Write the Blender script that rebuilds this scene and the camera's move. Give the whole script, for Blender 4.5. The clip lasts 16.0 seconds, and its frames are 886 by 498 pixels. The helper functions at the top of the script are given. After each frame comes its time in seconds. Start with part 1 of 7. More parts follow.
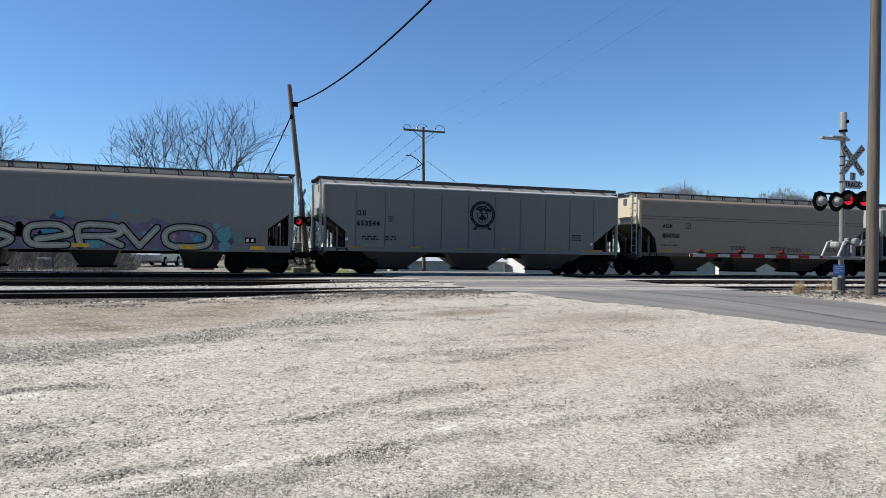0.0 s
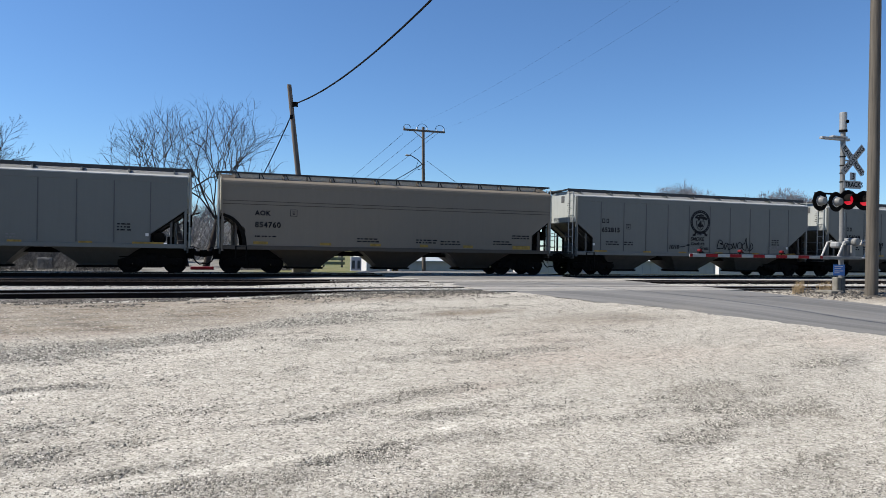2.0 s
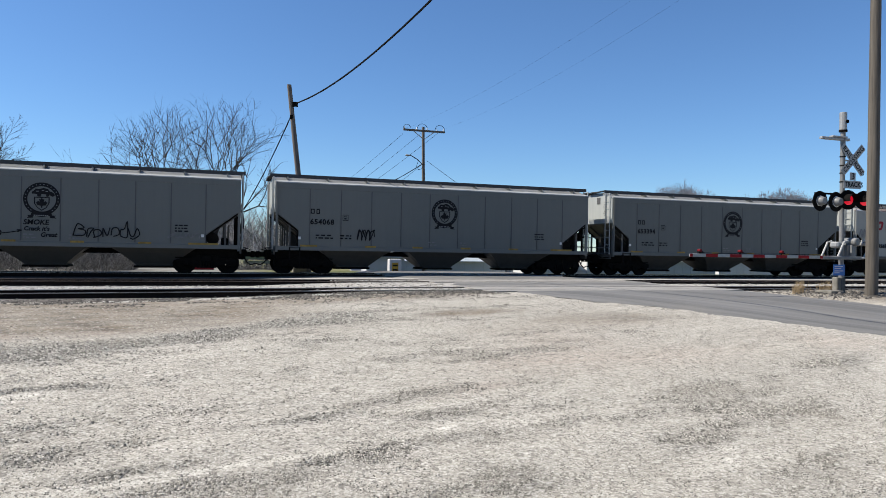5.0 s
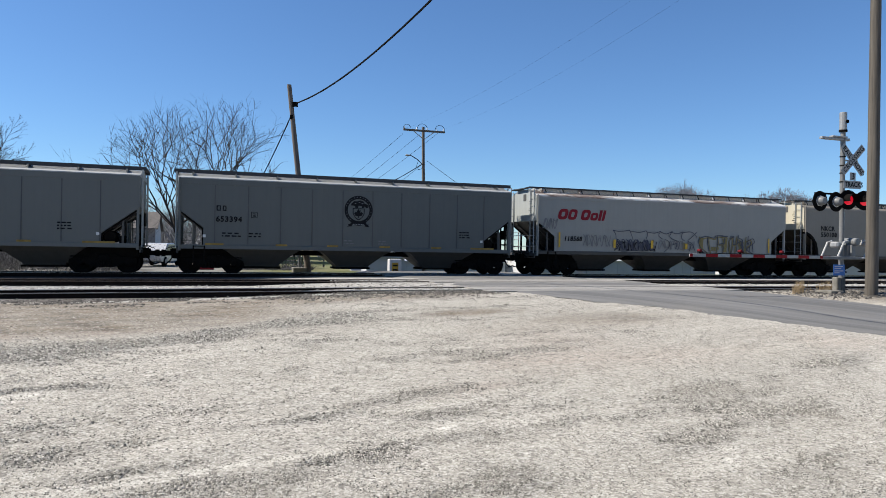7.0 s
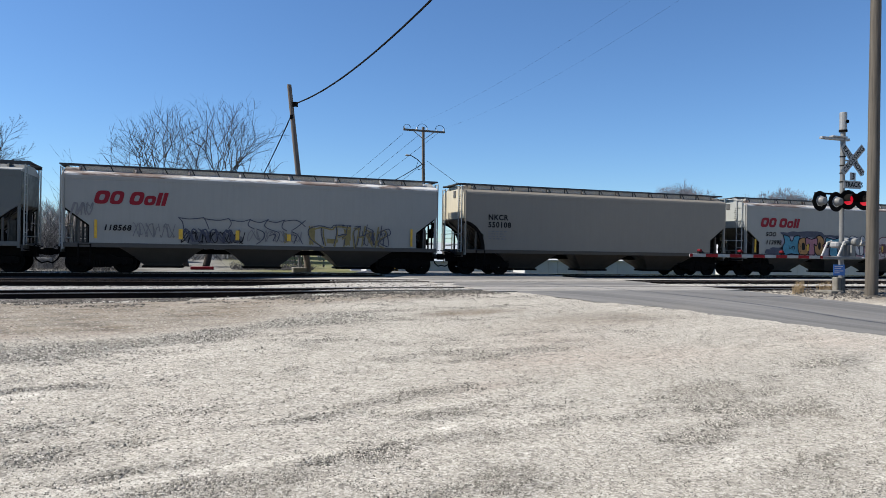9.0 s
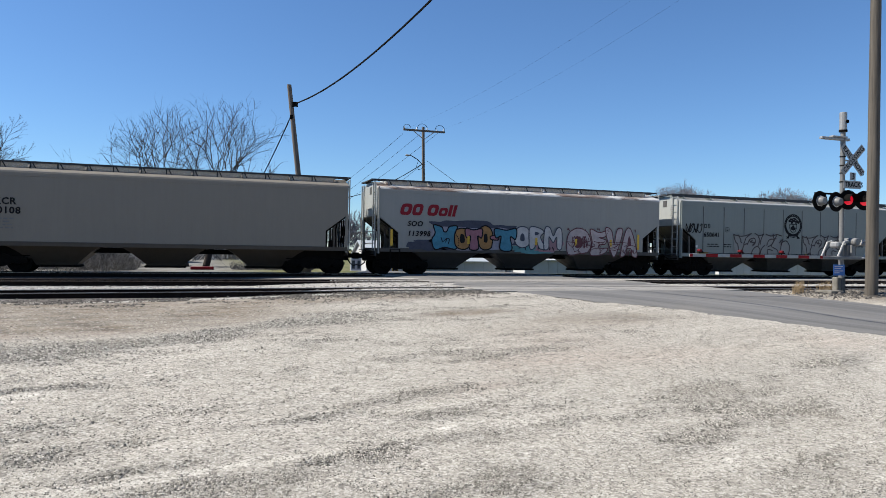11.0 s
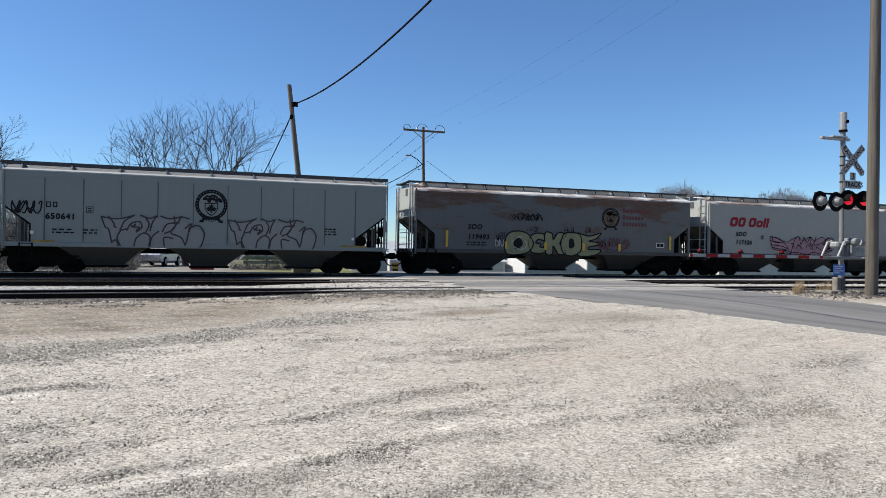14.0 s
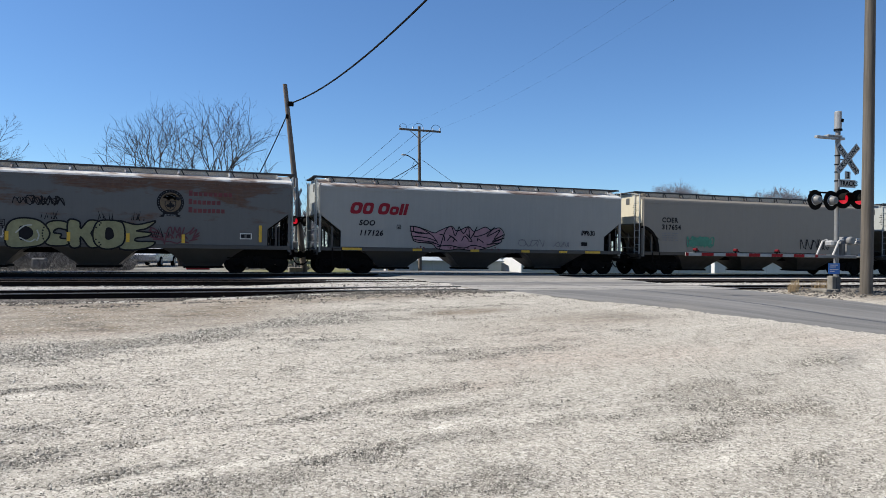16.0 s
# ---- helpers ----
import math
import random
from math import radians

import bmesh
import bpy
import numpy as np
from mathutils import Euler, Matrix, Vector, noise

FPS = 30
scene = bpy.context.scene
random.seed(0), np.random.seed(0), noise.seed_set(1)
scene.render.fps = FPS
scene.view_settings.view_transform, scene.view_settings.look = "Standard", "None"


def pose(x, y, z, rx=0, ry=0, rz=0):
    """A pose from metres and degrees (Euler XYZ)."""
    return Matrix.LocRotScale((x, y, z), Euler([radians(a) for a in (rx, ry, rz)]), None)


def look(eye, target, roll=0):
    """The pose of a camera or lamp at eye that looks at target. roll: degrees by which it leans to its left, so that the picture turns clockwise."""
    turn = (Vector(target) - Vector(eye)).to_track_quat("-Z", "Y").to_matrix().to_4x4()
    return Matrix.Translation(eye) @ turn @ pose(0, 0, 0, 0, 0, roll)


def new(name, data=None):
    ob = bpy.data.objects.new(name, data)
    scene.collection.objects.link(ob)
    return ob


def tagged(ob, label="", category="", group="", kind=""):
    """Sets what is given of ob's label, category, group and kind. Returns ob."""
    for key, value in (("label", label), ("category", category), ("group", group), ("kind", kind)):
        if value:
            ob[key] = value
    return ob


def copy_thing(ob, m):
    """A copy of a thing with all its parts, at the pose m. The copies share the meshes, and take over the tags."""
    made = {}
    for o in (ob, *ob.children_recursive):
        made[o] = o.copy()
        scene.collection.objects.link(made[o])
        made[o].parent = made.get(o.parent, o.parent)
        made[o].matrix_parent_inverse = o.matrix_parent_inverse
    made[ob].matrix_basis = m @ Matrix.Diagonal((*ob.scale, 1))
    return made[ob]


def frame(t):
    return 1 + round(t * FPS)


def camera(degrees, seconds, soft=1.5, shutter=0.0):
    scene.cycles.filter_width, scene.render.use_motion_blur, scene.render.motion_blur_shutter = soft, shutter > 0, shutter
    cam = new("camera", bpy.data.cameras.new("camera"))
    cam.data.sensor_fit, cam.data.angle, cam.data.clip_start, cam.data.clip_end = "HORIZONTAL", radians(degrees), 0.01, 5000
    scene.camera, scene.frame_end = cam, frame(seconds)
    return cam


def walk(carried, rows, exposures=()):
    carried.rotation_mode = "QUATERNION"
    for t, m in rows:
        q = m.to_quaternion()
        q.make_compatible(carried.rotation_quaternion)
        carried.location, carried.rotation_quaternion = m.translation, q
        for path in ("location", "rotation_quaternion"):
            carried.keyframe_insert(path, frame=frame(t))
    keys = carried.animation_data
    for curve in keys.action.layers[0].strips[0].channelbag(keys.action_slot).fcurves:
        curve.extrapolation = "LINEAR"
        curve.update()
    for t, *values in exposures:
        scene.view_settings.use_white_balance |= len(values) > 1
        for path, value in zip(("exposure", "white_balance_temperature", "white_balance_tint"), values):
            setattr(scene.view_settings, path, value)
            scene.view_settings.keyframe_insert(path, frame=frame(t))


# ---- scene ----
YAW = 19.013        # the camera looks this far to the right of square on to the tracks
EYE = (0.0, 0.0, 1.65)
RAIL = 0.5          # top of the rails above the yard
TRACK_MAIN, TRACK_MID, TRACK_NEAR = 32.6, 25.3, 20.15


def aim(yaw, pitch, roll):
    a, p = radians(yaw), radians(pitch)
    return look(EYE, (EYE[0] + math.sin(a) * math.cos(p), EYE[1] + math.cos(a) * math.cos(p), EYE[2] + math.sin(p)), roll)


cam = camera(65.24, 16.0, soft=0.65)
walk(cam, [(0, aim(YAW, 0.14, 0.95)), (15.2, aim(YAW, 0.14, 0.95)), (15.5, aim(YAW + 0.06, 0.14, 0.94)),
           (15.75, aim(YAW + 0.16, 0.12, 0.9)), (16.0, aim(YAW + 0.31, 0.1, 0.84))],
     exposures=[(0, 1.18), (16, 1.18)])

# ---- light: a clear spring noon, the sun behind the train and to its left ----
SUN = Vector((-1.25, 0.42, 1.47)).normalized()
world = bpy.data.worlds.new("clear_sky")
scene.world = world
world.use_nodes = True
wn = world.node_tree
sky = wn.nodes.new("ShaderNodeTexSky")
sky.sky_type, sky.sun_disc = "NISHITA", False
sky.sun_elevation = math.asin(SUN.z)
sky.sun_rotation = math.atan2(SUN.x, SUN.y)
sky.air_density, sky.dust_density, sky.ozone_density, sky.altitude = 1.0, 0.0, 4.0, 200
deep = wn.nodes.new("ShaderNodeMix")
deep.data_type, deep.blend_type = "RGBA", "MULTIPLY"
deep.inputs[0].default_value, deep.inputs[7].default_value = 1.0, (0.775, 1.0, 1.225, 1)
wn.links.new(sky.outputs[0], deep.inputs[6])
wn.links.new(deep.outputs[2], wn.nodes["Background"].inputs[0])
wn.nodes["Background"].inputs[1].default_value = 0.049
sun = new("sun", bpy.data.lights.new("sun", "SUN"))
sun.data.energy, sun.data.angle, sun.data.color = 3.88, radians(0.53), (1.0, 0.93, 0.81)
sun.matrix_world = look(SUN * 50, (0, 0, 0))


# ---- materials ----
class Mat:
    """A node material with a few helpers for layered colour and relief."""

    def __init__(self, name, rough=0.6, metal=0.0):
        self.m = bpy.data.materials.new(name)
        self.m.use_nodes = True
        self.t = self.m.node_tree
        self.b = self.t.nodes["Principled BSDF"]
        self.b.inputs["Roughness"].default_value = rough
        self.b.inputs["Metallic"].default_value = metal
        self.co = self.t.nodes.new("ShaderNodeTexCoord").outputs["Object"]

    def put(self, socket, value):
        if isinstance(value, bpy.types.NodeSocket):
            self.t.links.new(value, socket)
        elif isinstance(value, tuple) and len(value) == 3 and socket.type == "RGBA":
            socket.default_value = (*value, 1)
        else:
            socket.default_value = value

    def scaled(self, s, turn=0.0, co=None):
        n = self.t.nodes.new("ShaderNodeMapping")
        n.inputs["Scale"].default_value = s
        if turn:
            r = self.t.nodes.new("ShaderNodeMapping")
            r.inputs["Rotation"].default_value = (0, 0, radians(turn))
            self.t.links.new(co or self.co, r.inputs[0])
            co = r.outputs[0]
        self.t.links.new(co or self.co, n.inputs[0])
        return n.outputs[0]

    def noise(self, scale, detail=4, rough=0.6, co=None):
        n = self.t.nodes.new("ShaderNodeTexNoise")
        n.inputs["Scale"].default_value, n.inputs["Detail"].default_value, n.inputs["Roughness"].default_value = scale, detail, rough
        self.t.links.new(co or self.co, n.inputs["Vector"])
        return n.outputs[0]

    def cells(self, scale, what="Distance", co=None):
        n = self.t.nodes.new("ShaderNodeTexVoronoi")
        n.inputs["Scale"].default_value = scale
        self.t.links.new(co or self.co, n.inputs["Vector"])
        return n.outputs[what]

    def step(self, v, a, b, lo=0.0, hi=1.0):
        n = self.t.nodes.new("ShaderNodeMapRange")
        for i, x in zip((1, 2, 3, 4), (a, b, lo, hi)):
            n.inputs[i].default_value = x
        self.t.links.new(v, n.inputs[0])
        return n.outputs[0]

    def times(self, a, b, op="MULTIPLY"):
        n = self.t.nodes.new("ShaderNodeMath")
        n.operation = op
        self.put(n.inputs[0], a), self.put(n.inputs[1], b)
        return n.outputs[0]

    def mix(self, f, a, b, kind="MIX"):
        n = self.t.nodes.new("ShaderNodeMix")
        n.data_type, n.blend_type = "RGBA", kind
        self.put(n.inputs[0], f), self.put(n.inputs[6], a), self.put(n.inputs[7], b)
        return n.outputs[2]

    def axis(self, which, co=None):
        n = self.t.nodes.new("ShaderNodeSeparateXYZ")
        self.t.links.new(co or self.co, n.inputs[0])
        return n.outputs[which]

    def random(self):
        return self.t.nodes.new("ShaderNodeObjectInfo").outputs["Random"]

    def island(self):
        return self.t.nodes.new("ShaderNodeNewGeometry").outputs["Random Per Island"]

    def done(self, colour, rough=None, bump=None, depth=0.01, strength=0.5):
        self.put(self.b.inputs["Base Color"], colour)
        if rough is not None:
            self.put(self.b.inputs["Roughness"], rough)
        if bump is not None:
            n = self.t.nodes.new("ShaderNodeBump")
            n.inputs["Strength"].default_value, n.inputs["Distance"].default_value = strength, depth
            self.t.links.new(bump, n.inputs["Height"])
            self.t.links.new(n.outputs[0], self.b.inputs["Normal"])
        return self.m


def shade(c, k):
    return tuple(min(1.0, x * k) for x in c)


def painted(name, c, dirt=0.35, rust=0.0, rough=0.45):
    """Weathered car paint: road dust low down in blotches, run-off streaks, rust where asked."""
    m = Mat(name, rough)
    streak = m.step(m.noise(1.0, 5, 0.7, m.scaled((5.0, 5.0, 0.35))), 0.42, 0.72)
    blotch = m.step(m.noise(0.8, 6, 0.65), 0.4, 0.7)
    col = m.mix(m.times(streak, dirt * 0.55), c, shade(c, 0.62))
    col = m.mix(m.times(blotch, dirt * 0.5), col, tuple(0.5 * x + 0.045 for x in c))
    col = m.mix(m.times(m.noise(28, 3), 0.16), col, shade(c, 0.7))
    m.b.inputs["Specular IOR Level"].default_value = 0.25
    if rust:
        mask = m.noise(1.0, 6, 0.66, m.scaled((0.42, 0.5, 1.5)))
        high = m.step(m.axis(2), 2.2, 3.9, -0.05, 0.11)
        mask = m.step(m.times(mask, high, "ADD"), 0.63 - 0.095 * rust, 0.70 - 0.07 * rust)
        mask = m.times(mask, m.step(m.noise(1.0, 4, 0.7, m.scaled((1.4, 1.0, 14.0))), 0.32, 0.55, 0.45, 1.0))
        tone = m.mix(m.noise(7, 4), (0.028, 0.013, 0.008), (0.115, 0.047, 0.019))
        col = m.mix(m.times(mask, 0.85), col, tone)
    return m.done(col, m.step(m.noise(3, 4), 0.3, 0.7, rough - 0.08, rough + 0.18), m.noise(2.2, 3), 0.012, 0.25)


def plain(name, c, rough=0.6, metal=0.0, vary=0.25, scale=6.0, bump=0.004, gloss=0.5):
    m = Mat(name, rough, metal)
    col = m.mix(m.step(m.noise(scale, 5), 0.35, 0.68), c, shade(c, 1 - vary))
    col = m.mix(m.times(m.noise(scale * 9, 3), 0.3), col, shade(c, 1 - vary * 0.8))
    m.b.inputs["Specular IOR Level"].default_value = gloss
    return m.done(col, m.step(m.noise(scale * 2, 4), 0.3, 0.7, max(0.05, rough - 0.1), min(1, rough + 0.12)), m.noise(scale * 8, 4), bump, 0.5)


def glowing(name, c, power):
    m = Mat(name, 0.3)
    m.b.inputs["Emission Color"].default_value = (*c, 1)
    m.b.inputs["Emission Strength"].default_value = power
    return m.done(c)


def mesh_screen():
    """Dusty wire mesh that lets the light behind it glow through."""
    m = Mat("dusty_wire_mesh", 0.9)
    col = m.mix(m.step(m.noise(30, 3), 0.35, 0.65), (0.62, 0.60, 0.56), (0.36, 0.345, 0.32))
    m.done(col)
    back = m.t.nodes.new("ShaderNodeBsdfTranslucent")
    m.t.links.new(col, back.inputs[0])
    both = m.t.nodes.new("ShaderNodeMixShader")
    both.inputs[0].default_value = 0.55
    m.t.links.new(m.b.outputs[0], both.inputs[1]), m.t.links.new(back.outputs[0], both.inputs[2])
    m.t.links.new(both.outputs[0], m.t.nodes["Material Output"].inputs[0])
    return m.m


RUT = 14.0          # the yard's wheel tracks run this far from the x axis, in degrees


def gravel_material():
    m = Mat("crushed_limestone_yard", 0.95)
    m.b.inputs["Specular IOR Level"].default_value = 0.15

    def attribute(name):
        n = m.t.nodes.new("ShaderNodeAttribute")
        n.attribute_name = name
        return n.outputs["Fac"]

    def grains(scale):
        n = m.t.nodes.new("ShaderNodeSeparateColor")
        m.t.links.new(m.cells(scale, "Color"), n.inputs[0])
        return n.outputs

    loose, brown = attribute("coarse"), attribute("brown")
    lane = m.scaled((0.16, 1.3, 1.0), -RUT)
    streak = m.scaled((0.5, 6.0, 1.0), -RUT * 0.6)
    wide = m.step(m.noise(1.0, 5, 0.62, lane), 0.36, 0.64)
    fine = m.step(m.noise(1.0, 6, 0.68, streak), 0.44, 0.66)
    dust = m.mix(wide, (0.325, 0.308, 0.271), (0.425, 0.404, 0.358))
    dust = m.mix(m.times(m.step(m.noise(0.22, 5, 0.6), 0.42, 0.62), 0.35), dust, (0.34, 0.323, 0.29))
    dust = m.mix(m.times(fine, 0.32), dust, (0.27, 0.255, 0.225))
    clump = m.step(m.noise(6.0, 6, 0.72, m.scaled((0.7, 1.3, 1.0), -RUT)), 0.50, 0.62)
    dust = m.mix(m.times(clump, 0.35), dust, (0.285, 0.268, 0.238))
    knots = m.step(m.noise(15.0, 4, 0.75, m.scaled((0.75, 1.2, 1.0), -RUT)), 0.50, 0.60)
    dust = m.mix(m.times(knots, 0.34), dust, (0.26, 0.246, 0.218))
    dust = m.mix(m.times(m.step(m.noise(11.0, 4, 0.7), 0.55, 0.64), 0.25), dust, (0.62, 0.595, 0.545))
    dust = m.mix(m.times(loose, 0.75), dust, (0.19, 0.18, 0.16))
    pale = attribute("pale")
    dust = m.mix(m.times(pale, m.step(m.noise(5.0, 5, 0.7), 0.4, 0.62, 0.1, 0.9)), dust, (0.60, 0.58, 0.525))
    clods = m.times(m.step(m.noise(1.0, 6, 0.75, m.scaled((0.8, 1.7, 1.0), -RUT * 0.3)), 0.50, 0.57), 0.85)
    near = m.mix(fine, (0.405, 0.36, 0.316), (0.31, 0.264, 0.226))
    earth = m.mix(m.step(m.axis(1), 10.8, 12.6), near, m.mix(clods, m.mix(fine, (0.20, 0.166, 0.128), (0.12, 0.096, 0.072)), (0.062, 0.048, 0.036)))
    dust = m.mix(m.times(brown, m.step(m.noise(1.1, 6, 0.65), 0.3, 0.6, 0.45, 1.0)), dust, earth)
    # pale ballast between the tracks; the train's shadow is painted dark round the main track
    y = m.times(m.axis(1), m.times(m.noise(0.9, 5), 1.2), "ADD")
    dust = m.mix(m.step(y, 19.0, 19.6), dust, (0.33, 0.32, 0.305))
    dust = m.mix(m.step(y, 30.0, 30.8), dust, (0.045, 0.042, 0.040))
    big, mid, small = grains(29), grains(62), grains(140)
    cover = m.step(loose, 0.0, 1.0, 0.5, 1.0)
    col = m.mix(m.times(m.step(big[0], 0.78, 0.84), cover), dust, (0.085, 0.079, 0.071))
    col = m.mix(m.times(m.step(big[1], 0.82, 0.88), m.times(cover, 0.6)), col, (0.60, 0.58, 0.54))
    col = m.mix(m.times(m.step(mid[0], 0.80, 0.86), 0.5), col, (0.10, 0.093, 0.083))
    col = m.mix(m.times(m.step(mid[1], 0.80, 0.86), m.step(brown, 0.0, 0.6, 0.35, 0.05)), col, (0.76, 0.74, 0.69))
    col = m.mix(m.times(m.step(small[2], 0.78, 0.86), 0.5), col, (0.13, 0.121, 0.108))
    far = m.step(m.axis(1), 34.5, 36.5)
    grass = m.mix(m.step(m.noise(0.35, 6, 0.7), 0.4, 0.62), (0.07, 0.082, 0.03), (0.155, 0.145, 0.075))
    dirt = m.mix(m.step(m.noise(0.6, 6, 0.7), 0.4, 0.62), (0.105, 0.102, 0.095), (0.20, 0.196, 0.185))
    col = m.mix(far, col, m.mix(m.step(m.axis(0), 0.5, 4.0), dirt, grass))
    h = m.times(m.times(m.cells(70), 0.3), m.times(m.noise(95, 6, 0.8), 1.3), "ADD")
    h = m.times(h, m.step(loose, 0.0, 1.0, 0.4, 1.1))
    return m.done(col, 0.95, h, 0.014, 1.0)


def stone_material(name, a, b, warm=(0.36, 0.30, 0.25), dark=1.5):
    m = Mat(name, 0.9)
    col = m.mix(m.times(m.island(), dark, "POWER"), a, b)
    col = m.mix(m.times(m.step(m.noise(0.6, 4), 0.45, 0.7), 0.45), col, warm)
    col = m.mix(m.times(m.noise(70, 4), 0.4), col, shade(a, 0.8))
    return m.done(col, 0.9, m.noise(120, 3), 0.004, 0.5)


def asphalt_material():
    m = Mat("worn_asphalt", 0.82)
    lane = m.step(m.noise(1.0, 5, 0.6, m.scaled((1.5, 0.05, 1.0), -23.6)), 0.40, 0.62)
    col = m.mix(lane, (0.068, 0.068, 0.069), (0.135, 0.134, 0.133))
    col = m.mix(m.times(m.step(m.noise(0.5, 5), 0.5, 0.7), 0.5), col, (0.13, 0.123, 0.113))
    col = m.mix(m.times(m.cells(130, "Distance"), 0.4), col, (0.15, 0.147, 0.14))
    return m.done(col, 0.85, m.noise(120, 3), 0.006, 0.6)


def wood_material(name, c, scale=1.0):
    m = Mat(name, 0.85)
    grain = m.noise(3.0 * scale, 6, 0.65, m.scaled((9, 9, 0.35)))
    col = m.mix(m.step(grain, 0.36, 0.64), shade(c, 0.4), shade(c, 1.15))
    col = m.mix(m.times(m.noise(1.3, 4), 0.3), col, shade(c, 1.35))
    return m.done(col, 0.88, grain, 0.012, 0.7)


M_GROUND = gravel_material()
M_STONE = stone_material("loose_limestone", (0.06, 0.057, 0.05), (0.60, 0.573, 0.515), (0.30, 0.275, 0.236), 1.4)
M_BALLAST = stone_material("grey_ballast", (0.06, 0.058, 0.056), (0.46, 0.45, 0.435), (0.24, 0.21, 0.19))
M_CHIPS = stone_material("dark_stone_chips", (0.03, 0.028, 0.025), (0.33, 0.312, 0.282), (0.17, 0.152, 0.13))
M_RUBBLE = stone_material("grey_brown_rubble", (0.02, 0.018, 0.016), (0.17, 0.16, 0.147), (0.05, 0.041, 0.034))
M_ASPHALT = asphalt_material()
M_PANEL = plain("crossing_concrete", (0.25, 0.242, 0.228), 0.9, 0, 0.3, 1.2)
M_RAIL = plain("rusted_rail_steel", (0.018, 0.0135, 0.0115), 0.9, 0.0, 0.4, 5, 0.004, 0.05)
M_SHINE = plain("polished_railhead", (0.42, 0.41, 0.40), 0.3, 0.9, 0.3, 8)
M_WORN = plain("dull_worn_railhead", (0.30, 0.29, 0.275), 0.42, 0.8, 0.4, 3)
M_WORN_BROWN = plain("brown_worn_railhead", (0.17, 0.135, 0.115), 0.45, 0.7, 0.4, 3)
M_TIE = wood_material("creosoted_tie", (0.075, 0.062, 0.052))
M_BLACK = plain("sooty_black_iron", (0.008, 0.0076, 0.0073), 0.9, 0.0, 0.35, 4, 0.004, 0.04)
M_GREASE = plain("brown_grimy_iron", (0.008, 0.007, 0.0063), 0.9, 0.0, 0.35, 3, 0.004, 0.06)
M_WHEEL = plain("wheel_steel", (0.007, 0.0064, 0.006), 0.85, 0.0, 0.3, 5, 0.004, 0.07)
M_POLE = wood_material("weathered_pole_wood", (0.083, 0.072, 0.06), 0.45)
M_POLE_DARK = wood_material("grey_brown_pole_wood", (0.13, 0.108, 0.092))
M_GALV = plain("galvanised_steel", (0.30, 0.305, 0.31), 0.5, 0.4, 0.25, 9)
M_ALU = plain("silver_painted_metal", (0.165, 0.168, 0.17), 0.5, 0.1, 0.25, 6)
M_SIGN = plain("white_sign_sheet", (0.33, 0.33, 0.325), 0.5, 0, 0.2, 5)
M_INK = plain("black_lettering", (0.012, 0.012, 0.014), 0.8, 0, 0.2, 20, 0.0005, 0.12)
M_INK_RED = plain("dark_red_lettering", (0.20, 0.006, 0.016), 0.55, 0, 0.25, 10, 0.0005, 0.2)
M_RED = plain("red_reflective_sheet", (0.27, 0.006, 0.009), 0.6, 0, 0.25, 8, 0.002, 0.2)
M_ARM = plain("grimy_white_arm_paint", (0.34, 0.34, 0.325), 0.6, 0, 0.3, 5)
M_WHITE = plain("white_reflective_sheet", (0.55, 0.55, 0.54), 0.5, 0, 0.15, 8)
M_YELLOW = plain("yellow_reflective_strip", (0.54, 0.33, 0.02), 0.55, 0, 0.3, 8)
M_YELLOW_DIM = plain("faded_yellow_strip", (0.29, 0.185, 0.03), 0.7, 0, 0.5, 5)
M_BLUE = plain("blue_sign_sheet", (0.02, 0.13, 0.45), 0.5, 0, 0.15, 8)
M_BOX_GREY = plain("grey_painted_box", (0.075, 0.076, 0.074), 0.7, 0, 0.35, 6)
M_CONCRETE = plain("weathered_concrete", (0.17, 0.16, 0.14), 0.9, 0, 0.4, 4)
M_CABINET = plain("grey_cabinet_paint", (0.17, 0.175, 0.18), 0.7, 0, 0.3, 4)
M_LAMP_ON = glowing("lit_red_lens", (0.5, 0.006, 0.02), 0.42)
M_LENS = plain("dark_red_lens", (0.11, 0.006, 0.009), 0.5, 0, 0.2, 12, 0.0, 0.1)
M_GLASS = plain("pale_lamp_glass", (0.75, 0.76, 0.76), 0.2, 0, 0.1, 8, 0.0)
M_CABLE = plain("black_cable", (0.008, 0.008, 0.009), 0.9, 0, 0.2, 5, 0.0, 0.05)
M_STRAW = plain("dry_straw_grass", (0.30, 0.22, 0.125), 0.8, 0, 0.35, 8)
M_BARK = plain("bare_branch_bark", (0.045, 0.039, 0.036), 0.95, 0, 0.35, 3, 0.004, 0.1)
# distance haze mixed into the bark colour: paler and bluer
M_BARK_HAZE = plain("haze_tinted_bark", (0.19, 0.19, 0.225), 0.95, 0, 0.3, 2, 0.004, 0.1)
M_WALL_GREY = plain("blue_grey_metal_siding", (0.34, 0.38, 0.41), 0.55, 0, 0.15, 0.8)
M_CLAPBOARD = plain("weathered_white_clapboard", (0.24, 0.23, 0.225), 0.75, 0, 0.3, 1.5)
M_ROOFING = plain("grey_brown_shingles", (0.10, 0.09, 0.085), 0.9, 0, 0.3, 3)
M_WALL_WHITE = plain("white_metal_siding", (0.52, 0.525, 0.53), 0.5, 0, 0.1, 0.8)
M_GREEN = plain("pale_green_boards", (0.22, 0.25, 0.14), 0.75, 0, 0.3, 2)
M_WINDOW = plain("dark_window_glass", (0.05, 0.065, 0.08), 0.12, 0, 0.2, 2, 0.0)
M_CAR = plain("silver_car_paint", (0.55, 0.56, 0.58), 0.3, 0.5, 0.1, 4, 0.0)
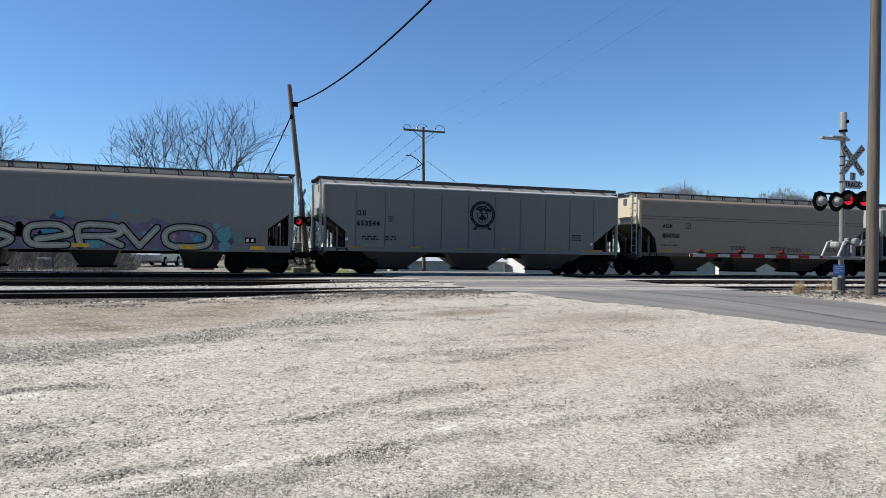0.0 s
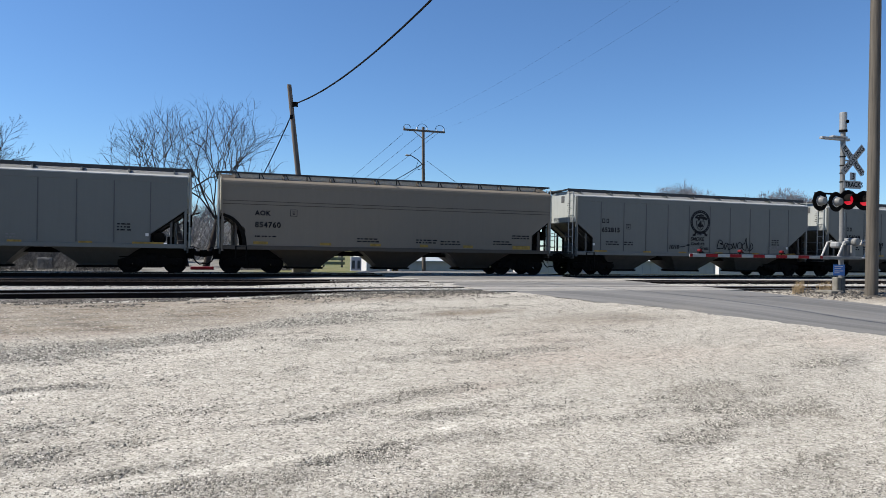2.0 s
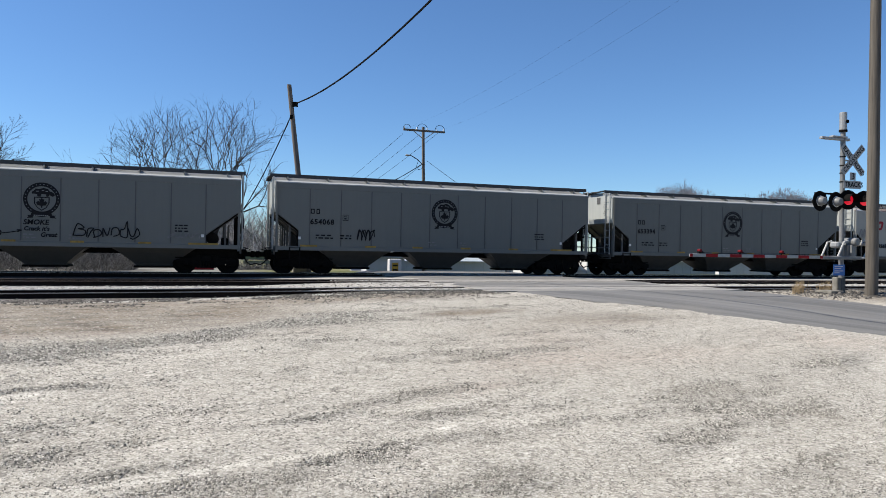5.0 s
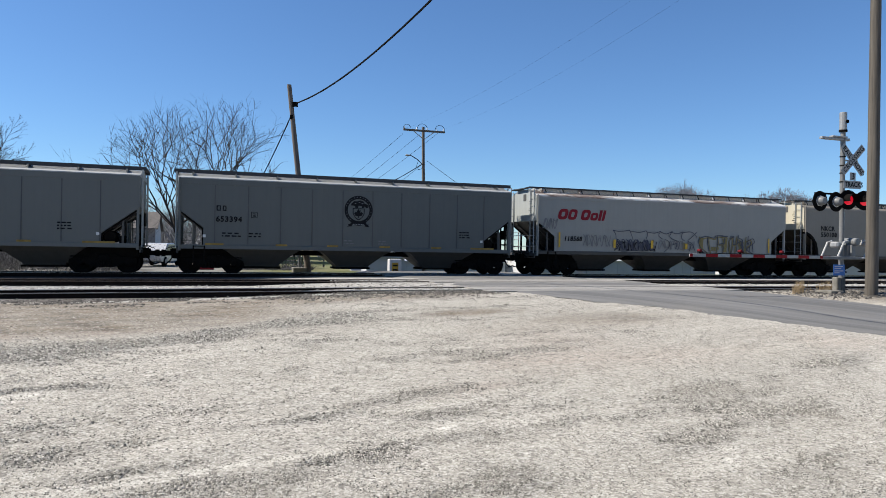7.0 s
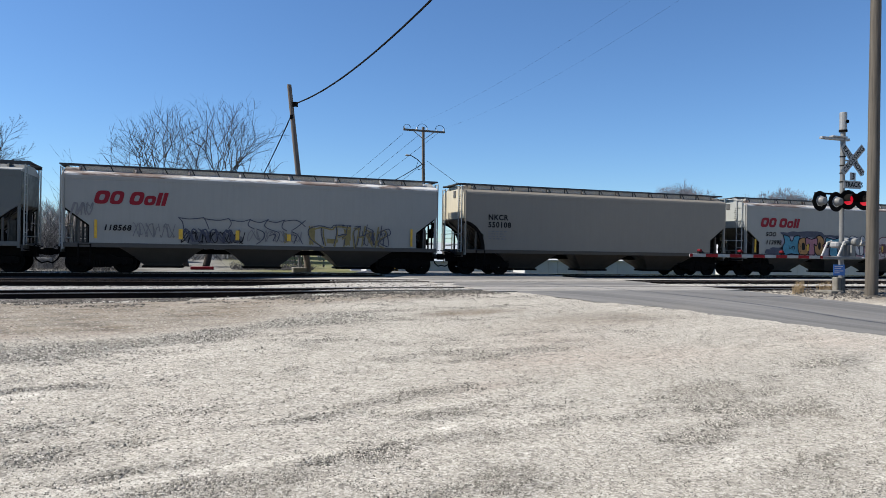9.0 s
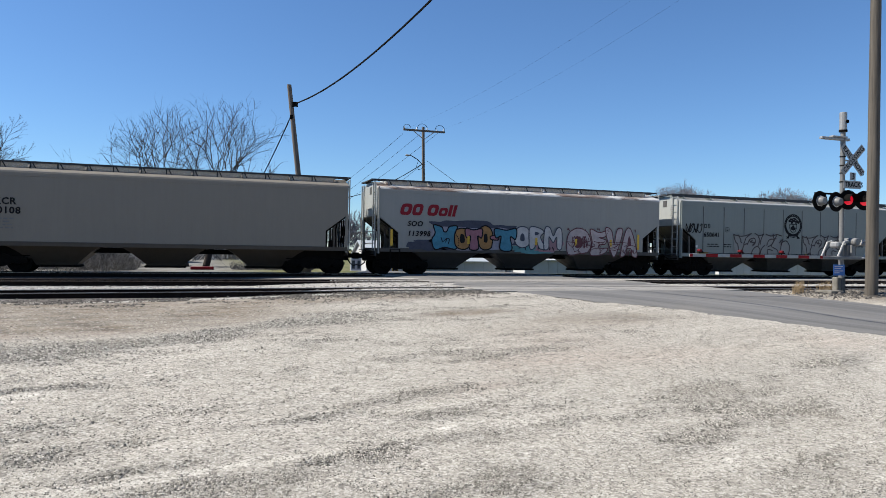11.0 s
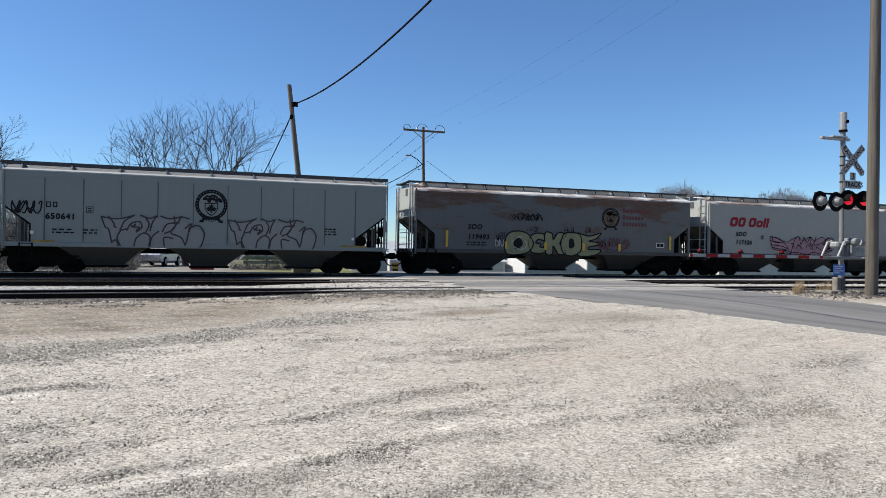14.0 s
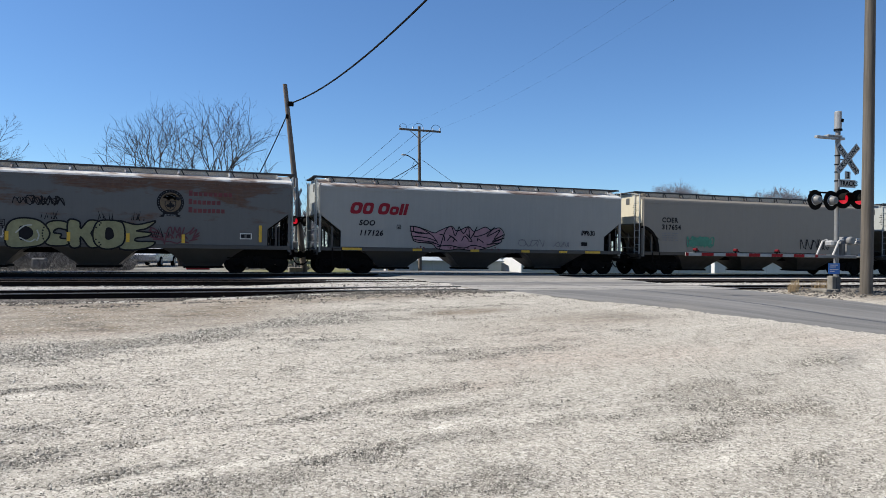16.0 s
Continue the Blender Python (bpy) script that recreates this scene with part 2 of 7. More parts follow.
M_WALK = plain("dull_walkway_grating", (0.05, 0.053, 0.058), 0.8, 0, 0.3, 12, 0.004, 0.2)
M_SEAM = plain("dark_seam_sealant", (0.06, 0.062, 0.066), 0.7, 0, 0.2, 8)
M_GRATE = mesh_screen()
M_BRUSH = stone_material("dry_brush", (0.015, 0.015, 0.017), (0.25, 0.25, 0.265), (0.06, 0.056, 0.056))
# twigs coloured pale to read as sunlit bark
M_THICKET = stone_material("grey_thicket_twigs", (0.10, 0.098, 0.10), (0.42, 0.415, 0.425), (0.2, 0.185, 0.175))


# ---- mesh helpers ----
def box(bm, x0, x1, y0, y1, z0, z1):
    v = [bm.verts.new((x, y, z)) for x in (x0, x1) for y in (y0, y1) for z in (z0, z1)]
    for q in ((0, 1, 3, 2), (4, 6, 7, 5), (0, 4, 5, 1), (2, 3, 7, 6), (0, 2, 6, 4), (1, 5, 7, 3)):
        bm.faces.new([v[i] for i in q])
    return bm


def prism(bm, outline, a0, a1, axis="y"):
    """Extrudes an outline: (x, z) along y, (y, z) along x, or (x, y) along z."""
    def at(p, a):
        return {"y": (p[0], a, p[1]), "x": (a, p[0], p[1]), "z": (p[0], p[1], a)}[axis]
    u = [bm.verts.new(at(p, a0)) for p in outline]
    w = [bm.verts.new(at(p, a1)) for p in outline]
    n = len(outline)
    bm.faces.new(u), bm.faces.new(w[::-1])
    for i in range(n):
        bm.faces.new((u[i], u[(i + 1) % n], w[(i + 1) % n], w[i]))
    bmesh.ops.recalc_face_normals(bm, faces=bm.faces)
    return bm


def tube(bm, a, b, r0, r1=None, n=8, caps=True):
    a, b = Vector(a), Vector(b)
    r1 = r0 if r1 is None else r1
    d = (b - a).normalized()
    s = d.orthogonal().normalized()
    t = d.cross(s)
    u, w = [], []
    for i in range(n):
        c = s * math.cos(2 * math.pi * i / n) + t * math.sin(2 * math.pi * i / n)
        u.append(bm.verts.new(a + c * r0)), w.append(bm.verts.new(b + c * r1))
    for i in range(n):
        bm.faces.new((u[i], u[(i + 1) % n], w[(i + 1) % n], w[i]))
    if caps:
        bm.faces.new(u[::-1]), bm.faces.new(w)
    return bm


def rings(bm, loops, close=True):
    """Joins loops of points, each of the same length, into a skin with both ends closed."""
    vs = [[bm.verts.new(p) for p in loop] for loop in loops]
    n = len(vs[0])
    for a, b in zip(vs, vs[1:]):
        for i in range(n):
            bm.faces.new((a[i], a[(i + 1) % n], b[(i + 1) % n], b[i]))
    if close:
        bm.faces.new(vs[0][::-1]), bm.faces.new(vs[-1])
    bmesh.ops.recalc_face_normals(bm, faces=bm.faces)
    return bm


def path_tube(bm, pts, r, n=6):
    """A round wire swept along points, in one skin."""
    pts = [Vector(p) for p in pts]
    up = Vector((0.13, 0.2, 1)).normalized()
    loops = []
    for i, p in enumerate(pts):
        d = (pts[min(i + 1, len(pts) - 1)] - pts[max(i - 1, 0)]).normalized()
        s = d.cross(up)
        s = s.normalized() if s.length > 1e-4 else d.orthogonal().normalized()
        t = s.cross(d)
        loops.append([p + (s * math.cos(6.2832 * k / n) + t * math.sin(6.2832 * k / n)) * r for k in range(n)])
    return rings(bm, loops)


def bevelled(bm, w=0.01, seg=1):
    bmesh.ops.bevel(bm, geom=list(bm.edges), offset=w, segments=seg, affect="EDGES", clamp_overlap=True)
    return bm


def smooth(me, angle=35):
    me.polygons.foreach_set("use_smooth", [True] * len(me.polygons))
    me.set_sharp_from_angle(angle=radians(angle))


def mesh_of(bm, name, material, soft=False):
    me = bpy.data.meshes.new(name)
    bm.to_mesh(me)
    bm.free()
    me.materials.append(material)
    if soft:
        smooth(me)
    return me


def part(name, bm, material, parent, label="", soft=False, m=None):
    """Links a bmesh, or a finished mesh, as one mesh object under a thing or a part."""
    me = bm if isinstance(bm, bpy.types.Mesh) else mesh_of(bm, name, material, soft)
    ob = new(name, me)
    ob.parent = parent
    if m is not None:
        ob.matrix_basis = m
    return tagged(ob, label) if label else ob


def thing(name, label, category, m=None, group="", kind=""):
    ob = new(name)
    ob.empty_display_size = 0.2
    if m is not None:
        ob.matrix_basis = m
    return tagged(ob, label, category, group, kind)


def solid(name, bm, material, label, category, kind="", group="", soft=False, m=None):
    ob = new(name, mesh_of(bm, name, material, soft))
    if m is not None:
        ob.matrix_basis = m
    return tagged(ob, label, category, group, kind)


def raw_mesh(name, verts, faces, material):
    """A mesh from arrays of equal-sided faces."""
    me = bpy.data.meshes.new(name)
    faces = np.asarray(faces, dtype=np.int32)
    k = faces.shape[1]
    me.vertices.add(len(verts)), me.loops.add(faces.size), me.polygons.add(len(faces))
    me.vertices.foreach_set("co", np.asarray(verts, dtype=np.float32).ravel())
    me.loops.foreach_set("vertex_index", faces.ravel())
    me.polygons.foreach_set("loop_start", np.arange(len(faces), dtype=np.int32) * k)
    me.update(calc_edges=True)
    me.materials.append(material)
    return me


FONT_CACHE = {}


def lettering(name, text, height, material, parent, x, y, z, label="", lean=0.0, fat=0.0, wide=1.0, turn=None, spacing=1.0):
    """Painted letters standing in the xz plane, read from -y; height is that of a capital."""
    key = (text, height, material.name, lean, fat, spacing, wide)
    if key not in FONT_CACHE:
        c = bpy.data.curves.new(name, "FONT")
        c.body, c.size, c.shear, c.offset, c.extrude = text, height / 0.69, lean, fat, 0.001
        c.space_character, c.resolution_u = spacing, 3
        tmp = bpy.data.objects.new(name, c)
        me = bpy.data.meshes.new_from_object(tmp)
        bpy.data.objects.remove(tmp)
        me.transform(Matrix.Diagonal((wide, 1, 1, 1)))
        me.materials.clear()
        me.materials.append(material)
        FONT_CACHE[key] = me
    return part(name, FONT_CACHE[key], None, parent, label, m=turn or pose(x, y, z, 90, 0, 0))


ROAD_L = [(-60, 15.6), (2, 13.6), (6, 13.0), (9.8, 12.3), (13.8, 10.7), (17.2, 9.0), (19.5, 8.0), (24, 7.8), (36, 7.8), (41, 7.8), (60, 7.6)]
ROAD_R = [(-60, 23.5), (9, 18.2), (14, 17.5), (18.3, 17.3), (24, 17.2), (41, 17.2), (60, 17.2)]


# ---- ground: one sheet from the yard to the horizon ----
def rise(x, y):
    """Height of the ground: the yard climbs to the tracks; beyond them it lies a little lower."""
    s = np.clip((y - 5.0) / 12.0, 0, 1)
    z = 0.40 * s * s * (3 - 2 * s)
    z = z + 0.12 * np.clip((x - 17.3) / 1.0, 0, 1) * np.clip((y - 12.5) / 3.0, 0, 1) * np.clip((19.5 - y) / 1.5, 0, 1)
    z = z - 0.15 * np.clip((5.0 - x) / 7.0, 0, 1) * np.clip((y - 13.0) / 5.0, 0, 1) * np.clip((36.0 - y) / 3.0, 0, 1)
    r = np.clip((x - 0.5) / 6.5, 0, 1) * np.clip((18.0 - x) / 0.8, 0, 1) * np.clip((y - 16.5) / 1.8, 0, 1) * np.clip((30.5 - y) / 2.0, 0, 1)
    z = z + (RAIL - 0.035 - z) * r * r * (3 - 2 * r)
    f = np.clip((y - 37.0) / 12.0, 0, 1) * np.clip((x - 6.0) / 10.0, 0, 1)
    return z - 2.2 * f * f * (3 - 2 * f)


def spacing_axis(lo, hi, fine_lo, fine_hi, step, grow=1.25):
    out = list(np.arange(fine_lo, fine_hi, step))
    d, a = step, fine_hi
    while a < hi:
        out.append(a)
        d *= grow
        a += d
    out.append(hi)
    d, a = step * grow, fine_lo - step
    while a > lo:
        out.insert(0, a)
        d *= grow
        a -= d
    out.insert(0, lo)
    return np.array(out)


def relief(x, y):
    """Shallow wheel ruts and hummocks of the yard."""
    c, s = math.cos(radians(RUT)), math.sin(radians(RUT))
    u, w = x * c + y * s, -x * s + y * c
    w = w + 0.35 * np.sin(u * 0.23) + 0.12 * np.sin(u * 0.71 + 1.3)
    z = 0.010 * np.sin(w * 4.3 + 0.6 * np.sin(u * 0.4)) + 0.007 * np.sin(w * 9.7 + 1.1 * np.sin(u * 0.55 + w))
    z += 0.006 * np.sin(u * 2.1 + 3 * np.sin(w * 0.8)) * np.sin(w * 3.1 + 0.5)
    z += 0.008 * np.sin(x * 0.9 + 1.7 * np.sin(y * 0.6))
    return 0.5 * z * np.clip((17.5 - y) / 2.0, 0, 1)


def value_noise(x, y, seed):
    g = np.random.default_rng(seed).random((64, 64))
    xi, yi = np.floor(x).astype(int), np.floor(y).astype(int)
    fx, fy = x - xi, y - yi
    fx, fy = fx * fx * (3 - 2 * fx), fy * fy * (3 - 2 * fy)
    q = lambda a, b: g[a % 64, b % 64]
    return (q(xi, yi) * (1 - fx) + q(xi + 1, yi) * fx) * (1 - fy) + (q(xi, yi + 1) * (1 - fx) + q(xi + 1, yi + 1) * fx) * fy


HEAPS = [(-1.7, 8.5, 0.7, 0.12, 0.7), (-1.5, 7.0, 0.9, 0.22, 0.5), (-1.3, 5.95, 0.6, 0.25, 0.8), (-0.45, 5.52, 0.6, 0.12, 1.1), (0.0, 5.1, 0.5, 0.13, 1.0), (0.5, 4.8, 0.35, 0.2, 0.8),
         (2.6, 7.55, 0.65, 0.17, 1.3), (1.75, 7.15, 0.5, 0.14, 0.8), (2.3, 6.5, 0.4, 0.18, 1.0), (1.4, 5.5, 0.5, 0.09, 1.1), (1.2, 6.75, 0.5, 0.13, 0.7), (2.2, 4.6, 0.35, 0.3, 0.8), (1.5, 4.4, 0.6, 0.15, 0.6)]
DRIFTS = [(5.6, 6.9, 0.6, 0.3, 0.8), (5.4, 5.85, 0.7, 0.5, 0.9), (4.25, 5.08, 0.5, 0.22, 1.5), (4.7, 4.35, 0.5, 0.2, 0.9), (6.4, 5.5, 0.6, 0.5, 0.7), (5.8, 7.85, 0.5, 0.25, 0.7), (8.3, 9.5, 0.9, 0.4, 0.6),
          (6.6, 7.0, 0.9, 0.4, 0.6), (8.9, 8.0, 1.0, 0.4, 0.7), (-0.4, 9.4, 1.0, 0.15, 0.5), (3.9, 9.3, 0.8, 0.18, 0.6), (4.6, 8.85, 0.6, 0.15, 0.7)]
PALE = [(-1.8, 8.15, 0.3, 0.13, 1.6), (0.0, 5.4, 0.7, 0.07, 0.8), (0.6, 5.55, 0.6, 0.1, 0.7), (-0.8, 5.2, 0.4, 0.08, 0.8), (2.2, 6.05, 0.35, 0.1, 1.1), (2.95, 6.1, 0.3, 0.12, 1.0), (4.15, 4.5, 0.35, 0.16, 1.5), (4.35, 4.85, 0.35, 0.07, 0.9)]
EARTH = [(3.0, 7.6, 0.7, 0.3, 0.8), (4.5, 8.85, 1.2, 0.7, 0.75), (5.6, 10.2, 1.5, 1.7, 0.65), (5.4, 13.9, 1.1, 0.4, 1.6), (8.1, 12.6, 1.8, 1.0, 0.85), (10.8, 9.6, 1.2, 1.0, 0.7), (7.4, 9.0, 1.4, 0.5, 0.6), (4.4, 18.0, 3.0, 1.1, 1.5), (20.5, 16.4, 3.2, 2.4, 1.6), (-2.6, 14.2, 2.5, 0.8, 0.5)]


def spots(x, y, rows):
    total = np.zeros_like(x)
    for cx, cy, rx, ry, k in rows:
        u, w = (x - cx) * 0.97 + (y - cy) * 0.24, (y - cy) * 0.97 - (x - cx) * 0.24
        total = total + k * np.exp(-(u / rx) ** 2 - (w / ry) ** 2)
    return total


def windrow(x, y):
    """A low ridge of coarse grey stone curving from the yard up to the tracks."""
    mid = np.interp(x, [-12, -2.5, -1.6, -0.6, 0.5, 2.0, 3.4, 4.6], [10.2, 10.5, 10.7, 11.25, 12.1, 13.0, 13.7, 14.4])
    return np.exp(-((y - mid) / (0.58 + 0.022 * y)) ** 2) * np.clip((4.4 - x) / 2.5, 0, 1)


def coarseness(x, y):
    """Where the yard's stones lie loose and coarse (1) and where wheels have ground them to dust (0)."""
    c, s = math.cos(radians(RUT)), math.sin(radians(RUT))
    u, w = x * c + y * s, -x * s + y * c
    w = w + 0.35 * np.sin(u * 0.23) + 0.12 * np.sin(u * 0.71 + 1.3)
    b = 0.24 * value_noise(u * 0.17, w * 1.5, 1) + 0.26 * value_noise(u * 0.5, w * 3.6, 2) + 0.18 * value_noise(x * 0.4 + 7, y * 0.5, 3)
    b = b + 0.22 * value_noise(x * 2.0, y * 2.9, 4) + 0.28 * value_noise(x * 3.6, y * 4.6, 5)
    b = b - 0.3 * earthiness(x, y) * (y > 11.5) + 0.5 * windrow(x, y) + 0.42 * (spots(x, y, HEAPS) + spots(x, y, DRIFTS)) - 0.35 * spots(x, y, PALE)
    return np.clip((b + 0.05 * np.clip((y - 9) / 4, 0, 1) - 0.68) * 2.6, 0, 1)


def earthiness(x, y):
    """Brown dirt: a strip before the side track and stains in the yard."""
    strip = np.clip((y - 11.0) / 1.2, 0, 1) * np.clip((18.9 - y) / 0.6, 0, 1) * np.clip((3.2 - x) / 2.5, 0, 1)
    return np.clip(strip * (1 - windrow(x, y)) + spots(x, y, EARTH), 0, 1)


def ground():
    xs = spacing_axis(-2500, 2500, -12, 16, 0.11, 1.18)
    ys = spacing_axis(-2500, 2500, 2.5, 19, 0.11, 1.18)
    gx, gy = np.meshgrid(xs, ys)
    z = rise(gx, gy) + relief(gx, gy)
    # the road lies in a shallow cut of its own
    inside = (gx > np.interp(gy, *zip(*ROAD_L)) + 0.3) & (gx < np.interp(gy, *zip(*ROAD_R)) - 0.2) & (gy < 18.6)
    z -= 0.07 * inside
    rng = np.random.default_rng(4)
    z += rng.normal(0, 0.004, z.shape) * ((gy > 2) & (gy < 18) & (gx > -13) & (gx < 17))
    n, m = len(ys), len(xs)
    i = np.arange(n * m).reshape(n, m)
    f = np.stack([i[:-1, :-1], i[:-1, 1:], i[1:, 1:], i[1:, :-1]], -1).reshape(-1, 4)
    me = raw_mesh("ground", np.stack([gx, gy, z], -1).reshape(-1, 3), f, M_GROUND)
    smooth(me, 60)
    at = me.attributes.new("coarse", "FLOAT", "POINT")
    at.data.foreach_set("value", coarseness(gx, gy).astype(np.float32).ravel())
    at = me.attributes.new("pale", "FLOAT", "POINT")
    at.data.foreach_set("value", np.clip(spots(gx, gy, PALE), 0, 1).astype(np.float32).ravel())
    at = me.attributes.new("brown", "FLOAT", "POINT")
    at.data.foreach_set("value", earthiness(gx, gy).astype(np.float32).ravel())
    tagged(new("ground", me), "pale crushed limestone yard with wheel tracks, grass beyond the rails", "ground", kind="structure")


ground()


def stones(name, material, label, points, sizes, seed, flat=0.6):
    """Many loose stones as one sheet of small uneven lumps."""
    rng = np.random.default_rng(seed)
    base = np.array([(1, 0, -.3), (0.3, .95, -.3), (-.8, .6, -.3), (-.8, -.6, -.3), (0.3, -.95, -.3), (0.5, .3, .6), (-.4, .35, .7), (0, -.55, .55)])
    tri = np.array([(0, 1, 5), (1, 6, 5), (1, 2, 6), (2, 3, 6), (3, 7, 6), (3, 4, 7), (4, 0, 7), (0, 5, 7), (5, 6, 7)])
    n = len(points)
    a = rng.uniform(0, 2 * np.pi, n)
    v = base[None] * (1 + rng.normal(0, 0.18, (n, 8, 3)))
    v = v * np.stack([sizes, sizes * rng.uniform(0.6, 1.0, n), sizes * flat * rng.uniform(0.6, 1.2, n)], -1)[:, None]
    c, s = np.cos(a)[:, None], np.sin(a)[:, None]
    v = np.stack([v[..., 0] * c - v[..., 1] * s, v[..., 0] * s + v[..., 1] * c, v[..., 2]], -1) + points[:, None]
    f = (tri[None] + 8 * np.arange(n)[:, None, None]).reshape(-1, 3)
    tagged(new(name, raw_mesh(name, v.reshape(-1, 3), f, material)), label, "gravel", kind="stuff")


# ---- road ----
def road_height(x, y):
    s = np.clip((y - 12.0) / 6.5, 0, 1)
    return rise(x, y) * (1 - s) + (RAIL - 0.006) * s if y < 38 else rise(x, y) + 0.02


def road():
    bm = bmesh.new()
    ys = np.concatenate([np.linspace(-60, 0, 7), np.arange(1, 36.1, 0.5), np.linspace(38, 60, 8)])
    rows = []
    for y in ys:
        xl = np.interp(y, *zip(*ROAD_L)) + 0.22 * math.sin(y * 1.9) + 0.12 * math.sin(y * 4.3 + 1)
        xr = np.interp(y, *zip(*ROAD_R)) + 0.08 * math.sin(y * 2.3)
        row = []
        for k in np.linspace(0, 1, 13):
            x = xl + (xr - xl) * k
            edge = min(k, 1 - k)
            z = road_height(x, y) + 0.02 * min(1, edge * 6) - 0.05 * (edge < 0.01)
            if 18.3 < y < 36:
                z = RAIL - 0.006 - 0.10 * (edge < 0.01)
            row.append(bm.verts.new((x, y, z)))
        rows.append(row)
    for a, b in zip(rows, rows[1:]):
        for i in range(12):
            bm.faces.new((a[i], a[i + 1], b[i + 1], b[i]))
    solid("road", bm, M_ASPHALT, "worn grey asphalt road running over the tracks", "road", "structure", soft=True)


road()


# ---- tracks ----
def rail_outline():
    return [(-.07, -.175), (.07, -.175), (.07, -.16), (.014, -.135), (.012, -.05), (.034, -.035), (.034, -.004), (.028, 0),
            (-.028, 0), (-.034, -.004), (-.034, -.035), (-.012, -.05), (-.014, -.135), (-.07, -.16)]


def track(name, y, label, worn, sag=0.0):
    t = thing(name, label, "railway track", pose(0, y, RAIL), kind="structure")
    for side in (-0.752, 0.752):
        rail, head = bmesh.new(), bmesh.new()
        for a, b in ((-140, -24), (-24, 8), (8, 260)):
            prism(rail, rail_outline(), a, b, "x")
            prism(head, [(side + u, w) for u, w in ((-.036, -.016), (.036, -.016), (.036, -.008), (.026, .001), (.01, .004), (-.01, .004), (-.026, .001), (-.036, -.008))], a, b, "x")
        for v in list(rail.verts) + list(head.verts):
            v.co.z -= sag * min(32.0, max(0.0, 8.0 - v.co.x))
        part("rail", rail, M_RAIL, t, m=pose(0, side, 0))
        part("railhead", head, worn, t, "bright worn top of the rail")
    tie = mesh_of(bevelled(box(bmesh.new(), -.115, .115, -1.25, 1.25, -.34, -.178), 0.012), "tie", M_TIE)
    plate = mesh_of(box(bmesh.new(), -.1, .1, -.18, .18, -.168, -.158), "tie_plate", M_RAIL)
    x = -16.0
    while x < 60:
        if not 7.4 < x < 17.6:
            o = part("tie", tie, None, t, m=pose(x, random.uniform(-.05, .05), -sag * max(0.0, 8.0 - x), 0, 0, random.uniform(-1.5, 1.5)))
            for side in (-0.752, 0.752):
                part("tie_plate", plate, None, o, m=pose(0, side, 0))
        x += 0.56
    return t


track("track_1", TRACK_NEAR, "rusty side track half sunk in gravel", M_WORN, 0.0052)
track("track_2", TRACK_MID, "rusty middle track on grey ballast", M_WORN_BROWN)
track("track_3", TRACK_MAIN, "main track with polished rails under the train", M_SHINE)


def bed(name, y, half, top, material):
    """The raised strip of ballast that carries one track."""
    bed_mesh = bmesh.new()
    for a, b in ((-140, 7.9), (17.1, 260)):
        prism(bed_mesh, [(y - half - .7, 0.1), (y - half, top), (y + half, top), (y + half + .7, 0.1)], a, b, "x")
    solid(name, bed_mesh, material, "raised bed of grey ballast under a track", "ballast", "structure")


def ballast_bed_material(name, low, high, stain):
    m = Mat(name, 0.93)
    sep = m.t.nodes.new("ShaderNodeSeparateColor")
    m.t.links.new(m.cells(26, "Color"), sep.inputs[0])
    col = m.mix(sep.outputs[0], low, high)
    col = m.mix(m.times(m.step(m.noise(0.5, 4), 0.45, 0.65), 0.5), col, stain)
    return m.done(col, 0.93, m.cells(26), 0.04, 0.9)


# main track bed: the train's shadow put in as near-black ballast
M_BED_SHADOWED = ballast_bed_material("train_shadowed_ballast_bed", (0.018, 0.017, 0.016), (0.07, 0.066, 0.062), (0.07, 0.055, 0.047))
M_BED_GREY = ballast_bed_material("grey_ballast_bed", (0.035, 0.033, 0.032), (0.20, 0.19, 0.185), (0.13, 0.105, 0.09))
M_BED_PALE = ballast_bed_material("pale_ballast_bed", (0.12, 0.116, 0.112), (0.50, 0.49, 0.475), (0.27, 0.24, 0.22))
bed("ballast_bed_1", TRACK_NEAR, 0.9, RAIL - 0.20, M_BED_GREY)
bed("ballast_bed_2", TRACK_MID, 1.3, RAIL - 0.165, M_BED_PALE)
bed("ballast_bed_3", TRACK_MAIN, 1.7, RAIL - 0.17, M_BED_SHADOWED)


def crossing_panels():
    for y in (TRACK_NEAR, TRACK_MID, TRACK_MAIN):
        t = thing("crossing_surface", "pale concrete crossing panels flush with the rails", "level crossing", pose(0, y, RAIL), kind="structure")
        for a, b in ((-0.66, 0.66), (-1.45, -0.80), (0.80, 1.45)):
            for k in range(4):
                x0 = 7.9 + k * 2.32
                bm = bevelled(box(bmesh.new(), x0 + .01, x0 + 2.31, a, b, -.14, -.001), 0.008)
                part("panel", bm, M_PANEL, t)
        for s in (-.752, .752):
            for o in (-.07, .07):
                part("flangeway", box(bmesh.new(), 7.9, 17.2, s + o - .035, s + o + .035, -.10, .0 - .004), M_BLACK, t)


crossing_panels()


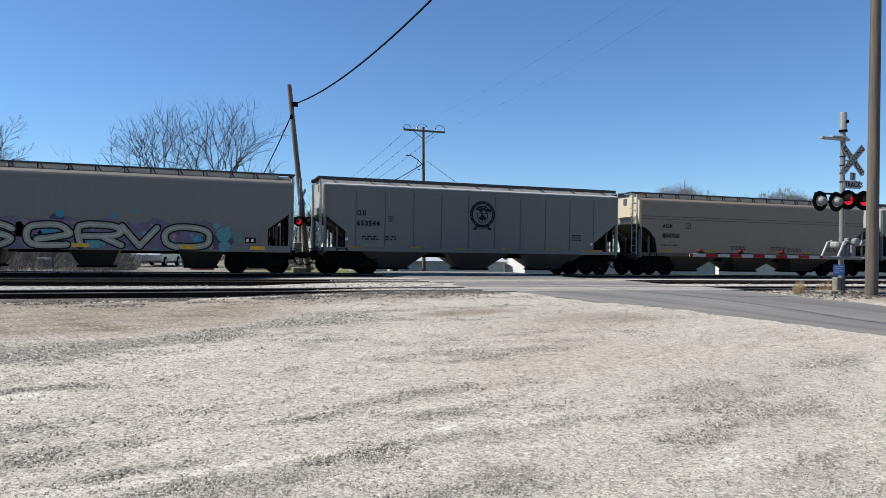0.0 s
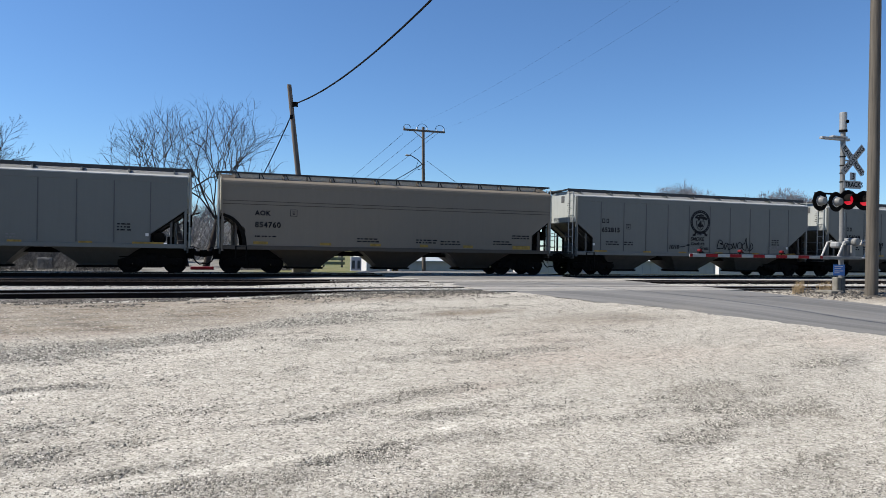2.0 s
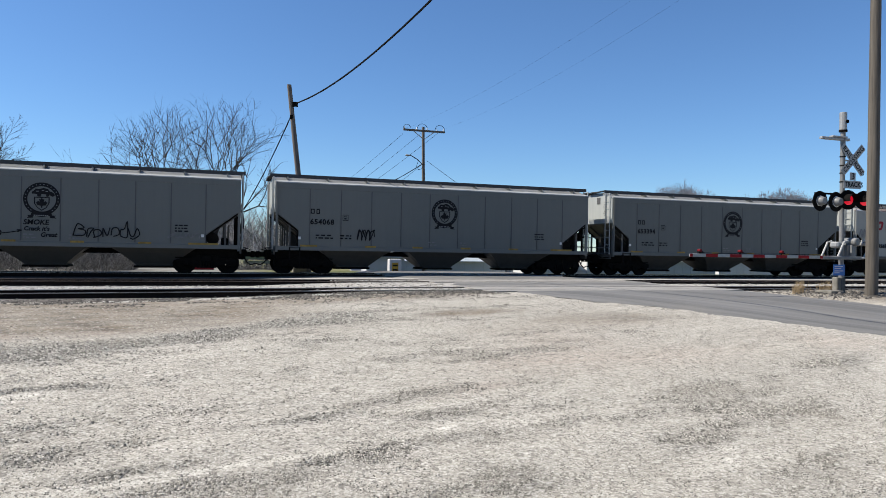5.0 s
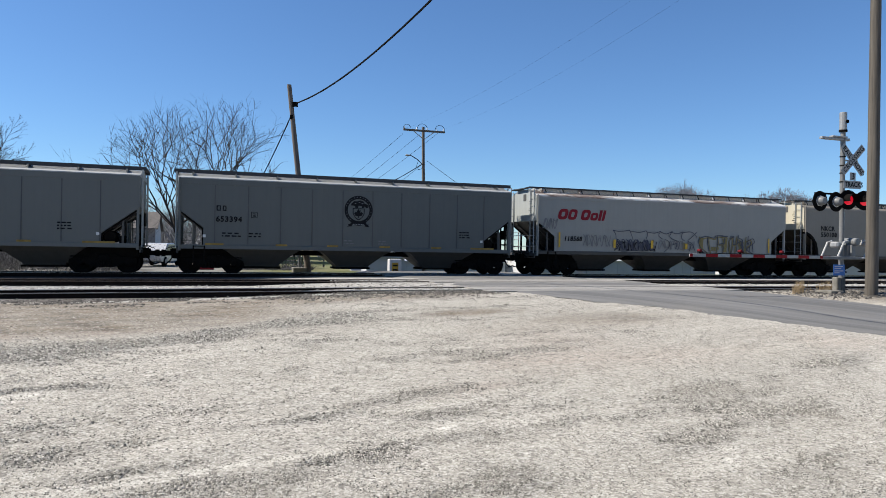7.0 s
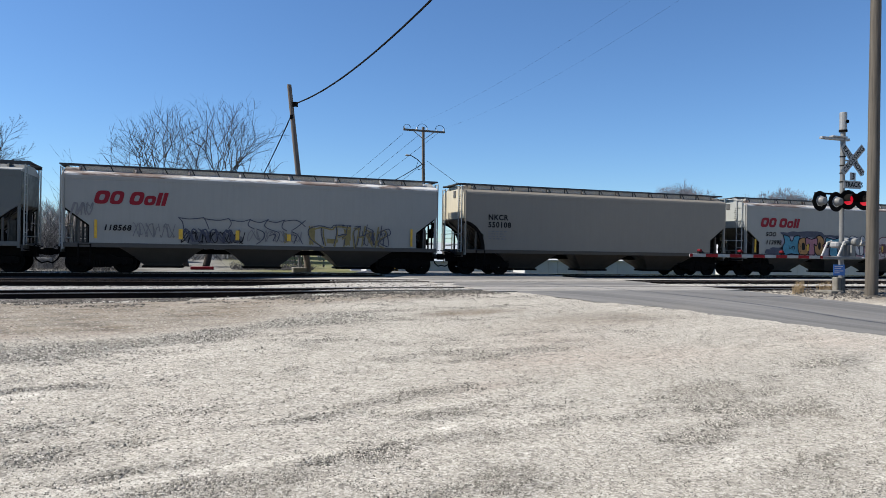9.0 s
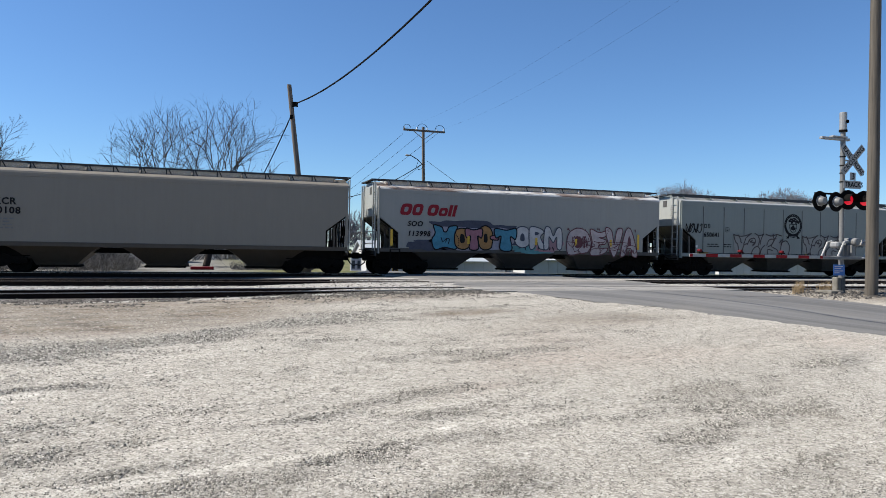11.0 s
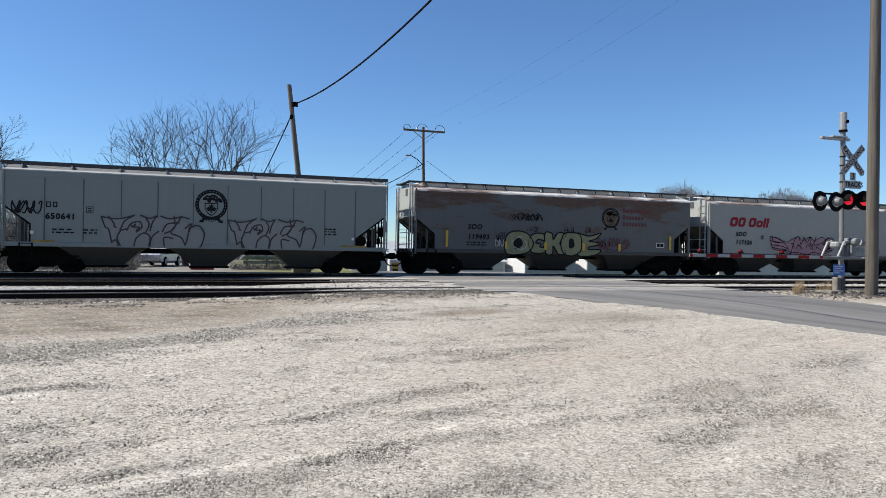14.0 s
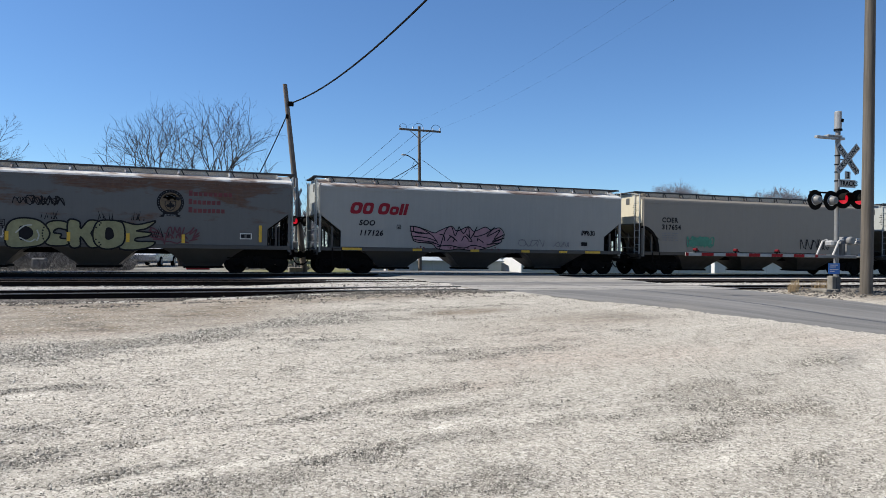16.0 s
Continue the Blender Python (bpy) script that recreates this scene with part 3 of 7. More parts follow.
# ---- the train ----
def truck_meshes():
    """One two-axle truck, centred on its bolster, z from the railhead."""
    out = []
    for y in (-1.02, 1.02):
        o = [(-1.22, .42), (-1.22, .60), (-1.0, .66), (-.62, .66), (-.34, .78), (.34, .78), (.62, .66), (1.0, .66), (1.22, .60), (1.22, .42),
             (1.02, .36), (.76, .42), (.52, .30), (.36, .24), (-.36, .24), (-.52, .30), (-.76, .42), (-1.02, .36)]
        bm = prism(bmesh.new(), o, y - .07, y + .07)
        out.append(("side_frame", mesh_of(bm, "side_frame", M_GREASE)))
        bm = bmesh.new()
        for k in range(-2, 3):
            tube(bm, (k * .11, y - .09 * (1 if y < 0 else -1), .28), (k * .11, y - .09 * (1 if y < 0 else -1), .52), .05, n=8)
        out.append(("spring_nest", mesh_of(bm, "spring_nest", M_GREASE)))
        for s in (-.89, .89):
            bm = tube(bmesh.new(), (s, y - .13, .457), (s, y + .13, .457), .12, n=12)
            bevelled(bm, .01)
            out.append(("bearing_cap", mesh_of(bm, "bearing_cap", M_GREASE)))
    bm = bevelled(box(bmesh.new(), -.22, .22, -1.15, 1.15, .5, .78), .03)
    out.append(("bolster", mesh_of(bm, "bolster", M_BLACK)))
    for s in (-.42, .42):
        bm = bevelled(box(bmesh.new(), s - .08, s + .08, -1.1, 1.1, .32, .46), .02)
        out.append(("brake_beam", mesh_of(bm, "brake_beam", M_BLACK)))
    return out


def wheelset_mesh():
    bm = bmesh.new()
    tube(bm, (0, -1.05, 0), (0, 1.05, 0), .085, n=12)
    for s in (-1, 1):
        prof = [(.66, .47), (.69, .485), (.70, .46), (.80, .452), (.80, .37), (.76, .34), (.76, .17), (.82, .14), (.64, .14), (.69, .17), (.69, .34), (.66, .37)]
        n = 28
        loops = []
        for k in range(n):
            c, q = math.cos(2 * math.pi * k / n), math.sin(2 * math.pi * k / n)
            loops.append([bm.verts.new((r * c, s * y, r * q)) for y, r in prof])
        for a, b in zip(loops, loops[1:] + loops[:1]):
            for i in range(len(prof)):
                j = (i + 1) % len(prof)
                bm.faces.new((a[i], a[j], b[j], b[i]))
    bmesh.ops.recalc_face_normals(bm, faces=bm.faces)
    return mesh_of(bm, "wheelset", M_WHEEL, True)


TRUCK = truck_meshes()
WHEELSET = wheelset_mesh()
WHEELS = []
TRAIN = []


def ladder(name, parent, x, y, z0, z1, w, mat, along="x", step=0.38):
    bm = bmesh.new()
    d = Vector((w, 0, 0)) if along == "x" else Vector((0, w, 0))
    a = Vector((x, y, 0))
    for q in (a, a + d):
        tube(bm, (q.x, q.y, z0), (q.x, q.y, z1), .03, n=6)
    z = z0 + .12
    while z < z1:
        tube(bm, (a.x, a.y, z), ((a + d).x, (a + d).y, z), .014, n=6)
        z += step
    return part(name, bm, mat, parent)


def hopper(x0, length, style, body, lower, label, trim=None, skirt=False, bays="wide"):
    """A three-bay covered hopper car, x from its left end, y from the track's middle, z from the railhead."""
    car = thing("hopper_car", label, "railway wagon", pose(x0, TRACK_MAIN, RAIL), group="cars of the grain train")
    trim = trim or body
    L, W = length, 1.60
    flat = style == "ribbed"
    # shell: side sheets, end sheets and the slope sheets below them
    levels = [(1.20, W - .02), (2.0, W - .01), (2.72, W), (3.3, W), (4.06, W)] if flat else \
             [(1.20, W - .02), (2.0, W - .01), (2.72, W), (3.35, W), (3.93, W - .005)]
    bm = bmesh.new()
    loops = []
    for z, w in levels:
        e = 0.0 if z >= 2.72 else (2.72 - z) / 1.52 * 2.0
        loops.append([(e, -w, z), (L - e, -w, z), (L - e, w, z), (e, w, z)])
    rings(bm, loops)
    part("shell", bm, body, car)
    # the end sheet: direct sun is put into a paler paint than the sides
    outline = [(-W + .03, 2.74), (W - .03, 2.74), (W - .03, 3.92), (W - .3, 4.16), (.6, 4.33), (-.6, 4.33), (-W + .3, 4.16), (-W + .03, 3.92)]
    sheet = part("end_sheet", prism(bmesh.new(), outline, -.036, -.004, "x"), P_END_SUNLIT_WARM if body in (P_BEIGE, P_CREAM) else P_END_SUNLIT, car, "end sheet painted paler to look sunlit")
    rows = bmesh.new()
    for k in range(7):
        box(rows, -.042, -.0365, -1.02, -.84 + .05 * (k % 3), 3.80 - k * .11, 3.835 - k * .11)
    part("end_print", rows, M_INK, sheet)
    part("placard_frame", bevelled(box(bmesh.new(), -.06, -.037, -.42, -.12, 3.78, 4.12), .006), M_SEAM, sheet)
    for sx in (0, 1):
        o = [(-.02, 2.73), (1.97, 1.20), (1.97, 1.18), (-.02, 2.70)]
        # lower paint here is darkened for underside shade as well as grime
        part("slope_sheet", prism(bmesh.new(), [(L - a, b) for a, b in o] if sx else o, -W + .12, W - .12), lower, car, "slope sheet under the end, darkened for grime and shade")
    # a proud top chord below the roof, darker where it overhangs
    for y in (-W - .004, W + .004):
        part("top_chord", bevelled(box(bmesh.new(), .01, L - .01, y - .008, y + .008, 3.80, 4.03 if flat else 3.945), .004), body, car)
    # corner gussets below the slope sheets
    for sx in (0, 1):
        for s in (-1, 1):
            y = s * (W - .03)
            g = 1.42 if flat and sx else 1.0
            zg = 2.72 - .76 * g
            pts = [(g, zg), (g, 1.2), (2.0, 1.2)]
            if sx:
                pts = [(L - a, b) for a, b in pts]
            part("gusset", prism(bmesh.new(), pts, y - .012, y + .012), body, car)
            # flange coloured dark iron to carry the shadow along the opening
            rim = [(.02, 2.70), (g, zg - .02), (g, 1.22), (g - .06, 1.22), (g - .06, zg - .05), (.02, 2.62)]
            deep = (W - .15, W - .05)
            if not sx and body in (P_BEIGE, P_CREAM):
                # tan and cream cars have an arched opening
                arc = [math.radians(90 * k / 9) for k in range(10)]
                rim = [(1.07 * math.sin(q), 1.22 + 1.38 * math.cos(q)) for q in arc] + [(.90 * math.sin(q), 1.22 + 1.26 * math.cos(q)) for q in arc[::-1]]
                deep = (W - .15, W + .006)
            if sx:
                rim = [(L - a, b) for a, b in rim]
            part("slope_flange", prism(bmesh.new(), rim, min(s * deep[0], s * deep[1]), max(s * deep[0], s * deep[1])), M_GREASE, car, "flange round the end opening, its shade put in as dark colour")
        # slope-sheet stiffeners and posts on the end platform
        for y in (-.8, .8):
            a, b = ((.05, 2.66), (1.9, 1.24))
            if sx:
                a, b = (L - a[0], a[1]), (L - b[0], b[1])
            part("slope_rib", tube(bmesh.new(), (a[0], y, a[1] - .05), (b[0], y, b[1] - .05), .045, n=6), lower, car)
        for y in (-1.5, -.55, .55, 1.5):
            x = .62 if not sx else L - .62
            part("end_post", box(bmesh.new(), x - .04, x + .04, y - .04, y + .04, 1.08, 2.30), lower, car)
        x = .06 if not sx else L - .06
        for y in (-1.53, 1.53):
            part("corner_post", box(bmesh.new(), x - .05, x + .05, y - .05, y + .05, .98, 2.76), body, car)
    # roof: a rounded shoulder, then a low slope up to the hatch trough
    half = [(W + .006, 4.04), (W - .01, 4.07), (W - .06, 4.09), (W - .5, 4.18), (.62, 4.34)] if flat else \
           [(W + .006, 3.95), (W - .02, 4.01), (W - .09, 4.06), (W - .48, 4.175), (.62, 4.36)]
    base = 4.0 if flat else 3.91
    bm = prism(bmesh.new(), [(-.5, base)] + [(-W - .006, base)] + [(-a, b) for a, b in half] + half[::-1] + [(W + .006, base), (.5, base)], -.02, L + .02, "x")
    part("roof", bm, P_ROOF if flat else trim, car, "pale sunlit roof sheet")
    part("hatch_trough", bevelled(box(bmesh.new(), .5, L - .5, -.36, .36, 4.30, 4.46), .03), trim, car, "long hatch cover along the roof")
    n = 9 if flat else 8
    for k in range(n):
        x = .55 + (L - 1.1) * k / (n - 1)
        for s in (-1, 1):
            b = bmesh.new()
            prism(b, [(s * .66, 4.30), (s * 1.22, 4.20), (s * 1.06, 4.395), (s * .66, 4.395)], x - .03, x + .03, "x")
            part("walkway_bracket", b, trim, car)
        if k < n - 1:
            xm = x + (L - 1.1) / (n - 1) / 2
            part("hatch_clamp", bevelled(box(bmesh.new(), xm - .05, xm + .05, -.42, .42, 4.42, 4.50), .012), M_GREASE, car)
    for s in (-1, 1):
        b = bmesh.new()
        y = s * .84
        for o in (-.2, -.1, 0, .1, .2):
            box(b, -.2, L + .2, y + o - .02, y + o + .02, 4.40, 4.45)
        part("walkway", b, M_WALK, car, "dark grating walkway along the roof")
        part("walkway_edge", box(bmesh.new(), -.2, L + .2, y + min(s * .222, s * .245), y + max(s * .222, s * .245), 4.30 if flat else 4.385, 4.46), M_WALK, car)
    if skirt:
        step = (L - 1.1) / (n - 1)
        for k in range(n - 1):
            a, b = .60 + k * step, .50 + (k + 1) * step
            part("hatch_screen", box(bmesh.new(), a, b, -1.055, -1.035, 4.15, 4.40), M_GRATE, car, "dusty mesh screen below the walkway")
            for x in (a - .02, (a + b) / 2):
                part("screen_post", box(bmesh.new(), x - .025, x + .025, -1.085, -1.06, 4.14, 4.405), M_WALK if trim is body else trim, car)
                part("screen_brace", prism(bmesh.new(), [(x + .06, 4.40), (x + .11, 4.40), (x + .24, 4.15), (x + .19, 4.15)], -1.075, -1.06), M_WALK, car)
    for x in (-.1, L + .1):
        part("end_walkway", box(bmesh.new(), x - .11, x + .11, -.6, .6, 4.39, 4.435), M_WALK, car)
    # sills, centre sill, platforms, couplers
    for s in (-1, 1):
        y = s * (W - .04)
        part("side_sill", bevelled(box(bmesh.new(), .02, L - .02, y - .05, y + .05, .95 if bays == "narrow" else 1.06, 1.24), .012), body if flat or bays == "narrow" else lower, car)
    part("centre_sill", bevelled(box(bmesh.new(), -.35, L + .35, -.22, .22, .82, 1.04), .02), M_BLACK, car)
    for sx in (0, 1):
        a, b = (0.0, 1.9) if not sx else (L - 1.9, L)
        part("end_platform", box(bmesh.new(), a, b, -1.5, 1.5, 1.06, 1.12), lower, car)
        o = -1 if not sx else 1
        xe = 0 if not sx else L
        bm = bevelled(box(bmesh.new(), min(xe + o * .3, xe + o * .76), max(xe + o * .3, xe + o * .76), -.11, .11, .74, .95), .03)
        part("coupler", bm, M_GREASE, car)
        part("draft_gear", bevelled(box(bmesh.new(), min(xe - o * .1, xe + o * .3), max(xe - o * .1, xe + o * .3), -.34, .34, .62, 1.06), .03), M_GREASE, car)
        part("knuckle", bevelled(tube(bmesh.new(), (xe + o * .62, -.1, .70), (xe + o * .62, -.1, 1.0), .1, n=12), .02), M_GREASE, car)
        part("uncoupling_lever", path_tube(bmesh.new(), [(xe + o * .1, -1.45, .95), (xe + o * .1, -.7, .9), (xe + o * .32, -.5, 1.12), (xe + o * .5, -.15, 1.05)], .02, 6), M_BLACK, car)
        part("crossover_board", box(bmesh.new(), min(xe + o * .02, xe + o * .26), max(xe + o * .02, xe + o * .26), -1.2, 1.2, 1.13, 1.17), M_WALK, car)
        bm = bmesh.new()
        pts = [(xe + o * .2, -.42, .8), (xe + o * .34, -.42, .52), (xe + o * .52, -.36, .38), (xe + o * .72, -.3, .44)]
        path_tube(bm, pts, .03, 8)
        part("brake_hose", bm, M_BLACK, car)
        part("end_beam", bevelled(box(bmesh.new(), min(xe, xe + o * .06), max(xe, xe + o * .06), -1.45, 1.45, .86, 1.12), .01), lower, car)
        # ladders and steps
        near = xe + (.10 if not sx else -.55)
        if not sx:
            ladder("side_step", car, .62, -W - .02, .45, 1.2, .44, M_GREASE, step=.3)
            part("corner_stile", box(bmesh.new(), .02, .07, -W - .06, -W - .01, .98, 4.05), body, car)
        ladder("side_ladder", car, near, W + .05, .55, 4.05, .44, trim)
        # end ladders share the paint lightened for sun
        ladder("end_ladder", car, xe + o * .09, -1.42, 1.1, 4.3, .42, P_END_SUNLIT, "y")
        ladder("end_ladder", car, xe + o * .09, 1.0, 1.1, 4.3, .42, P_END_SUNLIT, "y")
        # gable walls get white siding to carry the sun on the building ends
        bm = bmesh.new()
        tube(bm, (xe + o * .09, -1.5, 2.0), (xe + o * .09, 1.5, 2.0), .018, n=6)
        tube(bm, (xe + o * .09, -1.5, 1.45), (xe + o * .09, 1.5, 1.45), .018, n=6)
        part("grab_rail", bm, trim, car)
    # brake gear at the right-hand end
    for y in (-1.25, -.7, -.1, .6, 1.25):
        part("end_stanchion", box(bmesh.new(), L - .16, L - .10, y - .03, y + .03, 1.1, 2.5), M_GREASE, car)
    for z in (1.5, 1.95, 2.4):
        part("end_rail", tube(bmesh.new(), (L - .13, -1.45, z), (L - .13, 1.45, z), .02, n=6), M_GREASE, car)
    part("brake_chain_box", bevelled(box(bmesh.new(), L - .1, L + .1, -.95, -.55, 1.75, 2.2), .03), M_GREASE, car)
    part("retainer_valve", bevelled(box(bmesh.new(), L - .05, L + .08, -.2, .1, 1.4, 1.7), .03), M_BLACK, car)
    bm = tube(bmesh.new(), (L - 1.12, -1.42, 1.50), (L - 1.12, .2, 1.50), .25, n=18)
    part("air_reservoir", bevelled(bm, .03), M_GREASE, car, soft=True)
    part("brake_valve", bevelled(box(bmesh.new(), L - .78, L - .5, -1.3, -.95, 1.14, 1.55), .04), M_GREASE, car)
    bm = tube(bmesh.new(), (L + .12, -.75, 2.25), (L + .18, -.75, 2.25), .28, n=20)
    part("hand_brake_wheel", bm, M_GREASE, car)
    part("brake_panel", bevelled(box(bmesh.new(), L - .5, L - .44, -1.35, -.3, 1.12, 2.1), .01), lower, car)
    # three discharge bays
    mid, pitch = L / 2, 4.15
    top, waist, neck = (1.15, .9, .62) if bays == "narrow" else (1.84, 1.34, .74)
    for k in (-1, 0, 1):
        c = mid + k * pitch
        wt = W - (.06 if flat else .14)
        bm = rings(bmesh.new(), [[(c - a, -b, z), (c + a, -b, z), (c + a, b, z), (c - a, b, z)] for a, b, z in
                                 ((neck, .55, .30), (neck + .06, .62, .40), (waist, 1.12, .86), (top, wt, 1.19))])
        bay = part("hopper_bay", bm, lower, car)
        part("outlet_gate", bevelled(box(bmesh.new(), c - neck - .1, c + neck + .1, -.6, .6, .22, .31), .02), M_BLACK, bay)
        for s in (-1, 1):
            part("gate_shaft", tube(bmesh.new(), (c + s * .6, -.85, .26), (c + s * .6, .85, .26), .035, n=8), M_GREASE, bay)
    # trucks
    for x in (1.36, L - 1.36):
        part("body_bolster", bevelled(box(bmesh.new(), x - 1.3, x + 1.3, -.95, .95, .66, 1.07), .03), M_BLACK, car)
        t = thing("truck", "", "")
        t.parent, t.matrix_basis = car, pose(x, 0, 0)
        for nm, me in TRUCK:
            part(nm, me, None, t)
        for s in (-.89, .89):
            w = part("wheelset", WHEELSET, None, t, m=pose(s, 0, .457))
            WHEELS.append((w, s))
    if flat:
        for k in range(10):
            x = L * (k + 1.06) / 11.1
            part("side_seam", box(bmesh.new(), x - .018, x + .018, -W - .012, -W + .01, 1.28, 3.79), M_SEAM, car)
    TRAIN.append((car, x0))
    return car


P_CP = painted("slate_grey_car_paint", (0.110, 0.116, 0.113), 0.3)
P_DARK = painted("sooty_slate_car_paint", (0.092, 0.099, 0.098), 0.35)
# end paints lightened to carry direct sun on the car ends
P_END_SUNLIT = painted("sunlit_grey_end_paint", (0.30, 0.318, 0.318), 0.45)
P_END_SUNLIT_WARM = painted("sunlit_cream_end_paint", (0.44, 0.41, 0.33), 0.4)
# the LOW paints hold both grime and painted-in shade below the cars
P_CP_LOW = painted("grimy_shaded_slate_paint", (0.060, 0.058, 0.054), 0.5)
P_OLD = painted("dull_grey_car_paint", (0.128, 0.126, 0.12), 0.4)
# near-black colour stands for shadow under the old car
P_OLD_LOW = painted("shaded_underside_paint", (0.024, 0.022, 0.021), 0.5)
P_BEIGE = painted("tan_car_paint", (0.147, 0.128, 0.104), 0.3)
P_BEIGE_LOW = painted("grimy_shaded_tan_paint", (0.055, 0.0445, 0.0345), 0.5)
P_LIGHT = painted("light_grey_car_paint", (0.231, 0.233, 0.222), 0.35)
P_LIGHT_LOW = painted("grimy_shaded_light_grey_paint", (0.050, 0.047, 0.0435), 0.5)
P_CREAM = painted("cream_grey_car_paint", (0.175, 0.161, 0.139), 0.3)
P_RUSTY = painted("rust_streaked_grey_paint", (0.088, 0.09, 0.09), 0.4, 1.0)
P_SAGE = painted("green_grey_car_paint", (0.158, 0.182, 0.178), 0.3)
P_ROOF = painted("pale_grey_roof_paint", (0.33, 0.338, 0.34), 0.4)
P_TRIM = painted("white_grey_trim_paint", (0.496, 0.496, 0.488), 0.5, 0.7)

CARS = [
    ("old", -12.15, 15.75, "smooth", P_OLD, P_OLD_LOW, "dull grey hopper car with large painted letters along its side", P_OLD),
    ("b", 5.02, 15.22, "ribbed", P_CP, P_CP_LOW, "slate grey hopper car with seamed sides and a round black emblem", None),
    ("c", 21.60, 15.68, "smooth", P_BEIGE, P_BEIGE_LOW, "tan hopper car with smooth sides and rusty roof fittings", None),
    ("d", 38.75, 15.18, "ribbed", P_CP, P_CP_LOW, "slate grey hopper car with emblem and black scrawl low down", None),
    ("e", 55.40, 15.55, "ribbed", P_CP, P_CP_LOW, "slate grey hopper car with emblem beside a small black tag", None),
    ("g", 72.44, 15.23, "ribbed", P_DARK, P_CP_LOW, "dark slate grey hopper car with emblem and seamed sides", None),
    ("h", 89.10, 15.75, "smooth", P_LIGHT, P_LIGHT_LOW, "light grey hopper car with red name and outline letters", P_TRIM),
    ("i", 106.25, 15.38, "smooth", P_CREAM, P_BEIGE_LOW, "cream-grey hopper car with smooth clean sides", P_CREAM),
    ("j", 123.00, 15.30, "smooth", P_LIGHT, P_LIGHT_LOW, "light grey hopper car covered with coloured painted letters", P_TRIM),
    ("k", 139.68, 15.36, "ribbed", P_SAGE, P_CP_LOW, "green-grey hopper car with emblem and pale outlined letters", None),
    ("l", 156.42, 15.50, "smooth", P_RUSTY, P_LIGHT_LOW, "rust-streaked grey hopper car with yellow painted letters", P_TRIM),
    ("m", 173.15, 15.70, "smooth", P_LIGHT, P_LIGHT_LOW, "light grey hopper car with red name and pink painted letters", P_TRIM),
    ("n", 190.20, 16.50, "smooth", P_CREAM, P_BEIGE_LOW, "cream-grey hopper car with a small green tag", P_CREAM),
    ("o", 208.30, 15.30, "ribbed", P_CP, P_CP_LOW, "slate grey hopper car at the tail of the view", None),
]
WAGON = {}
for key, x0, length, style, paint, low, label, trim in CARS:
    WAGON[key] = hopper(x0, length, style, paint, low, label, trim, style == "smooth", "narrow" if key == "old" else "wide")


# ---- painted marks on the cars ----
def flat_poly(name, pts, material, car, layer=0, label="", thick=0.001):
    """A thin painted patch on the near side of a car; pts are (along, up)."""
    y = -1.612 - 0.003 * layer
    bm = bmesh.new()
    a = [bm.verts.new((u, y - thick, z)) for u, z in pts]
    f = bm.faces.new(a)
    f.normal_update()
    if f.normal.y > 0:
        f.normal_flip()
    return part(name, bm, material, car, label)


def oblong(u0, u1, z0, z1, lean=0.0):
    return [(u0, z0), (u1, z0), (u1 + lean * (z1 - z0), z1), (u0 + lean * (z1 - z0), z1)]


def frame_poly(name, u0, u1, z0, z1, t, material, car, lean=0.0, layer=0):
    """A hollow oblong: four bars in one painted mark."""
    y = -1.613 - 0.003 * layer
    bm = bmesh.new()
    for a, b, c, d in ((u0, u1, z0, z0 + t), (u0, u1, z1 - t, z1), (u0, u0 + t, z0 + t, z1 - t), (u1 - t, u1, z0 + t, z1 - t)):
        v = [bm.verts.new((u + lean * (z - z0), y, z)) for u, z in ((a, c), (b, c), (b, d), (a, d))]
        bm.faces.new(v)
    return part(name, bm, material, car)


def data_bars(car, u, z, w, rows, seed, material=None):
    """Small print too fine to read: rows of short dark bars."""
    rng = random.Random(seed)
    bm = bmesh.new()
    for r in range(rows):
        x = u
        while x < u + w:
            d = rng.uniform(.06, .22)
            zz = z - r * .12
            v = [bm.verts.new(p) for p in ((x, -1.615, zz), (x + d, -1.615, zz), (x + d, -1.615, zz + .055), (x, -1.615, zz + .055))]
            bm.faces.new(v)
            x += d + rng.uniform(.03, .09)
    part("small_print", bm, material or M_INK, car, "rows of tiny dark print")


STROKES = {"S": "43 34 14 03 12 32 41 30 10 01", "Q": "40 10 01 03 14 34 43 42 11", "R": "00 04 34 43 32 02/22 40", "V": "04 20 44",
           "O": "10 01 03 14 34 43 41 30 10", "M": "00 04 22 44 40", "K": "00 04/44 12 40", "T": "04 44/24 20", "-": "02 42",
           "D": "00 04 24 42 41 20 00", "E": "40 00 04 44/02 32", "A": "00 24 40/11 31", "Y": "04 22 44/22 20", "N": "00 04 40 44",
           "H": "00 04/40 44/02 42", "J": "44 41 30 10 01", "I": "20 24", "U": "04 01 10 30 41 44"}


def flowing(pts, closed=False, n=4):
    """A smooth curve through the points."""
    m, out = len(pts), []
    if m < 3:
        return list(pts)
    for i in range(m if closed else m - 1):
        if closed:
            a, b, c, d = (pts[(i + q) % m] for q in (-1, 0, 1, 2))
        else:
            a, b, c, d = pts[max(i - 1, 0)], pts[i], pts[i + 1], pts[min(i + 2, m - 1)]
        for q in range(n):
            t = q / n
            out.append(tuple(0.5 * (2 * b[k] + (c[k] - a[k]) * t + (2 * a[k] - 5 * b[k] + 4 * c[k] - d[k]) * t * t + (3 * b[k] - a[k] - 3 * c[k] + d[k]) * t ** 3) for k in (0, 1)))
    return out if closed else out + [pts[-1]]


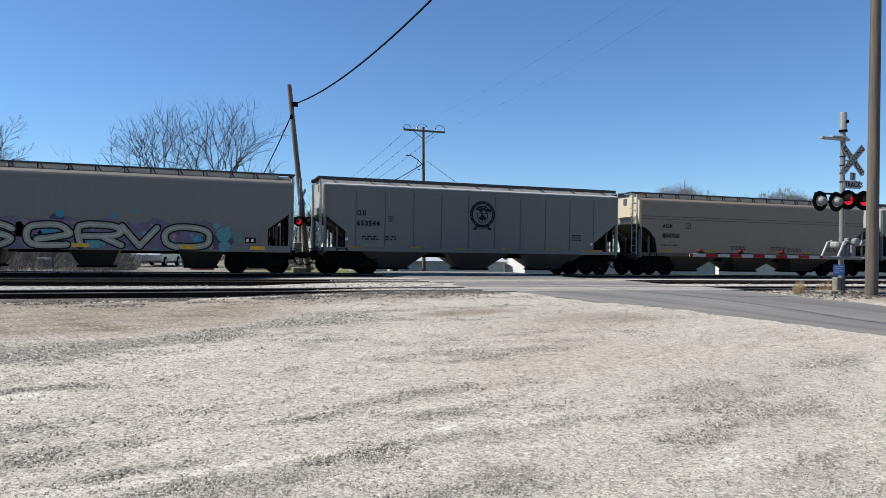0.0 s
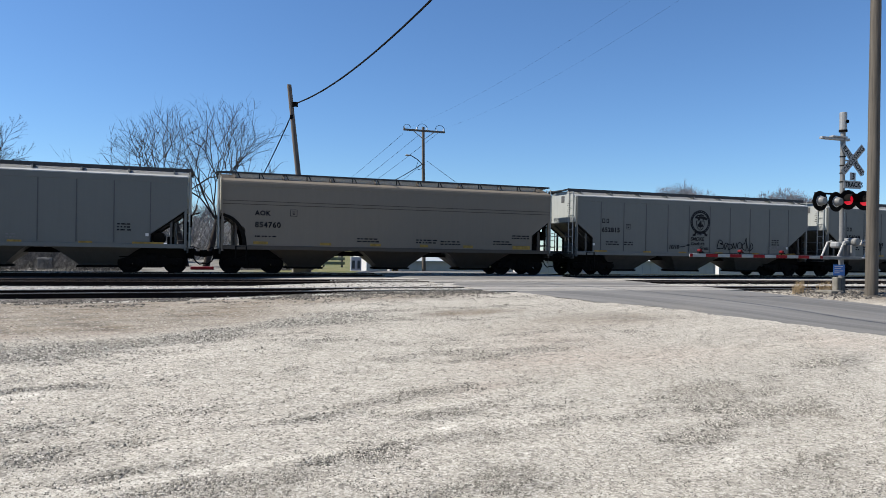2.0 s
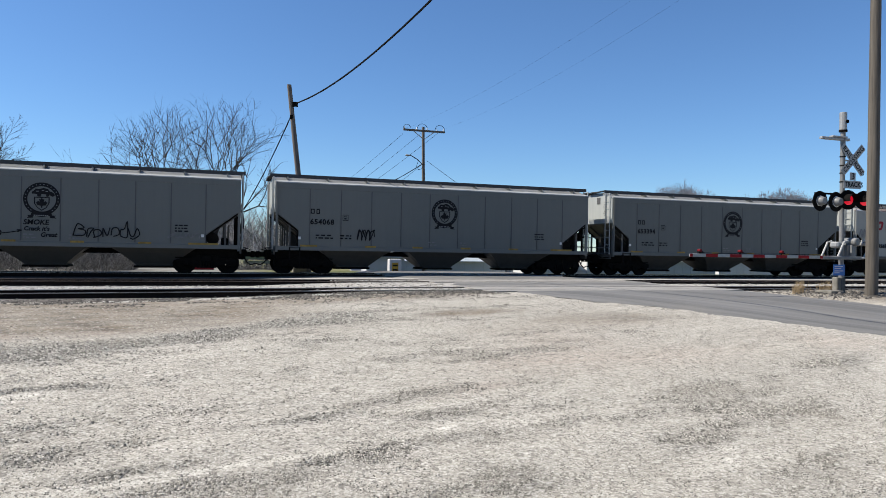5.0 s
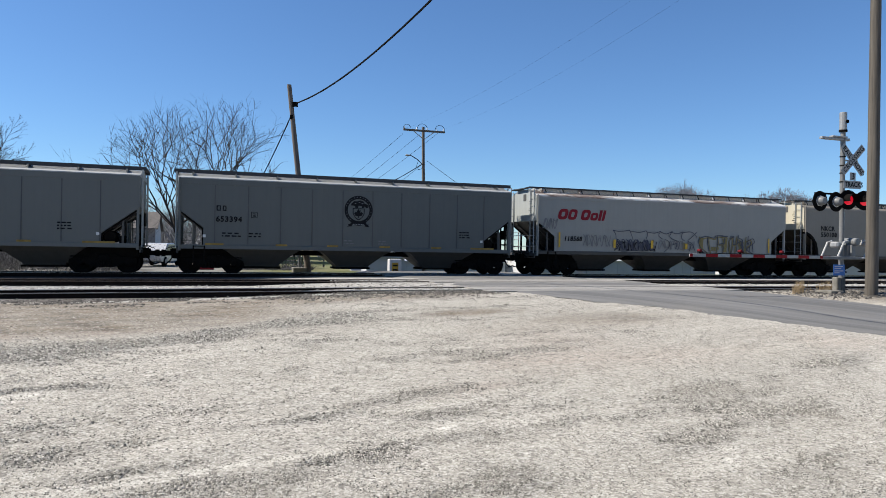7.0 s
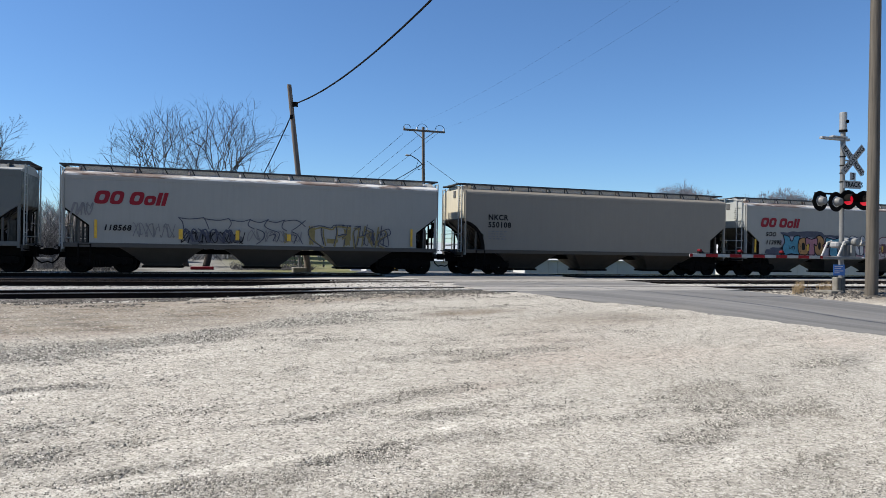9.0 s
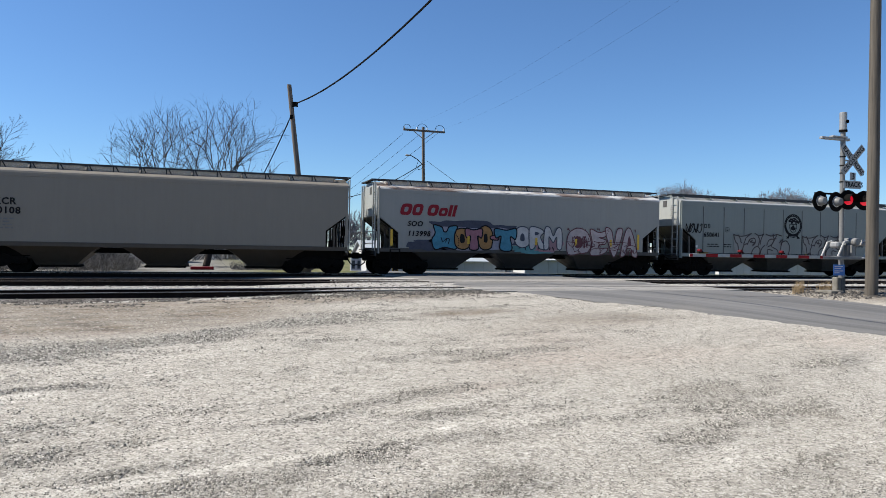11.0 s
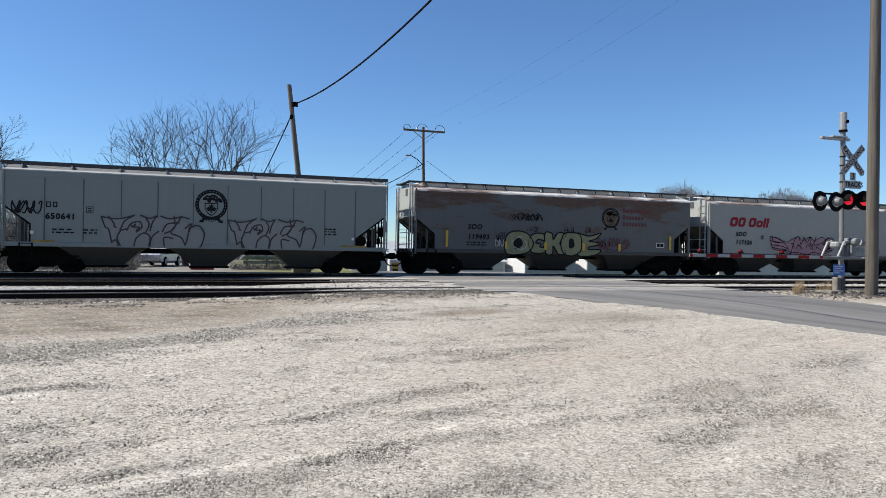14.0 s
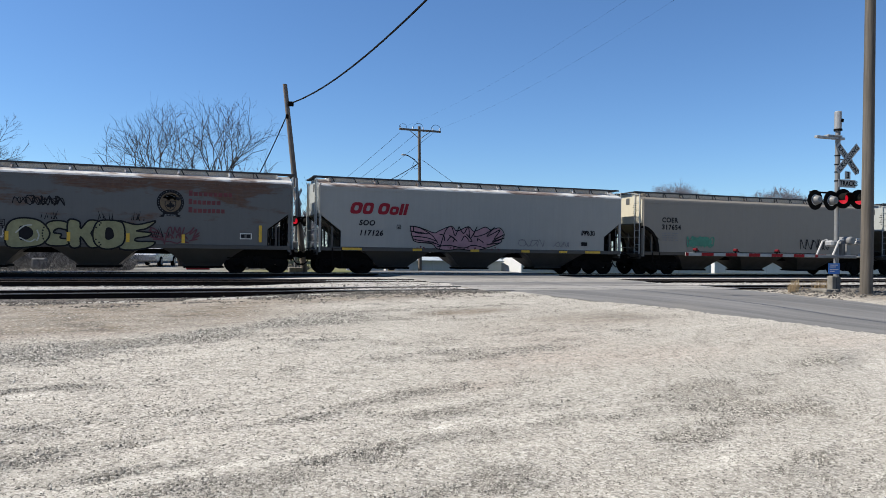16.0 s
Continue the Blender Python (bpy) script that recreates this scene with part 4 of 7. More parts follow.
def runs_of(text, u0, u1, z0, z1, lean=0.0):
    """Runs of hand-drawn points, four digits each (across, up) in hundredths of the box."""
    out = []
    for run in text.split("/"):
        pts = [(int(p[:2]) / 99, int(p[2:]) / 99) for p in run.split()]
        out.append([(u0 + (u1 - u0) * a + lean * (z1 - z0) * b, z0 + (z1 - z0) * b) for a, b in pts])
    return out


# bubble letters: the outer edge first, then any openings
BUBBLE = {"D": "0902 0248 1284 4599 8088 9948 8614 5200/3628 3668 5862 6238", "C": "1212 0048 1886 6097 9482 8262 5268 3850 6046 5832 9428 8006 3800",
          "K": "0802 0098 3496 3866 6499 9992 7052 9906 6600 4034 3600", "O": "5000 1212 0050 1288 5099 8886 9950 8812/4236 4264 5866 6038",
          "E": "0600 1250 0096 5086 9899 7870 4864 8656 8044 4838 5226 9622 7202", "M": "0000 0492 3098 5062 7098 9692 9900 7402 7056 5028 2858 2602",
          "T": "2504 3062 0555 0098 5092 9699 9455 7062 7502", "W": "1000 0040 1068 0598 3592 4474 5674 6692 9598 9068 9940 9000 5006", "R": "0600 0496 5899 9276 7050 9902 6600 4636 3600/3860 3876 6068",
          "A": "0000 3096 6498 9902 7000 6226 3826 2800/4242 5070 5842", "V": "0098 3496 5042 6698 9995 6202 3800", "-": "0010 0590 9599 9900",
          "S": "0520 2042 6038 1050 0078 4099 9690 8060 4066 9548 9918 5000 1002"}


def bubble_letter(car, ch, u0, u1, z0, z1, fill, line, width=.05, layer=2, lean=0.0, seed=0):
    """One fat sprayed letter: a smooth coloured body with a drawn outline."""
    rng = random.Random(seed)
    wob = lambda p: (p[0] + rng.uniform(-.02, .02) * (u1 - u0), p[1] + rng.uniform(-.03, .03) * (z1 - z0))
    loops = [flowing([wob(p) for p in r], True, 4) for r in runs_of(BUBBLE[ch], u0, u1, z0, z1, lean)]
    body = flat_poly("letter_fill", loops[0], fill, car, layer)
    for hole in loops[1:]:
        flat_poly("letter_opening", hole, line, body, layer + 1)
    for q in loops:
        part("letter_outline", brush_strokes([q + q[:1]], width, -1.616 - .003 * layer), line, body)
    return body


def line_art(car, text, u0, u1, z0, z1, material, width=.035, layer=3, lean=0.0, label="sprayed outline letters"):
    runs = [flowing(r, False, 4) for r in runs_of(text, u0, u1, z0, z1, lean)]
    return part("spray_tag", brush_strokes(runs, width, -1.612 - .003 * layer), material, car, label)


SPIKES = ("0092 0458 0752 1010/0092 1086 2088 3199/3199 2280 1960 1850 2555/2450 2872 3678 3860 3345/3100 3325 4042 4630 4500/3799 4590 5298/5298 4875 4650/"
          "5848 6272 7075 6855 6042/6000 5925 6230 6826/5698 6590 7698/7698 7275 6645 7630 8005/7698 8492/8060 8675 8450/8462 9370 9945 9710 9500/2768 3062 3270 2960/0792 1270 1262 1458/1010 1418 1600/1848 1525 1800/4600 4830 5448/4245 4570 4288/6998 7080 7478/8005 8222 8462/3160 3660 3350")
PEAKS = ("0097 0380 0455/0097 0892 1999/1999 2180 2355/1995 3090 3899/3899 4080 3860/4092 4888 5598/5598 5375 5860/5595 6286 6999/6999 6675 7060 7845 7610/"
         "6895 7588 8299/8299 8070 8455/8294 9299 9975/9999 9270 8855 9340 9705/6060 6645 6520 6000/7035 7540 7315/8840 9235 9005/1555 2030 2600/3655 4035 4500")
CURLS = ("1500 0330 0070 1288 2680 3092 4294/1810 1555 1578/3292 3360 3005/4090 5092 4888/4690 4450 4205/5588 6290 5470 5600/6292 6040 5808/7098 6860 6610/7085 7870 7260 8010/"
         "8870 9682 9960 9040 8620 9602/8895 8650 8405/3548 4555 4040/6048 6550 7060")
FEATHERS = ("0095 1088 2260 2830/0392 0570 1866/0075 1468/0255 1650 2638/0248 0640 2432/0830 2428 3020/3005 3680 4298 4660 5098/5098 5570 6098 6250 6998/6998 6660 7870 8898/"
            "8898 8060 9488 8850 9970 8640 9955 8430 9535 8025/2815 4020 5510 6522 7812/3840 4255 4838/5340 5660 6045/7040 7050 7635/3065 3460 3540/4060 4550 4436/5868 6440 6040")
LOOPS = ("0020 0575 1080 1660 0855 1845 1520 0020/2015 2255 3058 2640 2210/3210 3045 3852 4230 3615 3010/4415 4460 5020 5462/5625 5860 6662 6830 6018/7020 7052 7660 8099 8015 7020/"
         "8260 8525 9020 9562 9930 9005 8510")
WINGS = "0095 1090 2470 3080 4299 4880 6099 6680 7899 8488 9497 9970 9650 9535 8012 6600 5006 4000 2805 2225 0632 0250"


def brush_strokes(paths, width, y):
    """Thick round-ended strokes along paths, as one flat layer."""
    bm = bmesh.new()
    n, step = 14, 0
    for path in paths:
        for (a, b), (c, d) in zip(path, path[1:]):
            l = math.hypot(c - a, d - b) + 1e-6
            nx, nz = -(d - b) / l * width / 2, (c - a) / l * width / 2
            step += 1
            q = y - .00006 * step
            bm.faces.new([bm.verts.new(p) for p in ((a - nx, q, b - nz), (c - nx, q, d - nz), (c + nx, q, d + nz), (a + nx, q, b + nz))])
        for a, b in path:
            step += 1
            yy = y - .00006 * step
            bm.faces.new([bm.verts.new((a + width / 2 * math.cos(6.2832 * q / n), yy, b + width / 2 * math.sin(6.2832 * q / n))) for q in range(n)])
    return bm


def sprayed_letter(car, ch, u0, u1, z0, z1, fill, line, width, edge=0.05, layer=1, seed=0, core=None, lean=0.0):
    """One sprayed letter in thick strokes: dark outline, coloured fill and, where asked, a thin line along the middle."""
    rng = random.Random(seed)
    h = width / 2 + edge
    paths = []
    for run in STROKES[ch].split("/"):
        pts = []
        for p in run.split():
            fx, fz = int(p[0]) / 4, int(p[1]) / 4
            x = u0 + h + (u1 - u0 - 2 * h) * fx + rng.uniform(-.03, .03)
            z = z0 + h + (z1 - z0 - 2 * h) * fz + rng.uniform(-.03, .03)
            pts.append((x + lean * (z - z0), z))
        paths.append(flowing(pts, False, 3) if ch in "SQRO" else pts)
    y = -1.612 - .003 * layer
    top = part("letter_outline", brush_strokes(paths, width + 2 * edge, y), line, car)
    part("letter_fill", brush_strokes(paths, width, y - .003), fill, top)
    if core:
        part("letter_core", brush_strokes(paths, width * .22, y - .006), core, top)
    return top


def flicks(car, u0, u1, z, h, material, seed, n=14, layer=2, up=1, thin=.03):
    """Short pointed spray flicks and drips along a line of letters."""
    rng = random.Random(seed)
    for k in range(n):
        bm = bmesh.new()
        u, l, lean = rng.uniform(u0, u1), h * rng.uniform(.4, 1), rng.uniform(-.5, .5)
        y = -1.612 - .003 * layer - .00004 * k
        zz = z + rng.uniform(-.05, .05)
        bm.faces.new([bm.verts.new(p) for p in ((u - thin, y, zz), (u + thin, y, zz), (u + lean * l, y, zz + up * l))])
        part("spray_flick", bm, material, car)


def splash(car, u, z, w, h, material, seed, layer=0, ragged=0.25, n=40):
    rng = random.Random(seed)
    ph = [rng.uniform(0, 6.28) for _ in range(4)]
    pts = []
    for k in range(n):
        a = 2 * math.pi * k / n
        r = 1 + ragged * (0.5 * math.sin(3 * a + ph[0]) + 0.35 * math.sin(7 * a + ph[1]) + 0.25 * math.sin(13 * a + ph[2]))
        c, s = math.cos(a), math.sin(a)
        p = 0.55
        pts.append((u + w / 2 * r * math.copysign(abs(c) ** p, c), z + h / 2 * r * math.copysign(abs(s) ** p, s)))
    return flat_poly("sprayed_cloud", pts, material, car, layer)


def scrawl(car, u0, u1, z0, z1, material, seed, strokes=6, width=0.03, layer=2, label="scrawled spray tag"):
    """An unreadable tag: looping brush strokes."""
    rng = random.Random(seed)
    bm = bmesh.new()
    y = -1.612 - 0.003 * layer
    w = (u1 - u0) / strokes
    step = 0
    for k in range(strokes):
        cu, cz = u0 + w * (k + .5), (z0 + z1) / 2
        f1, f2, p1, p2 = rng.uniform(.6, 1.3), rng.uniform(1.0, 2.4), rng.uniform(0, 6.28), rng.uniform(0, 6.28)
        pts = []
        for i in range(22):
            a = i / 21 * 2 * math.pi * rng.choice((0.85, 0.85, 1.0))
            pts.append((cu + w * .62 * math.sin(f1 * a + p1), cz + (z1 - z0) * .48 * math.sin(f2 * a + p2)))
        for (a, b), (c, d) in zip(pts, pts[1:]):
            l = math.hypot(c - a, d - b) + 1e-6
            nx, nz = -(d - b) / l * width / 2, (c - a) / l * width / 2
            ex, ez = (c - a) / l * width * .3, (d - b) / l * width * .3
            step += 1
            y = -1.612 - 0.003 * layer - .00001 * step
            v = [bm.verts.new(p) for p in ((a - nx - ex, y, b - nz - ez), (c - nx + ex, y, d - nz + ez), (c + nx + ex, y, d + nz + ez), (a + nx - ex, y, b + nz - ez))]
            bm.faces.new(v)
    return part("spray_tag", bm, material, car, label)


def disc(u, z, r, n=24, ru=None):
    return [(u + (ru or r) * math.cos(2 * math.pi * k / n), z + r * math.sin(2 * math.pi * k / n)) for k in range(n)]


def emblem(car, u, z, r=0.61, ink=None):
    """A round badge: a dark ring with pale beads, a shield with a dark leaf, an animal shape on top and a ribbon below."""
    ink = ink or M_INK
    y = -1.614
    bm = bmesh.new()
    n = 40
    o = [bm.verts.new((u + r * math.cos(6.2832 * k / n), y, z + r * math.sin(6.2832 * k / n))) for k in range(n)]
    i = [bm.verts.new((u + r * .77 * math.cos(6.2832 * k / n), y, z + r * .77 * math.sin(6.2832 * k / n))) for k in range(n)]
    for k in range(n):
        bm.faces.new((o[k], o[(k + 1) % n], i[(k + 1) % n], i[k]))
    badge = part("emblem", bm, ink, car, "round black badge with shield and ribbon")
    for k in range(22):
        a = radians(-50 + 280 * k / 21)
        flat_poly("ring_bead", disc(u + r * .89 * math.cos(a), z + r * .89 * math.sin(a), r * .028, 6), M_BEAD, badge, 1)
    s = r * .42
    sh = [(u - s, z + .12 * r), (u + s, z + .12 * r), (u + s, z - .25 * r), (u + .6 * s, z - .55 * r), (u, z - .72 * r), (u - .6 * s, z - .55 * r), (u - s, z - .25 * r)]
    bm = bmesh.new()
    m = len(sh)
    a = [bm.verts.new((p[0], y, p[1])) for p in sh]
    b = [bm.verts.new((u + (p[0] - u) * .86, y, z - .26 * r + (p[1] - z + .26 * r) * .86)) for p in sh]
    for k in range(m):
        bm.faces.new((a[k], a[(k + 1) % m], b[(k + 1) % m], b[k]))
    part("shield", bm, ink, badge)
    half = [(0, .34), (.06, .2), (.14, .24), (.11, .06), (.22, .12), (.25, .04), (.33, .02), (.24, -.1), (.26, -.15), (.04, -.17), (.03, -.3)]
    leaf = [(u + a * r, z - .24 * r + b * r) for a, b in half] + [(u - a * r, z - .24 * r + b * r) for a, b in half[:0:-1]]
    flat_poly("leaf", leaf, ink, badge, 1)
    back = [(-.52, .30), (-.54, .42), (-.42, .50), (-.34, .62), (-.12, .60), (.10, .68), (.34, .60), (.44, .42), (.38, .16), (.24, .14), (.22, .28), (-.02, .30), (-.06, .14), (-.24, .14), (-.26, .28), (-.40, .30)]
    flat_poly("animal_shape", [(u + a * r, z + b * r) for a, b in back], ink, badge, 0)
    flat_poly("animal_tail", flowing([(u + a * r, z + b * r) for a, b in ((.36, .30), (.58, .16), (.70, .26), (.60, .40), (.42, .46))], True, 3), ink, badge, 1)
    for a, b in ((-.30, .44), (.0, .5), (.2, .44)):
        flat_poly("animal_mark", oblong(u + a * r, u + (a + .12) * r, z + b * r, z + (b + .035) * r, .2), M_BEAD, badge, 2)
    for q in (-1, 1):
        flat_poly("ribbon_tail", [(u + q * .45 * r, z - .98 * r), (u + q * .78 * r, z - 1.0 * r), (u + q * .68 * r, z - 1.07 * r), (u + q * .80 * r, z - 1.17 * r), (u + q * .45 * r, z - 1.15 * r)], ink, badge, 0)
    rib = [(u - .55 * r, z - .86 * r), (u, z - .95 * r), (u + .55 * r, z - .86 * r), (u + .58 * r, z - 1.0 * r), (u, z - 1.1 * r), (u - .58 * r, z - 1.0 * r)]
    flat_poly("ribbon", rib, ink, badge, 1)
    for k in range(7):
        flat_poly("ribbon_bar", oblong(u + (-.4 + .115 * k) * r, u + (-.33 + .115 * k) * r, z - 1.03 * r, z - .97 * r), M_BEAD, badge, 2)


def name_blocks(car, u0, u1, z0, z1, material):
    """A company name as slanted plain shapes in its colour."""
    w, h = u1 - u0, z1 - z0

    def ring(a, b, lo, hi, k):
        cx, cz, rx, rz = (a + b) / 2, (lo + hi) / 2, (b - a) / 2, (hi - lo) / 2
        pts = []
        for q in range(28):
            t = 6.2832 * q / 28
            x, z = cx + rx * k * math.copysign(abs(math.cos(t)) ** .6, math.cos(t)), cz + (rz - rx * (1 - k) * .9) * math.copysign(abs(math.sin(t)) ** .6, math.sin(t))
            pts.append((x + .25 * (z - z0), z))
        return pts

    for a, b, top, hole in ((0, .185, 1, 1), (.20, .37, 1, 1), (.455, .635, 1, 1), (.65, .80, .74, 1), (.815, .872, 1, 0), (.89, .945, 1, 0)):
        x0, x1 = u0 + a * w, u0 + b * w
        if not hole:
            flat_poly("name_shape", oblong(x0, x1, z0, z0 + h, .25), material, car, 1)
            continue
        bm = bmesh.new()
        o, i = ([bm.verts.new((x, -1.616, z)) for x, z in ring(x0, x1, z0, z0 + h * top, k)] for k in (1.0, .36))
        for q in range(28):
            bm.faces.new((o[q], o[(q + 1) % 28], i[(q + 1) % 28], i[q]))
        part("name_shape", bm, material, car)


def mark_and_number(car, u, z, mark, number, h=0.22, lean=0.0, gap=0.46, small=1.0):
    """Reporting mark above the car's number; a company's own initials become two plain shapes."""
    if mark:
        lettering("reporting_mark", mark, h * small, M_INK, car, u, -1.615, z + gap, lean=lean, fat=.011, spacing=1.1)
    else:
        frame_poly("mark_shape", u + .02, u + .19, z + gap, z + gap + h, .04, M_INK, car)
        frame_poly("mark_shape", u + .27, u + .42, z + gap + .0, z + gap + h, .04, M_INK, car)
    lettering("car_number", number, h, M_INK, car, u, -1.615, z, lean=lean, fat=.011, spacing=1.14)


def strip(car, u, z, w=.5, h=.09):
    tall = h > w
    flat_poly("reflector", oblong(u - w / 2, u + w / 2, z - h / 2, z + h / 2), M_YELLOW if tall or z < 1.2 else M_YELLOW_DIM, car, 14 if tall or z < 1.2 else 1, "yellow reflective strip")


def sign_box(car, u, z, s=.13):
    frame_poly("stencil_box", u - s, u + s, z - s, z + s, .02, M_INK, car)
    flat_poly("stencil_bar", oblong(u - .07, u + .07, z + .03, z + .06), M_INK, car, 1)
    flat_poly("stencil_bar", oblong(u - .05, u + .05, z - .07, z - .02), M_INK, car, 1)


def spray(name, c):
    return plain(name, c, 0.6, 0, 0.3, 4, 0.0005)


M_BEAD = spray("pale_badge_beads", (0.20, 0.21, 0.22))
S_PALE = spray("sprayed_pale_grey", (0.215, 0.225, 0.175))
S_PURPLE = spray("sprayed_purple", (0.105, 0.075, 0.135))
S_TEAL = spray("sprayed_teal", (0.06, 0.21, 0.23))
S_BLUE = spray("sprayed_sky_blue", (0.03, 0.18, 0.27))
S_NAVY = spray("sprayed_navy", (0.027, 0.031, 0.058))
S_PINK = spray("sprayed_pink", (0.26, 0.10, 0.135))
S_DUSKY = spray("sprayed_dusky_pink", (0.27, 0.15, 0.18))
S_ORANGE = spray("sprayed_ochre", (0.29, 0.145, 0.04))
S_YELLOW = spray("sprayed_yellow_green", (0.192, 0.188, 0.092))
S_WHITE = spray("sprayed_white", (0.42, 0.41, 0.41))
S_MAROON = spray("sprayed_maroon", (0.082, 0.014, 0.024))
S_GREEN = spray("sprayed_sea_green", (0.034, 0.184, 0.122))
S_FADED = spray("faded_spray_grey", (0.136, 0.136, 0.143))
S_CORE = spray("sprayed_light_core", (0.33, 0.335, 0.30))
S_BROWN = spray("badge_brown", (0.088, 0.058, 0.027))


def mottled():
    """Soft clouds of violet, blue and teal spray over grey."""
    m = Mat("sprayed_violet_clouds", 0.6)
    col = m.mix(m.step(m.noise(1.6, 4, 0.6), 0.42, 0.6), (0.085, 0.074, 0.10), (0.055, 0.072, 0.115))
    col = m.mix(m.times(m.step(m.noise(2.3, 3, 0.5, m.scaled((1.0, 1.0, 1.3))), 0.52, 0.64), 0.8), col, (0.07, 0.15, 0.18))
    col = m.mix(m.times(m.step(m.noise(4.2, 3, 0.5), 0.56, 0.66), 0.7), col, (0.15, 0.09, 0.12))
    col = m.mix(m.times(m.step(m.noise(5.1, 2, 0.5, m.scaled((1.0, 1.0, 1.0), 40)), 0.60, 0.68), 0.8), col, (0.035, 0.03, 0.045))
    return m.done(col, 0.6)


S_MOTTLED = mottled()


def marks():
    w = WAGON
    # dull grey car with five large letters
    c = w["old"]
    edge = [(1.0, .98)] + [(1.0 + .48 * k, 2.12 + .16 * math.sin(k * 1.7) + .09 * math.sin(k * 3.1)) for k in range(25)] + [(12.75, .98)]
    flat_poly("sprayed_ground", flowing(edge[1:-1], False, 3) + [edge[-1], edge[0]], S_MOTTLED, c, 0)
    for k, (u, z, ww, h, m) in enumerate(((6.4, 1.45, 2.2, 1.1, S_PURPLE), (8.6, 1.5, 2.2, 1.0, S_PURPLE), (10.6, 1.4, 2.6, 1.0, S_PURPLE), (4.6, 1.5, 1.8, 1.0, S_PURPLE), (12.6, 1.25, 1.2, .6, S_NAVY),
                                          (6.3, 1.55, .7, .5, S_BLUE), (9.2, 1.7, .6, .4, S_BLUE), (11.5, 1.5, .9, .45, S_BLUE), (8.0, 1.2, .7, .4, S_TEAL), (9.95, 1.2, .8, .5, S_TEAL), (6.6, 2.25, .5, .25, S_NAVY))):
        splash(c, u, max(z, 1.0 + h * .62), ww, h, m, k, 1 + k % 3)
    for k, (u, z, r) in enumerate(((12.92, 1.68, .30), (12.95, 1.18, .24), (12.62, 2.05, .13), (13.1, 2.0, .09), (6.7, 2.38, .16), (8.6, 2.35, .13), (9.5, 2.58, .08), (12.35, 1.45, .1), (12.4, 1.15, .12), (11.1, 1.75, .08), (6.0, 1.6, .08), (7.2, 2.0, .1))):
        flat_poly("sprayed_dot", disc(u, z, r), S_TEAL if k in (0, 1, 2, 3) else (S_BLUE if k < 7 else S_PINK), c, 3)
    rng = random.Random(9)
    for k in range(70):
        u, z, r = rng.uniform(4.0, 12.6), rng.uniform(1.12, 2.05), rng.uniform(.03, .11)
        flat_poly("sprayed_dot", disc(u, z, r, 12), (S_PINK, S_TEAL, S_PURPLE, S_BLUE, S_DUSKY)[k % 5], c, 4)
    for k, (ch, a, b) in enumerate((("S", 3.2, 5.2), ("Q", 5.4, 7.15), ("R", 7.25, 9.1), ("V", 8.8, 10.45), ("O", 10.47, 12.48))):
        sprayed_letter(c, ch, a, b, .95, 2.1, S_PALE, M_INK, .23, .06, 5, k, S_CORE)
    for u in (7.44, 11.48, 14.31):
        strip(c, u, 1.13, .62, .16)
    flat_poly("stencil_plate", oblong(13.8, 14.25, 1.33, 1.58), M_INK, c, 1)
    for u in (13.9, 14.1):
        flat_poly("stencil_bar", oblong(u - .05, u + .05, 1.39, 1.52), M_WHITE, c, 2)
    scrawl(c, 13.1, 13.6, 1.35, 1.8, S_TEAL, 3, 3)
    data_bars(c, 13.75, 1.85, .7, 3, 4, S_FADED)
    # slate grey cars with a badge
    for key, number, dz in (("b", "653544", 0), ("d", "652815", 0.02), ("e", "654068", 0), ("g", "653394", 0), ("k", "650641", -.08), ("o", "653190", 0)):
        c = w[key]
        L = [q[2] for q in CARS if q[0] == key][0]
        if key != "o":
            mark_and_number(c, 1.5, 2.24 + dz, "", number)
        sign_box(c, 3.08, 2.56)
        emblem(c, L / 2 + .04, 2.93, .65)
        data_bars(c, 1.75, 1.72, .75, 2, 5), data_bars(c, 2.85, 1.72, .5, 2, 6), data_bars(c, 12.55, 2.0, .5, 3, 7), data_bars(c, 7.0, 1.5, .4, 2, 12, S_FADED), data_bars(c, 8.6, 1.5, .4, 2, 13, S_FADED)
        for u in (1.45, 4.25, 6.5, 8.9, 11.4):
            strip(c, u, 1.27, .75 if u < 2 else .5, .08)
        strip(c, L - 1.5, 1.27, 1.2, .08)
        flat_poly("stencil_plate", oblong(.98, 1.1, 1.55, 1.67), M_WHITE, c, 1)
        flat_poly("stencil_plate", oblong(L - 1.6, L - 1.48, 1.55, 1.67), M_WHITE, c, 1)
    c = w["d"]
    for txt, u, z, h in (("10/10", 5.6, 1.46, .2), ("SMOKE", 7.0, 1.92, .19), ("Crack it's", 7.02, 1.68, .16), ("Great", 7.6, 1.44, .17)):
        lettering("spray_words", txt, h, M_INK, c, u, -1.615, z, fat=.007, lean=.15)
    line_art(c, LOOPS, 8.75, 11.2, 1.38, 2.12, M_INK, .045)
    line_art(c, '0030 4550 9990/7799 9990 8060', 6.3, 6.95, 1.5, 1.7, M_INK, .035)
    scrawl(c, 12.3, 13.5, 1.5, 1.72, S_FADED, 22, 5)
    scrawl(w["e"], 3.65, 4.4, 1.55, 2.05, M_INK, 23, 4, .04)
    c = w["k"]
    for a, b in ((3.5, 7.45), (8.4, 12.15)):
        flat_poly("sprayed_ground", flowing([(a + .15, 2.2), (a + 1.2, 2.28), (b - 1.0, 2.28), (b - .55, 1.95), (b - .1, 1.8), (b - .1, 1.2), (a + .45, 1.2)], True, 4), P_KFILL, c, 2)
        line_art(c, SPIKES, a, b, 1.14, 2.4, S_LINE, .06)
    scrawl(c, .35, 1.35, 2.35, 2.85, M_INK, 24, 4, .05)
